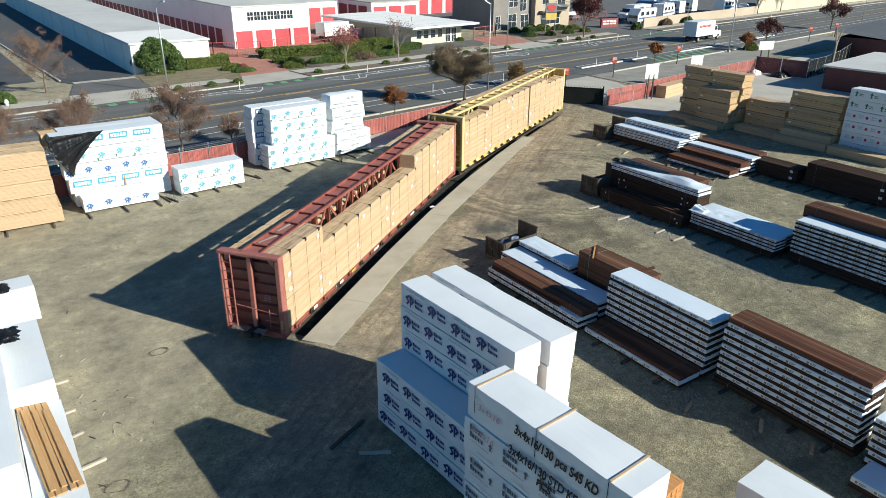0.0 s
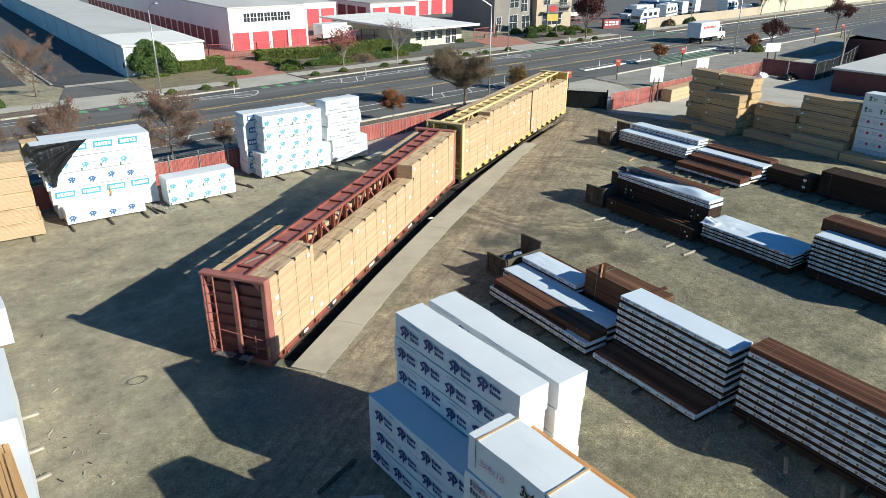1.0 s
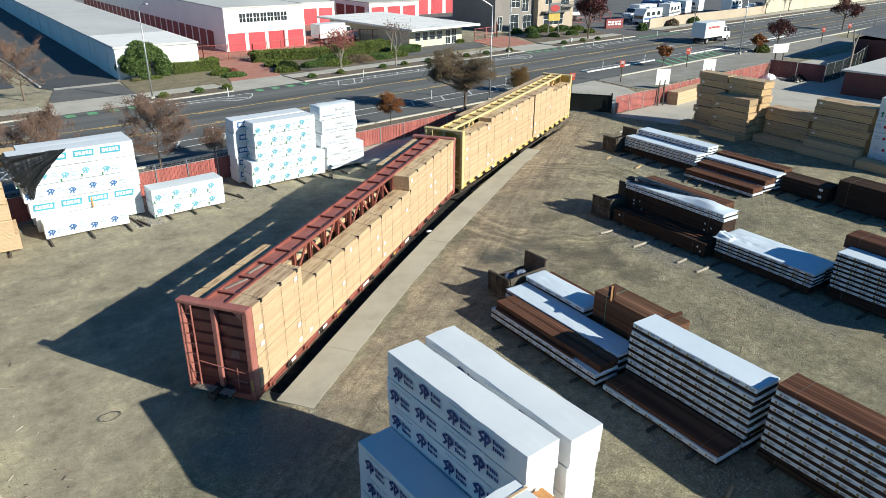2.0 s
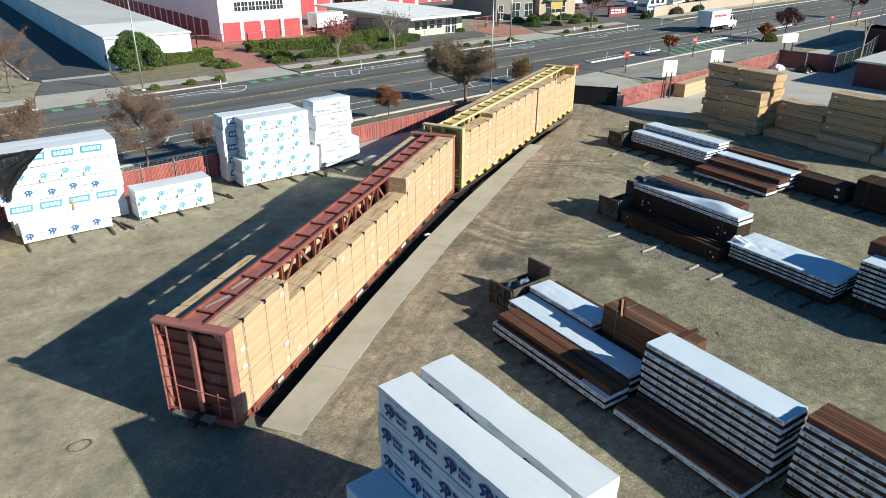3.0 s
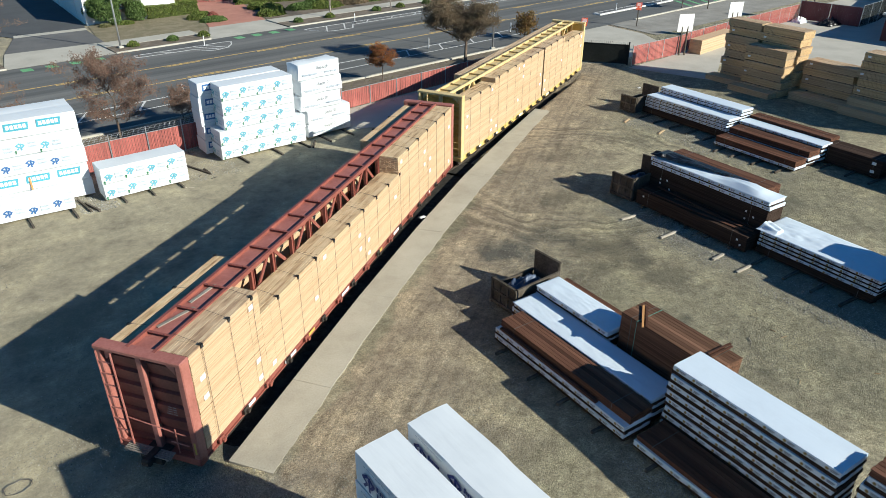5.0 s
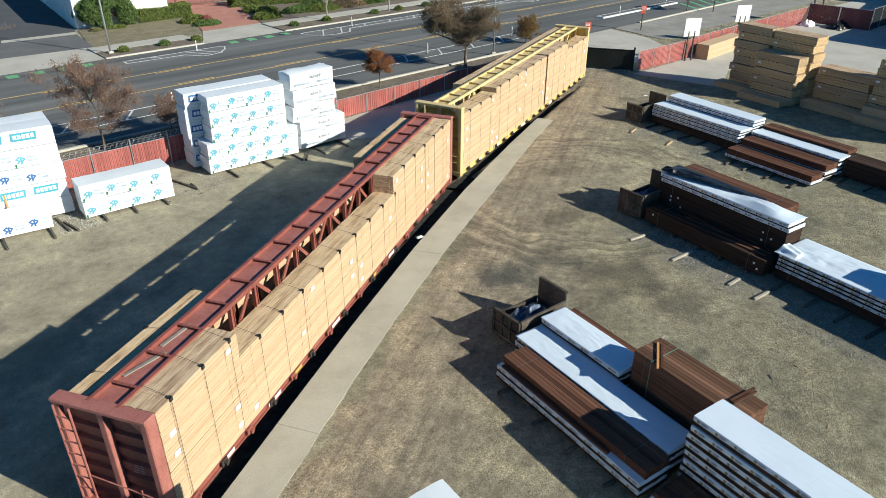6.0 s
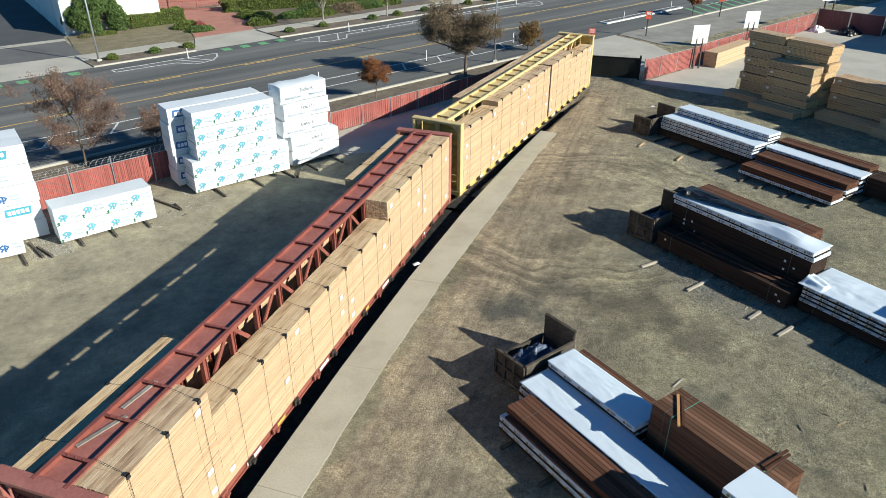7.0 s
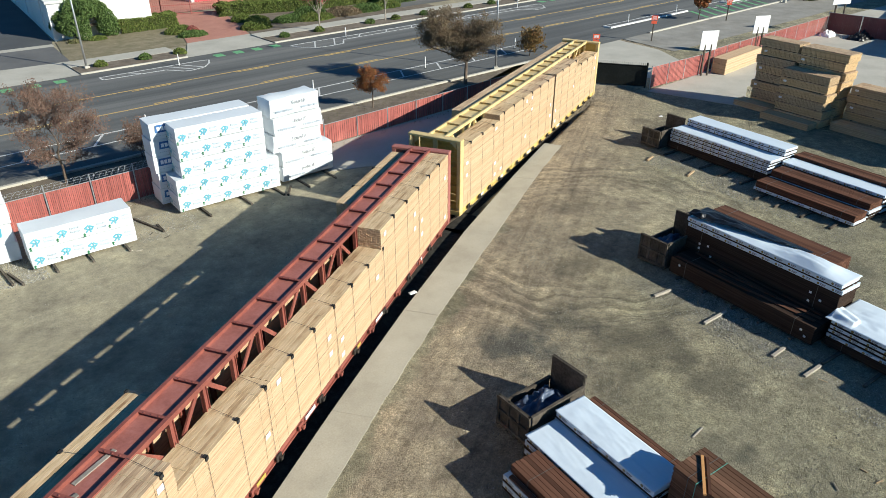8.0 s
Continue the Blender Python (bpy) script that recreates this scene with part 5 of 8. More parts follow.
for k in range(3):
    wrapped_pack(along_y(9.12 + 0.02 * (k % 2), 17.06, k * 0.80 + 0.02, NT), 4.95, 1.06, 0.79, "navy", seed=k + 21, group="wrapped packs in the open yard", faces="fl")


def lettering(text, size, parent, m, ink=INK_BLACK, shear=0.15, heavy=0.010):
    """Hand lettering as a thin mesh on a pack."""
    c = bpy.data.curves.new("marker_writing", "FONT")
    c.body, c.size, c.shear, c.offset, c.extrude = text, size, shear, heavy, 0.001
    src = bpy.data.objects.new("marker_writing", c)
    me = bpy.data.meshes.new_from_object(src)
    bpy.data.objects.remove(src)
    me.materials.clear()
    me.materials.append(ink)
    return put("marker_writing", me, parent, m, "hand-drawn marker writing")


for k in range(5):
    ob = wrapped_pack(along_y(8.57 - (0.05 if k < 4 else 0), 11.36 + (0.04 if k == 3 else 0), 0.02 + k * 0.998, NT), 4.95, 1.22, 0.99, "coast" if k < 4 else "plain", seed=k + 31, group="wrapped packs in the open yard", label="white wrapped lumber pack with marker writing and wooden battens", crumple=1.6)
    if k == 4:
        for s in (0.30, 2.35, 4.35):
            part("batten", MB().cbox(s, s + 0.065, -0.01, 1.23, 0.99, 1.012, 0.006), LUMBER, ob, "thin pale wooden batten")
            part("band", MB().box(s + 0.005, s + 0.02, -0.034, -0.028, 0.25, 0.99), INK_BLACK, ob, "black strapping band")
        lettering("3x4x16/130 pcs S4S KD", 0.36, ob, pose(1.68, -0.036, 0.52, 90, 2, 0) @ Matrix.Diagonal((0.70, 1, 1, 1)))
        lettering("3x4x16", 0.26, ob, pose(0.42, -0.036, 0.42, 90, 0, 0), INK_PINK, heavy=0.002)
    if k == 3:
        lettering("3x4x16/130 STD KD", 0.36, ob, pose(1.62, -0.036, 0.92, 90, 1, 0) @ Matrix.Diagonal((0.70, 1, 1, 1)))
        lettering("PCS", 0.26, ob, pose(2.55, -0.036, 0.62, 90, 0, 0))
        lettering("3x4x16", 0.26, ob, pose(0.34, -0.036, 0.72, 90, 0, 0), INK_PINK, heavy=0.002)
for k in range(3):
    lumber_bundle(pose(11.33, 6.93, 0.0 + k * 1.28, 0, 0, 94), 4.95, 1.18, 1.26, LUMBER_RED, "stack of red-brown timber beside white packs", "timber stacks", seed=k, bands=(0.5, 4.4), band_mat=STRAP_GREEN)
for k in range(2):
    wrapped_pack(along_y(12.75, 6.5, 0.02 + k * 1.72, NT), 5.0, 1.25, 1.7, "plain", seed=41 + k, group="wrapped packs in the open yard", label="plain white wrapped lumber pack")

# ---- packs and boards at the south-west edge ----
for k in range(2):
    wrapped_pack(pose(-5.3, 30.45, 0.12 + k * 0.78, 0, 0, 2.5), 5.95, 1.25, 0.77, "plain", seed=51 + k, group="packs at the west edge", label="plain white wrapped pack on timber bearers")
for k in range(3):
    wrapped_pack(pose(0.36, 26.5 - 0.0 * k, 0.05 + k * 0.71, 0, 0, -90 + 0.0) @ pose(0, -1.25, 0), 4.6, 1.25, 0.70, "plain", seed=54 + k, group="packs at the west edge", label="plain white wrapped lumber pack")
for k in range(2):
    wrapped_pack(pose(0.40, 21.8, 0.05 + k * 0.72, 0, 0, -90) @ pose(0, -1.25, 0), 5.4, 1.25, 0.71, "plain", seed=58 + k, group="packs at the west edge", label="plain white wrapped pack with slack sheeting")
wrapped_pack(pose(-0.87, 26.9, 0.05, 0, 0, -90) @ pose(0, -1.3, 0), 9.6, 1.3, 2.7, "plain", seed=60, group="packs at the west edge", label="tall plain white wrapped pack")
ced = thing("cedar_boards", pose(-0.85, 21.9, 1.50, 0, 0, -86), "loose orange cedar boards lying on a white pack", "lumber")
for k, (y, tw) in enumerate(((0.02, 0.0), (0.18, 0.2), (0.35, -0.3), (0.51, 0.4), (0.68, 0.6))):
    part("board", MB().cbox(0.05 * k, 4.8, y, y + 0.15, 0.0, 0.05, 0.006, pose(0, 0, 0.0, 0, 0, tw)), LUMBER_CEDAR, ced)
for k in range(3):
    part("board", MB().cbox(0.3 + 0.2 * k, 4.6, 0.10 + k * 0.27, 0.24 + k * 0.27, 0.05, 0.10, 0.006), LUMBER_CEDAR, ced)


def heap(name, m, rx, ry, rz, material, label, category, seed, n=30):
    """A crumpled sheet bunched into a heap."""
    b = bmesh.new()
    bmesh.ops.create_grid(b, x_segments=n, y_segments=n, size=1.0)
    for v in b.verts:
        r = min(1.0, max(abs(v.co.x), abs(v.co.y)))
        f = 1 - r ** 2
        k = noise.noise(v.co * 2.6 + Vector((seed, 0, 0)))
        k2 = noise.noise(v.co * 7 + Vector((0, seed, 0)))
        v.co = Vector((v.co.x * rx * (1 + 0.2 * k), v.co.y * ry * (1 + 0.2 * k2), max(0.0, rz * f * (0.65 + 0.6 * k) + (0.12 * k2 + 0.08 * abs(noise.noise(v.co * 11 + Vector((seed, 2, 0))))) * min(1, f * 2) * min(1, rz * 3) + 0.01)))
    me = bpy.data.meshes.new(name)
    b.to_mesh(me)
    b.free()
    me.materials.append(material)
    me.polygons.foreach_set("use_smooth", [True] * len(me.polygons))
    return tagged(put(name, me, None, m), label, category)


heap("tarp", pose(-0.75, 31.0, 1.67), 0.5, 0.45, 0.25, TARP_BLACK, "crumpled black tarpaulin on a white pack", "tarpaulin", 1)
heap("tarp", pose(-1.0, 24.5, 2.75), 0.75, 0.55, 0.2, TARP_BLACK, "crumpled black tarpaulin on a white pack", "tarpaulin", 4)
heap("tarp", pose(-1.5, 25.9, 2.73), 0.6, 0.6, 0.2, TARP_BLACK, "crumpled black tarpaulin between packs", "tarpaulin", 6)

dunnage(-0.3, 31.05, 1.5, 88)
dunnage(-3.5, 30.95, 1.5, 88)
# ---- first decking row ----
bearers_under(18.8, 21.1, 17.5, 23.6, 4, 0.42)
z = deck_stack(18.80, 19.95, 17.45, 23.5, 0.12, 2, 0.10, 0.16, 3)
decking_pack(19.0, 19.95, 17.5, 23.45, z, 0.28, 0, 1, DECK_BROWN)
solid("loose_board", MB().cbox(0, 0.14, 0, 4.6, 0, 0.075, 0.006), DECK_BROWN, "brown decking board lying along the stack's edge", "decking", "loose boards", m=at(18.83, 18.7, z, 0))
z = deck_stack(20.0, 21.1, 17.55, 24.05, 0.12, 2, 0.14, 0.16, 5)
decking_pack(20.02, 21.1, 17.6, 24.0, z, 0.10, 0.12, 2)
z = deck_stack(21.15, 22.2, 20.5, 24.1, 0.12, 2, 0.26, 0.16, 8)
decking_pack(21.15, 22.2, 20.5, 24.1, z, 0.08, 0.2, 2)
decking_pack(22.25, 22.62, 20.6, 24.0, 0.12, 1.0, 0, 1, DECK_BROWN)
decking_pack(21.55, 22.72, 16.7, 20.4, 0.12, 1.86, 0, 2, DECK_SUNNED, "tall bare stack of brown decking bound with green strapping")
bearers_under(21.55, 22.72, 16.7, 20.4, 3, 0.4)
for y in (17.1, 19.6):
    b = MB()
    b.box(21.53, 22.74, y + 0.12, y + 0.14, 1.985, 1.989).box(21.528, 21.532, y + 0.12, y + 0.14, 0.2, 1.99)
    solid("strapping_band", b, STRAP_GREEN, "green plastic strapping round a decking stack", "strapping", "strapping bands")
for xa, ya, xb, yb in ((21.42, 19.40, 22.40, 20.23), (21.52, 19.33, 22.45, 20.12), (21.98, 17.36, 22.98, 17.31), (21.95, 17.24, 22.9, 17.2)):
    solid("wooden_batten", MB().bar((xa, ya, 2.008), (xb, yb, 2.008), 0.07, 0.045), DECK_BROWN if ya < 19.35 else LUMBER_RED, "wooden batten lying across a decking stack", "timber", "battens")
bearers_under(18.9, 21.4, 12.5, 17.2, 3, 0.35)
z = deck_stack(18.92, 20.12, 12.45, 17.2, 0.1, 1, 0.08, 0.18, 12)
decking_pack(18.98, 20.12, 12.5, 17.15, z, 0.16, 0, 0, DECK_BROWN)
deck_stack(20.18, 21.36, 12.4, 17.3, 0.12, 8, 0.13, 0.16, 14)
bearers_under(20.3, 21.6, 7.1, 12.1, 4, 0.3)
z = deck_stack(20.45, 21.6, 7.05, 12.05, 0.3, 8, 0.13, 0.155, 24)
decking_pack(20.5, 21.55, 7.1, 12.0, z, 0.2, 0, 1, DECK_BROWN)
decking_pack(20.40, 21.6, 7.0, 12.1, 0.1, 0.19, 0, 2, DECK_DARK)
bearers_under(19.0, 21.6, 1.6, 6.6, 4, 0.8)
deck_stack(19.1, 20.3, 1.6, 6.5, 0.1, 1, 0.2, 0.18, 31)
deck_stack(20.4, 21.6, 1.7, 6.7, 0.1, 6, 0.13, 0.16, 33)

# ---- second decking row ----
bearers_under(31.9, 34.2, 22.5, 28.8, 5, 0.3)
decking_pack(31.72, 32.9, 22.5, 28.7, 0.12, 0.70, 0, 1, DECK_DARK)
lz = 0.84
for k, (x, y, L, a) in enumerate(((32.05, 22.75, 3.6, 3.0), (32.35, 22.7, 4.2, 1.2), (32.62, 22.8, 4.6, -2.4), (32.30, 24.4, 3.9, -5.0), (31.85, 25.2, 3.3, 1.8))):
    solid("loose_board", MB().cbox(0, 0.135, 0, L, 0, 0.028, 0.004), DECK_BROWN, "loose brown decking board", "decking", "loose boards", m=at(x, y, lz + (0.03 if k > 2 else 0.0), a))
decking_pack(32.95, 34.1, 22.55, 29.1, 0.12, 1.55, 0, 2, DECK_DARK)
z = deck_stack(32.95, 34.1, 22.5, 29.1, 1.68, 2, 0.06, 0.16, 41)
decking_pack(34.15, 35.2, 23.5, 29.0, 0.12, 2.0, 0, 0, DECK_BROWN)
bearers_under(32.2, 34.3, 17.2, 22.3, 4, 1.0)
decking_pack(32.25, 33.25, 17.25, 22.3, 0.1, 0.27, 0, 2, DECK_DARK)
deck_stack(32.25, 33.25, 17.2, 22.35, 0.38, 4, 0.075, 0.11, 44)
decking_pack(33.28, 34.3, 17.3, 22.35, 0.1, 0.27, 0, 1, DECK_DARK)
deck_stack(33.28, 34.3, 17.25, 22.4, 0.38, 4, 0.075, 0.11, 48)
bearers_under(32.9, 35.4, 11.6, 16.9, 4, 1.0)
decking_pack(32.9, 34.05, 11.55, 16.75, 0.1, 0.35, 0, 2, DECK_DARK)
deck_stack(32.9, 34.05, 11.5, 16.8, 0.46, 8, 0.11, 0.115, 52)
deck_stack(34.1, 35.3, 11.6, 17.1, 0.1, 7, 0.13, 0.155, 58)
decking_pack(34.1, 35.25, 11.8, 17.1, 2.1, 0.6, 0, 1, DECK_BROWN)
bearers_under(32.9, 35.3, 5.6, 11.0, 4, 0.6)
deck_stack(32.9, 34.05, 5.6, 11.0, 0.1, 5, 0.12, 0.15, 61)
deck_stack(34.1, 35.3, 5.6, 11.0, 0.1, 6, 0.12, 0.15, 66)

# ---- third decking row ----
bearers_under(43.5, 45.9, 32.2, 38.6, 5, 1.2)
decking_pack(43.45, 44.68, 32.0, 38.7, 0.09, 0.36, 0, 1, DECK_DARK)
z = deck_stack(43.55, 44.68, 32.1, 38.6, 0.45, 4, 0.05, 0.155, 71)
decking_pack(44.72, 45.85, 32.0, 38.6, 0.09, 0.36, 0, 2, DECK_DARK)
z = deck_stack(44.72, 45.85, 32.1, 38.5, 0.45, 6, 0.045, 0.155, 76)
bearers_under(42.0, 46.6, 26.7, 31.9, 4, 0.8)
z = deck_stack(42.1, 43.2, 26.6, 31.9, 0.1, 1, 0.04, 0.15, 81)
decking_pack(42.1, 43.15, 26.65, 31.8, z, 0.34, 0, 1, DECK_BROWN)
z = deck_stack(43.25, 44.4, 26.6, 31.9, 0.1, 2, 0.10, 0.15, 84)
decking_pack(43.3, 44.4, 26.65, 31.8, z, 0.34, 0, 2, DECK_BROWN)
z = deck_stack(44.45, 45.5, 26.6, 32.0, 0.1, 4, 0.10, 0.15, 87)
z = deck_stack(45.55, 46.5, 26.7, 32.1, 0.1, 3, 0.10, 0.15, 91)
decking_pack(45.55, 46.5, 26.8, 32.0, z, 0.4, 0, 1, DECK_BROWN)
bearers_under(44.9, 46.8, 17.6, 26.8, 7, 0.9)
decking_pack(44.95, 46.3, 23.5, 26.9, 0.1, 0.95, 0, 1, DECK_DARK, "dark stack of decking boards with white end tags")
decking_pack(45.2, 46.8, 17.6, 23.1, 0.1, 1.55, 0, 2, DECK_DARK, "tall dark stack of decking boards with white tags")
for y, zz in ((23.8, 0.3), (23.8, 0.75), (18.1, 0.5), (18.1, 1.0)):
    solid("paper_tag", MB().box(44.93 if y > 23 else 45.18, 44.938 if y > 23 else 45.188, y, y + 0.22, zz, zz + 0.16), TAG_WHITE, "white paper tag on decking boards", "tag", "paper tags")
deck_stack(45.0, 46.2, 11.6, 17.0, 0.1, 5, 0.12, 0.15, 95)
deck_stack(46.25, 47.4, 11.6, 17.0, 0.1, 6, 0.12, 0.15, 97)


# ---- steel-framed timber bins at the rows' ends ----
def bin_box(m, L, D, H, label, tarp):
    ob = thing("waste_bin", m, label, "bin", "wooden bins")
    for y, top in ((0, H), (D, H * 0.62)):
        part("side_panel", MB().box(0.04, L - 0.04, y - 0.02, y + 0.02, 0.1, top), TIMBER_OLD, ob)
        part("rail", MB().cbox(0, L, y - 0.05, y + 0.05, top - 0.08, top + 0.02, 0.008), TIMBER_OLD, ob)
    for x, top, s in ((0.0, H, -1), (L, H + 0.38, 1)):
        part("end_panel", MB().box(x - 0.02, x + 0.02, 0.03, D - 0.03, 0.1, top), TIMBER_OLD, ob)
        for z in (0.12, top * 0.5, top - 0.1):
            part("rail", MB().cbox(min(x, x + s * 0.09), max(x, x + s * 0.09), 0, D, z, z + 0.1, 0.008), TIMBER_OLD, ob)
        for k in range(4):
            y = 0.05 + k * (D - 0.1) / 3
            part("rib", MB().cbox(min(x, x + s * 0.07), max(x, x + s * 0.07), y - 0.05, y + 0.05, 0.04, top, 0.006), TIMBER_OLD, ob)
    part("floor", MB().box(0, L, 0, D, 0.04, 0.1), TIMBER_OLD, ob)
    if tarp:
        heap("tarp", m @ pose(L * 0.5, D * 0.5, 0.5), L * 0.40, D * 0.40, 0.55, TARP_BLUE, "crumpled dark blue sheeting in a wooden bin", "tarpaulin", 9)
    return ob


bin_box(pose(20.42, 24.3, 0, 0, 0, 4), 2.2, 1.35, 1.16, "weathered open wooden bin with ribbed sides", True)
bin_box(pose(31.75, 28.95, 0, 0, 0, 4), 2.3, 1.35, 1.25, "weathered open wooden bin with ribbed sides", True)
bin_box(pose(42.8, 38.75, 0, 0, 0, 3), 2.2, 1.3, 1.12, "weathered open wooden bin with ribbed sides", False)

# ---- packs along the north fence ----
for k in range(5):
    h = 4.15 / 5
    for d in range(2):
        lumber_bundle(pose(-3.25 + 0.04 * math.sin(k + d), 42.8 + d * 1.25 + 0.02 * math.sin(3 * k), 0.1 + k * h, 0, 0, -1.0 + 0.5 * math.sin(5 * k + d)), 6.2 if k else 6.4, 1.2, h - 0.035, LUMBER, "bundle of pale stored lumber beside the fence", "lumber by the north fence", seed=k + d, rows=12, top=BOARD_TOP)
for x in (-2.0, 0.3, 2.6):
    dunnage(x, 43.6, 3.4, 88)
W1 = pose(3.05, 44.55, 0.1, 0, 0, 1.5)
styles = ("plaque_blue", "plaque", "blue", "sky", "plaque")
for k in range(5):
    wrapped_pack(W1 @ pose((1.05, 0.85, 0.7, 0.5, 0.4)[k], 0.03 * math.cos(k * 1.9), k * 0.87), (5.57, 5.72, 5.93, 6.1, 6.2)[k], 1.3, 0.845, styles[k], seed=70 + k, group="wrapped packs by the north fence")
wrapped_pack(pose(4.3, 43.35, 0.1, 0, 0, 1.0), 4.25, 1.12, 0.8, "blue", seed=76, group="wrapped packs by the north fence")
wrapped_pack(W1 @ pose(1.0, 1.36, 0.0), 5.6, 1.25, 4.3, "plain", seed=77, group="wrapped packs by the north fence", label="tall plain white wrapped stack behind printed packs")
for x in (4.4, 6.4, 8.3):
    dunnage(x, 43.9, 3.2, 94)
lumber_bundle(W1 @ pose(0.1, 1.38, 3.50), 0.86, 1.15, 0.75, LUMBER_TAN, "end of a lumber bundle showing past its torn wrap", "lumber by the north fence", seed=2, rows=12)
# the black sheet slung over the west corner of the tall stack
ts = bmesh.new()
bmesh.ops.create_grid(ts, x_segments=46, y_segments=40, size=0.5)
for v in ts.verts:
    u, w = v.co.x + 0.5, 0.5 - v.co.y
    x0, x1 = 0.16 + 0.85 * w ** 2, 3.2 - 1.75 * w ** 0.85
    x = x0 + u * (x1 - x0) + 0.06 * noise.noise((w * 9, u, 4.0))
    ang = math.atan2(0.3 + w * 2.2, 3.6 - x) + 0.10 * noise.noise((x * 1.3, w * 2.0, 2.0))
    k = 0.10 * abs(math.sin(ang * 11)) ** 3 + 0.05 * abs(math.sin(ang * 23 + 3 * w)) ** 2 + 0.04 * abs(noise.noise((x * 5, w * 6, 7.0)))
    v.co = (x, -0.10 - 0.04 * w - k, 4.42 - w * (2.05 + 0.25 * math.sin(u * 5.0)) - 0.22 * math.sin(u * 3.1) * w)
ts.normal_update()
me = bpy.data.meshes.new("tarp")
ts.to_mesh(me)
ts.free()
me.materials.append(TARP_BLACK)
me.polygons.foreach_set("use_smooth", [True] * len(me.polygons))
tarp = put("tarp", me, None, W1)
tagged(tarp, "torn black tarpaulin hanging over the corner of a white stack", "tarpaulin")
sol = tarp.modifiers.new("thickness", "SOLIDIFY")
sol.thickness = 0.006
solid("wooden_batten", MB().cbox(0, 0.08, 0, 0.05, 0, 0.62, 0.006), LUMBER_RED, "orange batten leaning on a white pack", "timber", "battens", m=W1 @ pose(3.9, -0.12, 0.9, -6, 0, 4))
for k in range(2):
    wrapped_pack(pose(9.9, 43.5, 0.1 + k * 0.82, 0, 0, 4.5), 4.25, 1.3, 0.795, "sky", seed=80 + k, group="wrapped packs by the north fence")
for x in (10.6, 12.0, 13.5):
    dunnage(x, 44.0 + (x - 10) * 0.08, 2.4, 96)
W3 = pose(16.5, 45.55, 0.12, 0, 0, 4.3)
for k in range(2):
    wrapped_pack(W3 @ pose(0.04 * k, 0.02, k * 0.82), 5.35, 1.35, 0.795, "sky", seed=84 + k, group="wrapped packs by the north fence", faces="fl")
for k in range(3):
    wrapped_pack(W3 @ pose(0.42 + 0.03 * math.sin(k), 0.12, 1.64 + k * 0.82), 4.4, 1.25, 0.795, "sky", seed=87 + k, group="wrapped packs by the north fence", faces="fl")
for k in range(5):
    wrapped_pack(W3 @ pose(-0.35 + 0.05 * math.sin(k * 2), 1.45, k * 0.82), 5.1, 1.25, 0.81, "plaque_blue", seed=90 + k, group="wrapped packs by the north fence", faces="fl")
W3B = pose(22.05, 46.2, 0.12, 0, 0, 9.0)
hs = (0.80, 0.84, 0.92, 0.92, 0.98)
zz = 0.0
for k, h in enumerate(hs):
    off = (0.0, 0.05, -0.30, -0.18, -0.25)[k]
    ob = wrapped_pack(W3B @ pose(off, 0.04 * k, zz), 3.3 - (0.25 if k > 1 else 0), 1.3, h - 0.01, "script", seed=95 + k, crumple=4.2, group="wrapped packs by the north fence", label="white wrapped lumber pack with marker scrawls")
    lettering("3x6x10", 0.27, ob, pose(1.2 + 0.08 * math.sin(k * 2), -0.085, h * 0.58, 90, -3 + k, 0), INK_FAINT, shear=0.0, heavy=0.002)
    for x in (0.35, 1.85):
        stamp("fine_words", INK_GREY, ob, pose(x, -0.085, h * 0.28) @ Matrix.Diagonal((1.1, 1, 3.2, 1)))
    zz += h
for x, y in ((17.5, 46.0), (19.6, 46.2), (21.4, 46.4), (22.9, 46.6), (24.6, 46.9)):
    dunnage(x, y, 2.9, 97)
for x, y, a, L in ((14.9, 45.3, 112, 2.2), (15.3, 44.6, 95, 0.9), (22.0, 45.3, 60, 1.1), (9.2, 43.2, 108, 1.4), (8.9, 43.6, 100, 1.8)):
    dunnage(x, y, L, a)

# ---- stored lumber at the east end of the yard ----
def stack_y(x0, x1, y0, y1, z, tiers, h, mats, label, group, seed=0):
    """Bundles lying along y, one upon another."""
    for k in range(tiers):
        a = 0.07 * math.sin(seed + k * 2.1)
        lumber_bundle(pose(x0 + a, y1 + 0.09 * math.cos(seed * 1.7 + k * 2.3), z + k * h, 0, 0, -90), round(y1 - y0, 2), round(x1 - x0, 2), h - 0.045, mats[k % len(mats)], label, group, seed=seed + k, rows=9, tag_side=-1 if (seed + k) % 2 else 0, top=BOARD_TOP_GREY)
        for s in (0.15, 0.5, 0.85):
            if k:
                yy = y0 + s * (y1 - y0)
                solid("spacer_strip", MB().box(x0 - 0.01, x1 + 0.01, yy - 0.03, yy + 0.03, z + k * h - 0.044, z + k * h - 0.001), TIMBER_OLD, "thin wooden spacer strip between lumber bundles", "timber", "spacer strips")
    return z + tiers * h


EL = "bundle of tan stored lumber stacked high"
stack_y(55.7, 56.9, 38.75, 41.6, 0.0, 8, 0.582, (LUMBER_TAN, LUMBER_GREY), EL, "stored lumber", 1)
stack_y(55.7, 57.1, 35.45, 38.65, 0.0, 8, 0.578, (LUMBER_TAN,), EL, "stored lumber", 3)
stack_y(54.45, 55.6, 35.6, 38.9, 0.0, 6, 0.55, (LUMBER_TAN, LUMBER_TAN, LUMBER_GREY), EL, "stored lumber", 5)
lumber_bundle(pose(53.35, 39.1, 0.0, 0, 0, -90), 3.4, 1.05, 0.42, LUMBER_GREY, "low weathered bundle of lumber on the earth", "stored lumber", seed=2)
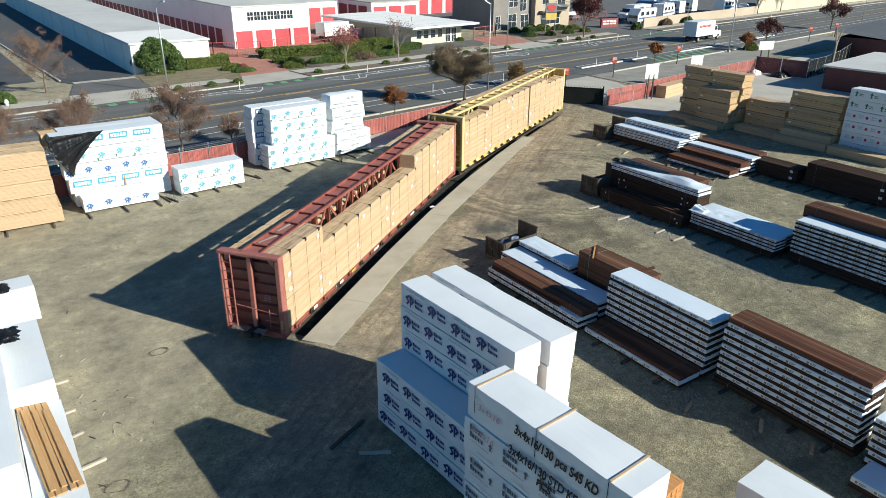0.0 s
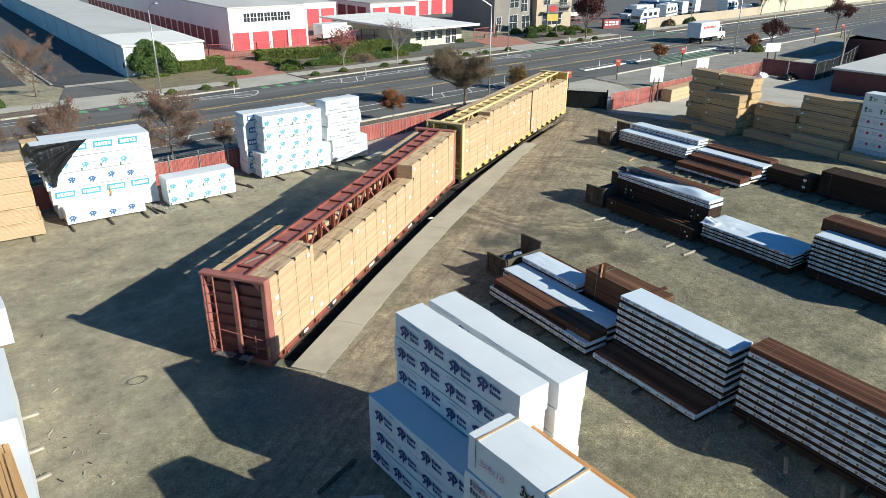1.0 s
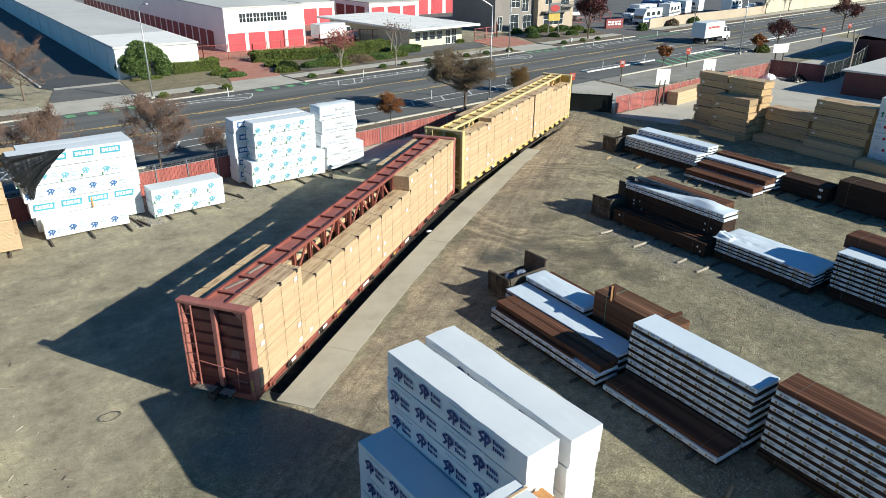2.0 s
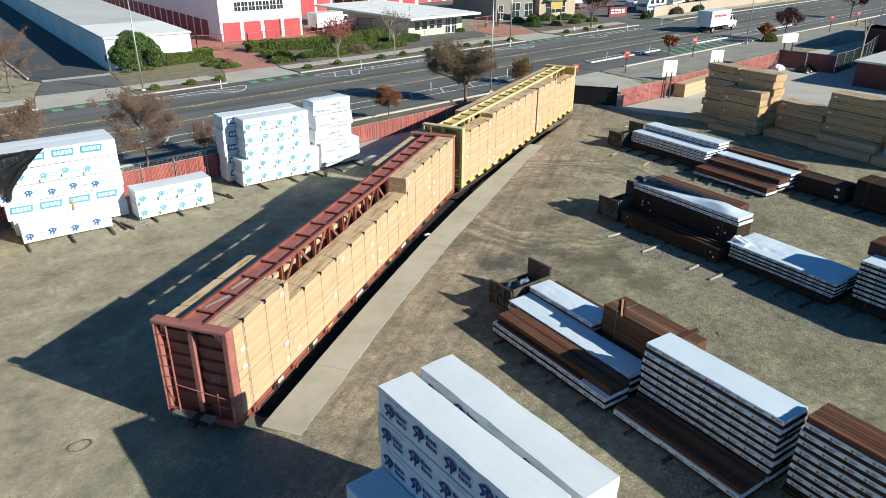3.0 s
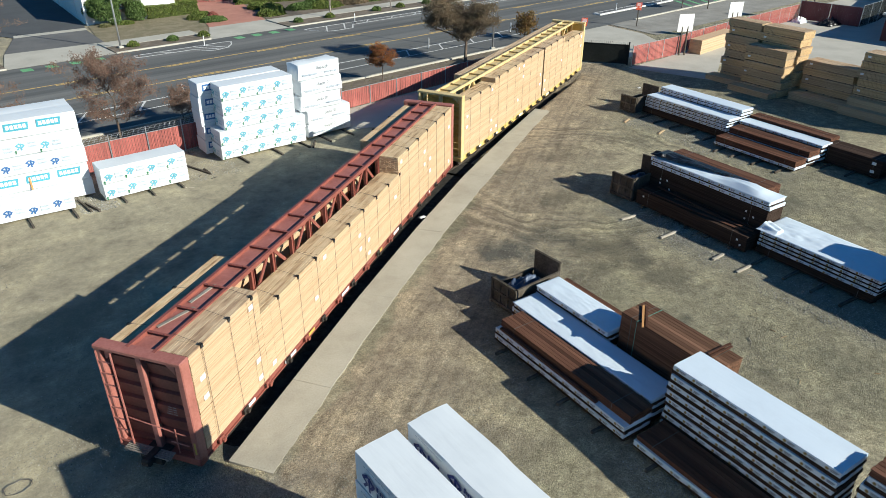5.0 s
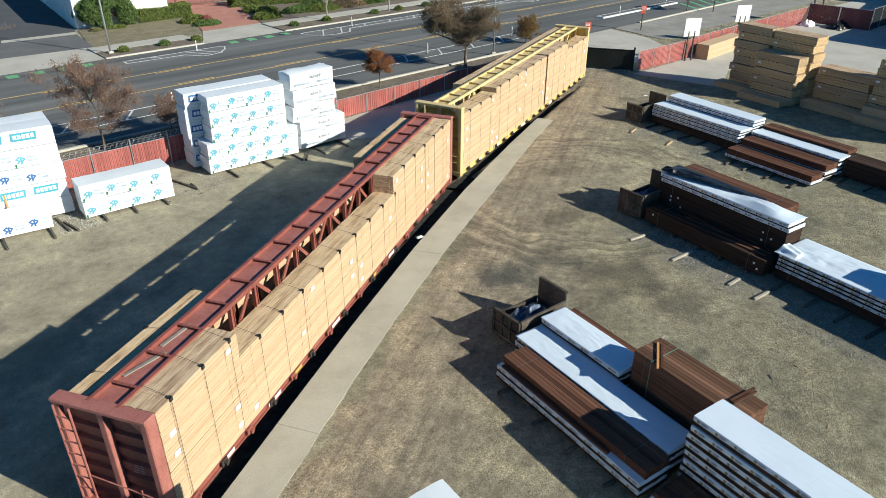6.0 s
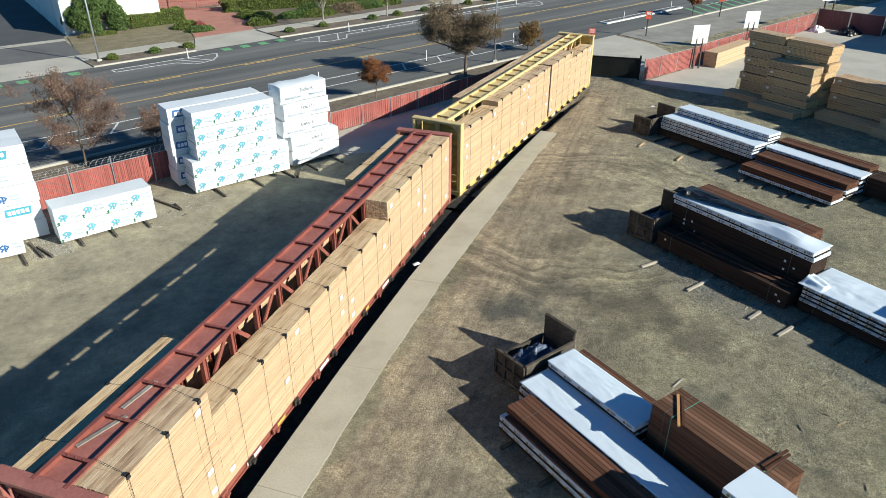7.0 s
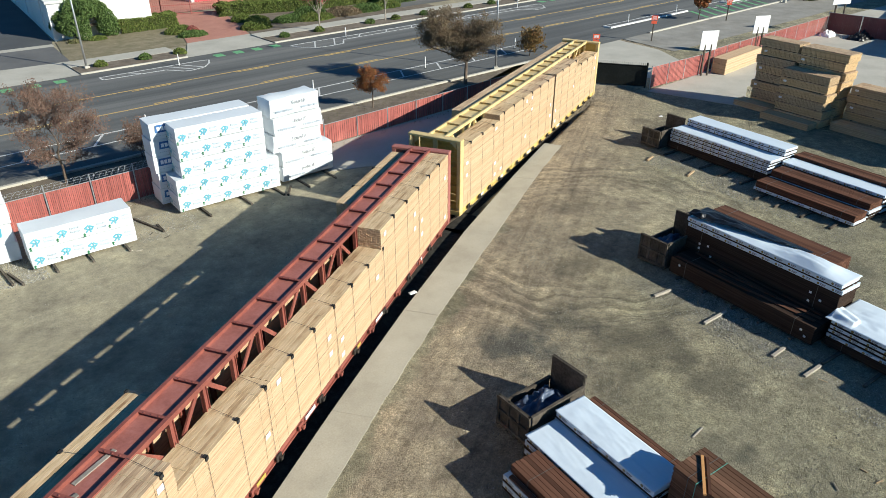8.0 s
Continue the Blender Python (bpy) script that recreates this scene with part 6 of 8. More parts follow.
lumber_bundle(pose(54.5, 42.0, 0.0, 0, 0, -90), 2.9, 1.1, 0.4, LUMBER_GREY, "low weathered bundle of lumber on the earth", "stored lumber", seed=1)
stack_y(56.2, 57.5, 31.4, 35.1, 0.0, 5, 0.545, (LUMBER_GREY, LUMBER_TAN), EL, "stored lumber", 7)
lumber_bundle(pose(54.9, 35.1, 0.0, 0, 0, -90), 3.9, 1.1, 0.5, LUMBER_GREY, "low weathered bundle of lumber on the earth", "stored lumber", seed=2)
stack_y(56.0, 57.4, 26.9, 31.2, 0.0, 7, 0.575, (LUMBER_TAN, LUMBER_GREY, LUMBER_TAN), EL, "stored lumber", 9)
lumber_bundle(pose(54.6, 31.2, 0.0, 0, 0, -90), 4.4, 1.15, 0.55, LUMBER_GREY, "low weathered bundle of lumber on the earth", "stored lumber", seed=0)
lumber_bundle(pose(55.3, 31.1, 0.0, 0, 0, -90), 4.2, 0.6, 1.05, LUMBER_GREY, "weathered bundle of lumber on the earth", "stored lumber", seed=1)
for k in range(6):
    wrapped_pack(along_y(56.0 + 0.04 * math.sin(k * 2), 26.6, k * 0.82), 5.0, 1.3, 0.81, "ring" if k < 4 else "tree", seed=110 + k, group="wrapped packs at the east end", label="white wrapped lumber pack with green and red prints")
lumber_bundle(pose(54.4, 26.6, 0.0, 0, 0, -90), 4.8, 1.2, 0.6, LUMBER_GREY, "low weathered bundle of lumber on the earth", "stored lumber", seed=2)
for k in range(3):
    lumber_bundle(pose(60.75, 47.35, 0.02 + k * 0.42, 0, 0, 10.5), 6.6, 1.15, 0.405, LUMBER, "long bundle of fresh pale timbers by the red fence", "stored lumber", seed=k, rows=4, cols=8)

# ---- fences, gate, signs, poles ----
def fence(name, pts, height, slat, label, coil=False, step=2.4, post_mat=STEEL_GALV, group="", gap=0.012):
    """Posts with slatted panels between them, and a wire along the top."""
    ob = thing(name, at(0, 0), label, "fence", group)
    for (ax, ay), (bx, by) in zip(pts, pts[1:]):
        a, b = Vector((ax, ay)), Vector((bx, by))
        n = max(1, round((b - a).length / step))
        d = (b - a) / n
        turn = math.degrees(math.atan2(d.y, d.x))
        L = round(d.length, 2)

        def panel():
            mb = MB()
            m = max(6, round(L / 0.085))
            for i in range(m):
                x0, x1 = 0.05 + i * (L - 0.1) / m, 0.05 + (i + 1) * (L - 0.1) / m
                o = 0.008 if i % 2 else -0.008
                mb.box(x0, x1 - gap, o - 0.004, o + 0.004, 0.06, height)
            return mb.mesh("slat_panel", slat)
        me = once(("fence", L, height, slat.name), panel)
        for k in range(n):
            p = a + d * k
            put("slat_panel", me, ob, at(p.x, p.y, 0, turn))
            part("post", MB().tube((0, 0, -0.05), (0, 0, height + (0.38 if coil else 0.08)), 0.032, n=7), post_mat, ob, m=at(p.x, p.y))
            part("top_rail", MB().tube((0, 0, height + 0.01), (d.length, 0, height + 0.01), 0.02, n=5), post_mat, ob, m=at(p.x, p.y, 0, turn))
            if coil:
                pts2 = []
                turns, seg = 7, 9
                for i in range(turns * seg + 1):
                    f = i / (turns * seg)
                    q = 2 * math.pi * i / seg
                    pts2.append((f * d.length + 0.12 * math.sin(q), 0.16 * math.cos(q), height + 0.22 + 0.16 * math.sin(q)))
                wire = MB()
                for u, w in zip(pts2, pts2[1:]):
                    wire.tube(u, w, 0.006, n=3)
                for hz in (0.12, 0.24, 0.36):
                    wire.tube((0, 0, height + hz), (d.length, 0, height + hz), 0.005, n=3)
                part("razor_wire", wire, STEEL_GALV, ob, "coiled razor wire", m=at(p.x, p.y, 0, turn))
    part("post", MB().tube((0, 0, -0.05), (0, 0, height + 0.1), 0.035, n=7), post_mat, ob, m=at(*pts[-1]))
    return ob


fence("fence", [(-22.0, 43.4), (9.2, 47.75), (15.3, 48.6), (26.5, 50.4)], 1.55, FENCE_RED, "red slatted chain-link fence along the yard", coil=True)
fence("fence", [(26.5, 50.4), (36.2, 52.05), (48.2, 54.3)], 1.3, FENCE_RED, "red slatted chain-link fence behind the flatcars")
fence("fence", [(52.6, 48.05), (59.0, 48.55), (61.6, 49.25), (72.5, 50.8), (84.0, 52.3)], 1.65, FENCE_RED, "red slatted chain-link fence beside the entrance", coil=False)
fence("fence", [(84.0, 52.3), (85.3, 46.1)], 2.0, FENCE_MAROON, "maroon panelled fence at the end of the pad", step=2.9, gap=0.0)
# this stretch is black only to paint the shaded gap beyond the pad
fence("fence", [(85.3, 46.1), (90.1, 46.7), (97.0, 48.6), (108.0, 52.4)], 2.2, FENCE_BLACK, "slatted fence coloured black for the shade on it", step=3.0, gap=0.0)


def gate(a, b, height):
    ob = thing("gate", at(0, 0), "black steel sliding gate with upright pickets", "gate")
    a, b = Vector(a), Vector(b)
    turn = math.degrees(math.atan2(b.y - a.y, b.x - a.x))
    L = (b - a).length
    m = at(a.x, a.y, 0, turn)
    part("panel", MB().box(0, L, -0.012, 0.012, 0.08, height - 0.12), FENCE_BLACK, ob, m=m)
    for z in (0.1, height - 0.12):
        part("rail", MB().cbox(0, L, -0.035, 0.035, z, z + 0.06, 0.006), FENCE_BLACK, ob, m=m)
    n = round(L / 0.16)
    for k in range(n + 1):
        part("picket", MB().tube((k * L / n, 0.03, 0.08), (k * L / n, 0.03, height + 0.12), 0.012, 0.008, n=4), FENCE_BLACK, ob, m=m)
    for p in (a, b):
        part("post", MB().cbox(-0.07, 0.07, -0.07, 0.07, -0.05, height + 0.15, 0.01), FENCE_BLACK, ob, m=at(p.x, p.y, 0, turn))


gate((48.3, 53.4), (52.5, 48.45), 1.75)


def lamp_post(x, y, height, arm, turn, label, cobra=True, r=0.085):
    ob = thing("street_lamp", at(x, y, 0, turn), label, "street lamp", "street lamps")
    part("base", MB().cbox(-0.2, 0.2, -0.2, 0.2, -0.05, 0.28, 0.03), PALE_CONCRETE, ob)
    part("pole", MB().tube((0, 0, 0.2), (0, 0, height), r, r * 0.6, n=10), STEEL_GALV, ob, smooth=True)
    if arm:
        mb = MB()
        pts = [(0, 0, height - 0.1)] + [(arm * f, 0, height - 0.1 + 0.75 * math.sin(f * math.pi / 2)) for f in (0.2, 0.4, 0.6, 0.8, 1.0)]
        for p, q in zip(pts, pts[1:]):
            mb.tube(p, q, 0.04, n=7)
        part("arm", mb, STEEL_GALV, ob)
        part("lamp_head", MB().cbox(arm - 0.1, arm + 0.55, -0.14, 0.14, height + 0.55, height + 0.72, 0.05), STEEL_GALV, ob)
    return ob


lamp_post(18.0, 78.0, 8.6, 1.6, -80, "galvanised street lamp with a curved arm")
lamp_post(46.3, 59.1, 9.2, 1.8, 160, "galvanised street lamp beside the kerb")
lamp_post(69.6, 84.5, 9.0, 1.8, -80, "galvanised street lamp across the street")
lamp_post(97.4, 65.4, 9.6, 1.8, 100, "galvanised street lamp on the verge")
lamp_post(123.5, 93.4, 9.6, 1.8, -80, "galvanised street lamp across the street")
lamp_post(150.5, 72.5, 9.6, 1.8, 100, "galvanised street lamp on the verge")


def board_sign(x, y, w, h, z, turn, label, gap=0.55):
    ob = thing("yard_sign", at(x, y, 0, turn), label, "sign", "yard signs")
    for s in (-gap / 2, gap / 2):
        part("post", MB().cbox(s - 0.06, s + 0.06, -0.15, -0.03, -0.05, z + h * 0.75, 0.01), TIMBER_OLD, ob, m=pose(0, 0, 0, -3, 0, 0))
    part("panel", MB().cbox(-w / 2, w / 2, -0.02, 0.02, z, z + h, 0.006), VEHICLE_WHITE, ob, "blank white panel")


board_sign(59.3, 48.3, 1.5, 1.5, 2.05, -20, "blank white sign panel on two timber posts")
board_sign(69.1, 50.2, 1.5, 1.5, 1.95, -20, "blank white sign panel on two timber posts")
board_sign(84.9, 51.8, 2.3, 1.05, 2.78, -15, "blank white sign panel on two timber posts", 1.2)


def red_sign(x, y, turn, two=True):
    ob = thing("warning_sign", at(x, y, 0, turn), "small orange-red warning sign on a wooden post", "sign", "warning signs")
    part("post", MB().cbox(-0.05, 0.05, -0.05, 0.05, -0.05, 2.45, 0.008), TIMBER_OLD, ob)
    part("panel", MB().cbox(-0.3, 0.3, -0.085, -0.06, 2.0, 2.42, 0.004), SIGN_RED, ob)
    part("panel", MB().cbox(-0.26, 0.26, -0.085, -0.06, 1.66, 1.95, 0.004), SIGN_RED, ob)
    for k in range(3):
        part("printed_mark", MB().box(-0.2, 0.2, -0.09, -0.086, 2.08 + k * 0.1, 2.13 + k * 0.1), TAG_WHITE, ob)


for x, y in ((65.8, 59.4), (81.0, 62.0), (120.8, 66.2), (130.9, 67.2), (55.0, 56.4)):
    red_sign(x, y, -38)


def delineator(s, n):
    ob = thing("delineator_post", street() @ at(s, n), "slim white plastic lane delineator post", "delineator", "delineator posts")
    part("base", MB().tube((0, 0, 0.0), (0, 0, 0.06), 0.12, 0.09, n=10), RUBBER, ob)
    part("tube", MB().tube((0, 0, 0.05), (0, 0, 0.98), 0.045, n=8), VEHICLE_WHITE, ob)


for s in (-14, -2, 24.4, 41.5, 52.5, 66.5, 86.0, 94.0, 104, 116, 128, 140, 152, 164):
    delineator(s, -3.8)
for s in (-20, -8, 4, 16, 28.5, 39.5, 50.5, 68.5, 78.0, 90, 100):
    delineator(s, -18.2)

hy = thing("fire_hydrant", at(*sp(3.6, 3.0)), "small white fire hydrant by the sidewalk", "hydrant")
part("barrel", MB().tube((0, 0, 0), (0, 0, 0.6), 0.13, n=10).tube((0, 0, 0.6), (0, 0, 0.72), 0.16, 0.05, n=10), VEHICLE_WHITE, hy)
part("nozzle", MB().tube((-0.2, 0, 0.45), (0.2, 0, 0.45), 0.06, n=8), VEHICLE_WHITE, hy)
hy2 = copy_thing(hy, at(*sp(86.5, 1.0)))
util = thing("utility_cabinet", at(*sp(-3.4, 5.4), 0, 8), "pale utility cabinet on a pad beside the lot", "cabinet")
part("body", MB().cbox(-0.45, 0.45, -0.9, 0.9, 0.08, 1.3, 0.04), PALE_CONCRETE, util)
part("pad", MB().cbox(-0.65, 0.65, -1.2, 1.2, -0.02, 0.08, 0.02), CONCRETE, util)


def cone(x, y, z=0.02):
    ob = thing("traffic_cone", at(x, y, z), "orange traffic cone with a white collar", "traffic cone", "traffic cones")
    part("base", MB().cbox(-0.2, 0.2, -0.2, 0.2, 0, 0.04, 0.01), ORANGE, ob)
    part("body", MB().tube((0, 0, 0.04), (0, 0, 0.72), 0.15, 0.03, n=12), ORANGE, ob)
    part("collar", MB().tube((0, 0, 0.38), (0, 0, 0.52), 0.105, 0.082, n=12), TAG_WHITE, ob)


for s, n in ((-4.5, 9.2), (-1.2, 9.0), (1.6, 9.2)):
    cone(*sp(s, n))

# ---- trees and planting ----
def tree(x, y, height, spread, trunk, leaf, bark, label, seed, leaves=2600, size=0.12, low=0.35, flat=0.75, bare=0.0, loose=0.085):
    """A tapered trunk that forks into limbs and twigs, with leaf blades set about the twigs."""
    rnd = random.Random(seed)
    ob = thing("tree", at(x, y), label, "tree")
    wood, tips = MB(), []

    def limb(p, d, length, r, depth):
        steps = 3
        for k in range(steps):
            d2 = (d + Vector((rnd.uniform(-0.22, 0.22), rnd.uniform(-0.22, 0.22), rnd.uniform(-0.05, 0.16)))).normalized()
            q = p + d2 * length / steps
            wood.tube(p, q, r, r * 0.82, n=6 if depth < 2 else 4)
            if depth >= 2:
                tips.append((q, depth))
            p, d, r = q, d2, r * 0.82
        if depth < 4:
            for k in range(3 if depth < 3 else 2):
                a = rnd.uniform(0, 2 * math.pi)
                s = rnd.uniform(0.45, 0.95)
                nd = (d + Vector((math.cos(a) * s, math.sin(a) * s, rnd.uniform(-0.15, 0.25)))).normalized()
                limb(p, nd, length * rnd.uniform(0.58, 0.82), r * 0.72, depth + 1)

    h0 = height * low
    wood.tube((0, 0, -0.1), (0.03, 0.02, h0), trunk, trunk * 0.72, n=9)
    n = 6
    limb(Vector((0.03, 0.02, h0 * 0.95)), Vector((0.06, -0.04, 1.0)).normalized(), (height - h0) * 0.40, trunk * 0.6, 1)
    for k in range(n):
        a = 2 * math.pi * (k + rnd.uniform(-0.3, 0.3)) / n
        s = spread / height * rnd.uniform(0.7, 1.2)
        limb(Vector((0.03, 0.02, h0 * rnd.uniform(0.7, 1.0))), Vector((math.cos(a) * s, math.sin(a) * s, 1.0 * flat)).normalized(), (height - h0) * rnd.uniform(0.30, 0.50), trunk * 0.5, 1)
    zs = max(t.z for t, d in tips)
    k = height / zs
    rad = max(math.hypot(t.x, t.y) for t, d in tips)
    kx = spread / rad
    fit = lambda v: Vector((v[0] * (kx if v[2] > h0 else 1 + (kx - 1) * max(0, v[2]) / h0), v[1] * (kx if v[2] > h0 else 1 + (kx - 1) * max(0, v[2]) / h0), v[2] if v[2] < h0 else h0 + (v[2] - h0) * (height - h0) / (zs - h0)))
    w2 = MB()
    w2.v, w2.f = [tuple(fit(v)) for v in wood.v], wood.f
    part("trunk", w2, bark, ob)
    crown = MB()
    tips = [fit(t) for t, d in tips]
    for i in range(int(leaves * (1 - bare))):
        t = rnd.choice(tips)
        p = t + Vector((rnd.gauss(0, 1), rnd.gauss(0, 1), rnd.gauss(0, 0.8))) * spread * loose
        s = size * rnd.uniform(0.6, 1.3)
        m = Matrix.Translation(p) @ Euler((rnd.uniform(0, 6.3), rnd.uniform(0, 6.3), rnd.uniform(0, 6.3))).to_matrix().to_4x4()
        crown.add([(-s, 0, 0), (0, -s * 0.5, 0.02), (s, 0, 0), (0, s * 0.5, 0.02)], [(0, 1, 2), (0, 2, 3)], m)
    part("crown", crown, leaf, ob)
    return ob


def oval_tree(x, y, height, spread, trunk, leaf, bark, label, seed, leaves, size, low=0.24, loose=0.16, top=0.8):
    """A leader with side limbs that shorten towards the top, fine twigs and ragged leaf clumps."""
    rnd = random.Random(seed)
    ob = thing("tree", at(x, y), label, "tree")
    wood, tips = MB(), []
    p, r = Vector((0, 0, -0.1)), trunk
    n = 9
    for k in range(n):
        q = Vector((0.05 * math.sin(k * 1.7 + seed) * k * 0.5, 0.05 * math.cos(k * 2.1 + seed) * k * 0.5, height * 0.93 * (k + 1) / n))
        wood.tube(p, q, r, r * 0.82, n=7)
        f = (k + 1) / n
        if f > low:
            g = (f - low) / (1 - low)
            reach = spread * (0.55 + 0.6 * math.sin(math.pi * min(1, 0.25 + g * top))) * 0.85
            for i in range(4):
                a = rnd.uniform(0, 2 * math.pi)
                d = Vector((math.cos(a), math.sin(a), 0.35 + 0.5 * g + rnd.uniform(-0.2, 0.2))).normalized()
                L, b, rr = reach * rnd.uniform(0.55, 1.1), q.copy(), r * 0.5
                for s in range(4):
                    d = (d + Vector((rnd.uniform(-0.25, 0.25), rnd.uniform(-0.25, 0.25), rnd.uniform(-0.12, 0.16)))).normalized()
                    e = b + d * L / 4
                    wood.tube(b, e, rr, rr * 0.7, n=4)
                    for w in range(3):
                        td = (d + Vector((rnd.uniform(-1, 1), rnd.uniform(-1, 1), rnd.uniform(-0.3, 0.7)))).normalized()
                        te = e + td * L * rnd.uniform(0.14, 0.34)
                        wood.tube(e, te, max(0.008, rr * 0.4), 0.005, n=3)
                        if rnd.random() < 0.8:
                            tips += [te, e.lerp(te, 0.5)]
                    b, rr = e, rr * 0.7
        p, r = q, r * 0.82
    part("trunk", wood, bark, ob)
    crown = MB()
    tufts = [t for t in tips if noise.noise(t * 0.9 + Vector((seed, 0, 0))) > -0.3] or tips
    for i in range(leaves):
        t = rnd.choice(tufts)
        c = t + Vector((rnd.gauss(0, 1), rnd.gauss(0, 1), rnd.gauss(0, 1))) * loose
        s = size * rnd.uniform(0.6, 1.3)
        m = Matrix.Translation(c) @ Euler((rnd.uniform(0, 6.3), rnd.uniform(0, 6.3), rnd.uniform(0, 6.3))).to_matrix().to_4x4()
        crown.add([(-s, 0, 0), (0, -s * 0.5, 0.02), (s, 0, 0), (0, s * 0.5, 0.02)], [(0, 1, 2), (0, 2, 3)], m)
    part("crown", crown, leaf, ob)
    return ob


def lobed_tree(x, y, fork, trunk, lobes, leaf, bark, label, seed, leaves, size, clump=0.20):
    """A short trunk whose limbs each carry a rounded, ragged lobe of leaf clumps. lobes: (x, y, z, reach across, reach up)."""
    rnd = random.Random(seed)
    ob = thing("tree", at(x, y), label, "tree")
    wood, crown = MB(), MB()
    top = Vector((0.04, -0.03, fork))
    wood.tube((0, 0, -0.1), tuple(top * 0.55), trunk, trunk * 0.85, n=9)
    wood.tube(tuple(top * 0.55), tuple(top), trunk * 0.85, trunk * 0.72, n=9)
    total = sum(l[3] ** 2 * l[4] for l in lobes)
    for lx, ly, lz, rx, rz in lobes:
        c = Vector((lx, ly, lz))
        foot = c - Vector((0, 0, rz * 0.55))
        knee = top.lerp(foot, 0.5) + Vector((0, 0, 0.12))
        wood.tube(tuple(top), tuple(knee), trunk * 0.5, trunk * 0.38, n=6)
        wood.tube(tuple(knee), tuple(foot), trunk * 0.38, trunk * 0.26, n=6)
        spots = []
        for k in range(max(10, int(46 * rx))):
            d = Vector((rnd.gauss(0, 1), rnd.gauss(0, 1), rnd.gauss(0, 1))).normalized()
            r = rnd.random() ** 0.45 * (1.0 + 0.28 * noise.noise(d * 1.7 + Vector((seed, lx, lz))))
            q = c + Vector((d.x * rx * r, d.y * rx * r, d.z * rz * r))
            spots.append(q)
            bend = foot.lerp(q, 0.5) + Vector((rnd.uniform(-0.1, 0.1), rnd.uniform(-0.1, 0.1), rnd.uniform(0, 0.12)))
            wood.tube(tuple(foot), tuple(bend), trunk * 0.11, trunk * 0.07, n=3)
            wood.tube(tuple(bend), tuple(q), trunk * 0.07, 0.006, n=3)
        for i in range(int(leaves * rx * rx * rz / total)):
            q = rnd.choice(spots)
            p = q + Vector((rnd.gauss(0, 1), rnd.gauss(0, 1), rnd.gauss(0, 0.8))) * clump
            s = size * rnd.uniform(0.6, 1.3)
            m = Matrix.Translation(p) @ Euler((rnd.uniform(0, 6.3), rnd.uniform(0, 6.3), rnd.uniform(0, 6.3))).to_matrix().to_4x4()
            crown.add([(-s, 0, 0), (0, -s * 0.5, 0.02), (s, 0, 0), (0, s * 0.5, 0.02)], [(0, 1, 2), (0, 2, 3)], m)
    part("trunk", wood, bark, ob)
    part("crown", crown, leaf, ob)
    return ob


lobed_tree(41.6, 56.9, 1.7, 0.15, ((-1.3, 1.3, 4.15, 1.7, 1.5), (1.0, -1.0, 3.75, 1.25, 1.5), (-0.1, 0.1, 3.5, 1.1, 1.0), (-0.2, 0.2, 2.6, 1.0, 0.75), (-2.1, 1.9, 3.1, 0.75, 0.6), (0.9, 0.6, 3.2, 0.9, 0.9)), LEAF_OLIVE, BARK, "broad street tree with a grey-olive autumn crown", 3, 40000, 0.058, 0.22)
lobed_tree(32.6, 55.5, 1.15, 0.05, ((-0.1, 0.1, 2.05, 0.8, 0.95), (0.45, -0.35, 1.8, 0.6, 0.5), (-0.5, 0.5, 1.7, 0.5, 0.45)), LEAF_ORANGE, BARK, "young street tree with orange autumn leaves", 5, 8000, 0.045, 0.13)
oval_tree(12.6, 52.9, 4.1, 2.8, 0.11, LEAF_RUST, BARK, "half-bare street tree with rust-brown leaves", 7, 15000, 0.050, 0.24, 0.14, 0.6)
oval_tree(16.8, 54.2, 1.7, 1.1, 0.05, LEAF_RUST, BARK, "low half-bare street tree with rust leaves", 8, 3600, 0.05, 0.12, 0.12, 0.5)
oval_tree(5.7, 52.1, 4.5, 2.9, 0.11, LEAF_RUST, BARK, "half-bare street tree with rust-brown leaves", 11, 13000, 0.050, loose=0.14)
oval_tree(1.0, 51.6, 4.3, 2.8, 0.11, LEAF_RUST, BARK, "half-bare street tree with rust-brown leaves", 12, 13000, 0.050, loose=0.14)
oval_tree(51.8, 61.2, 1.9, 1.4, 0.06, LEAF_OCHRE, BARK, "low street tree with ochre and green leaves", 13, 3200, 0.085, 0.2, 0.12, 0.6)
oval_tree(7.2, 84.3, 4.8, 3.8, 0.13, LEAF_RUST, BARK, "half-bare tree with sparse rust leaves by the lot", 15, 9000, 0.06)
tree(1.2, 82.6, 3.6, 1.8, 0.08, LEAF_OLIVE, BARK, "small half-bare tree beside the lot", 16, 1200, 0.11, 0.3)
tree(40.8, 81.4, 5.4, 2.7, 0.09, LEAF_CRIMSON, BARK_PALE, "street tree with sparse crimson leaves", 17, 1300, 0.11, 0.36)
tree(49.2, 82.5, 6.0, 2.8, 0.09, LEAF_RUST, BARK_PALE, "nearly bare pale street tree", 19, 260, 0.09, 0.36)
tree(53.2, 90.5, 5.6, 2.0, 0.09, LEAF_RUST, BARK_PALE, "nearly bare pale garden tree", 20, 200, 0.09, 0.36)
tree(90.6, 89.4, 7.4, 3.1, 0.15, LEAF_WINE, BARK, "street tree with a dark crimson crown", 21, 5200, 0.16, 0.3)
tree(78.8, 64.0, 2.7, 1.25, 0.07, LEAF_ORANGE, BARK, "small tree with orange leaves on the verge", 23, 1800, 0.12, 0.35)
tree(100.7, 64.8, 2.6, 1.4, 0.07, LEAF_ORANGE, BARK, "small tree with orange leaves on the verge", 25, 2000, 0.14, 0.3)
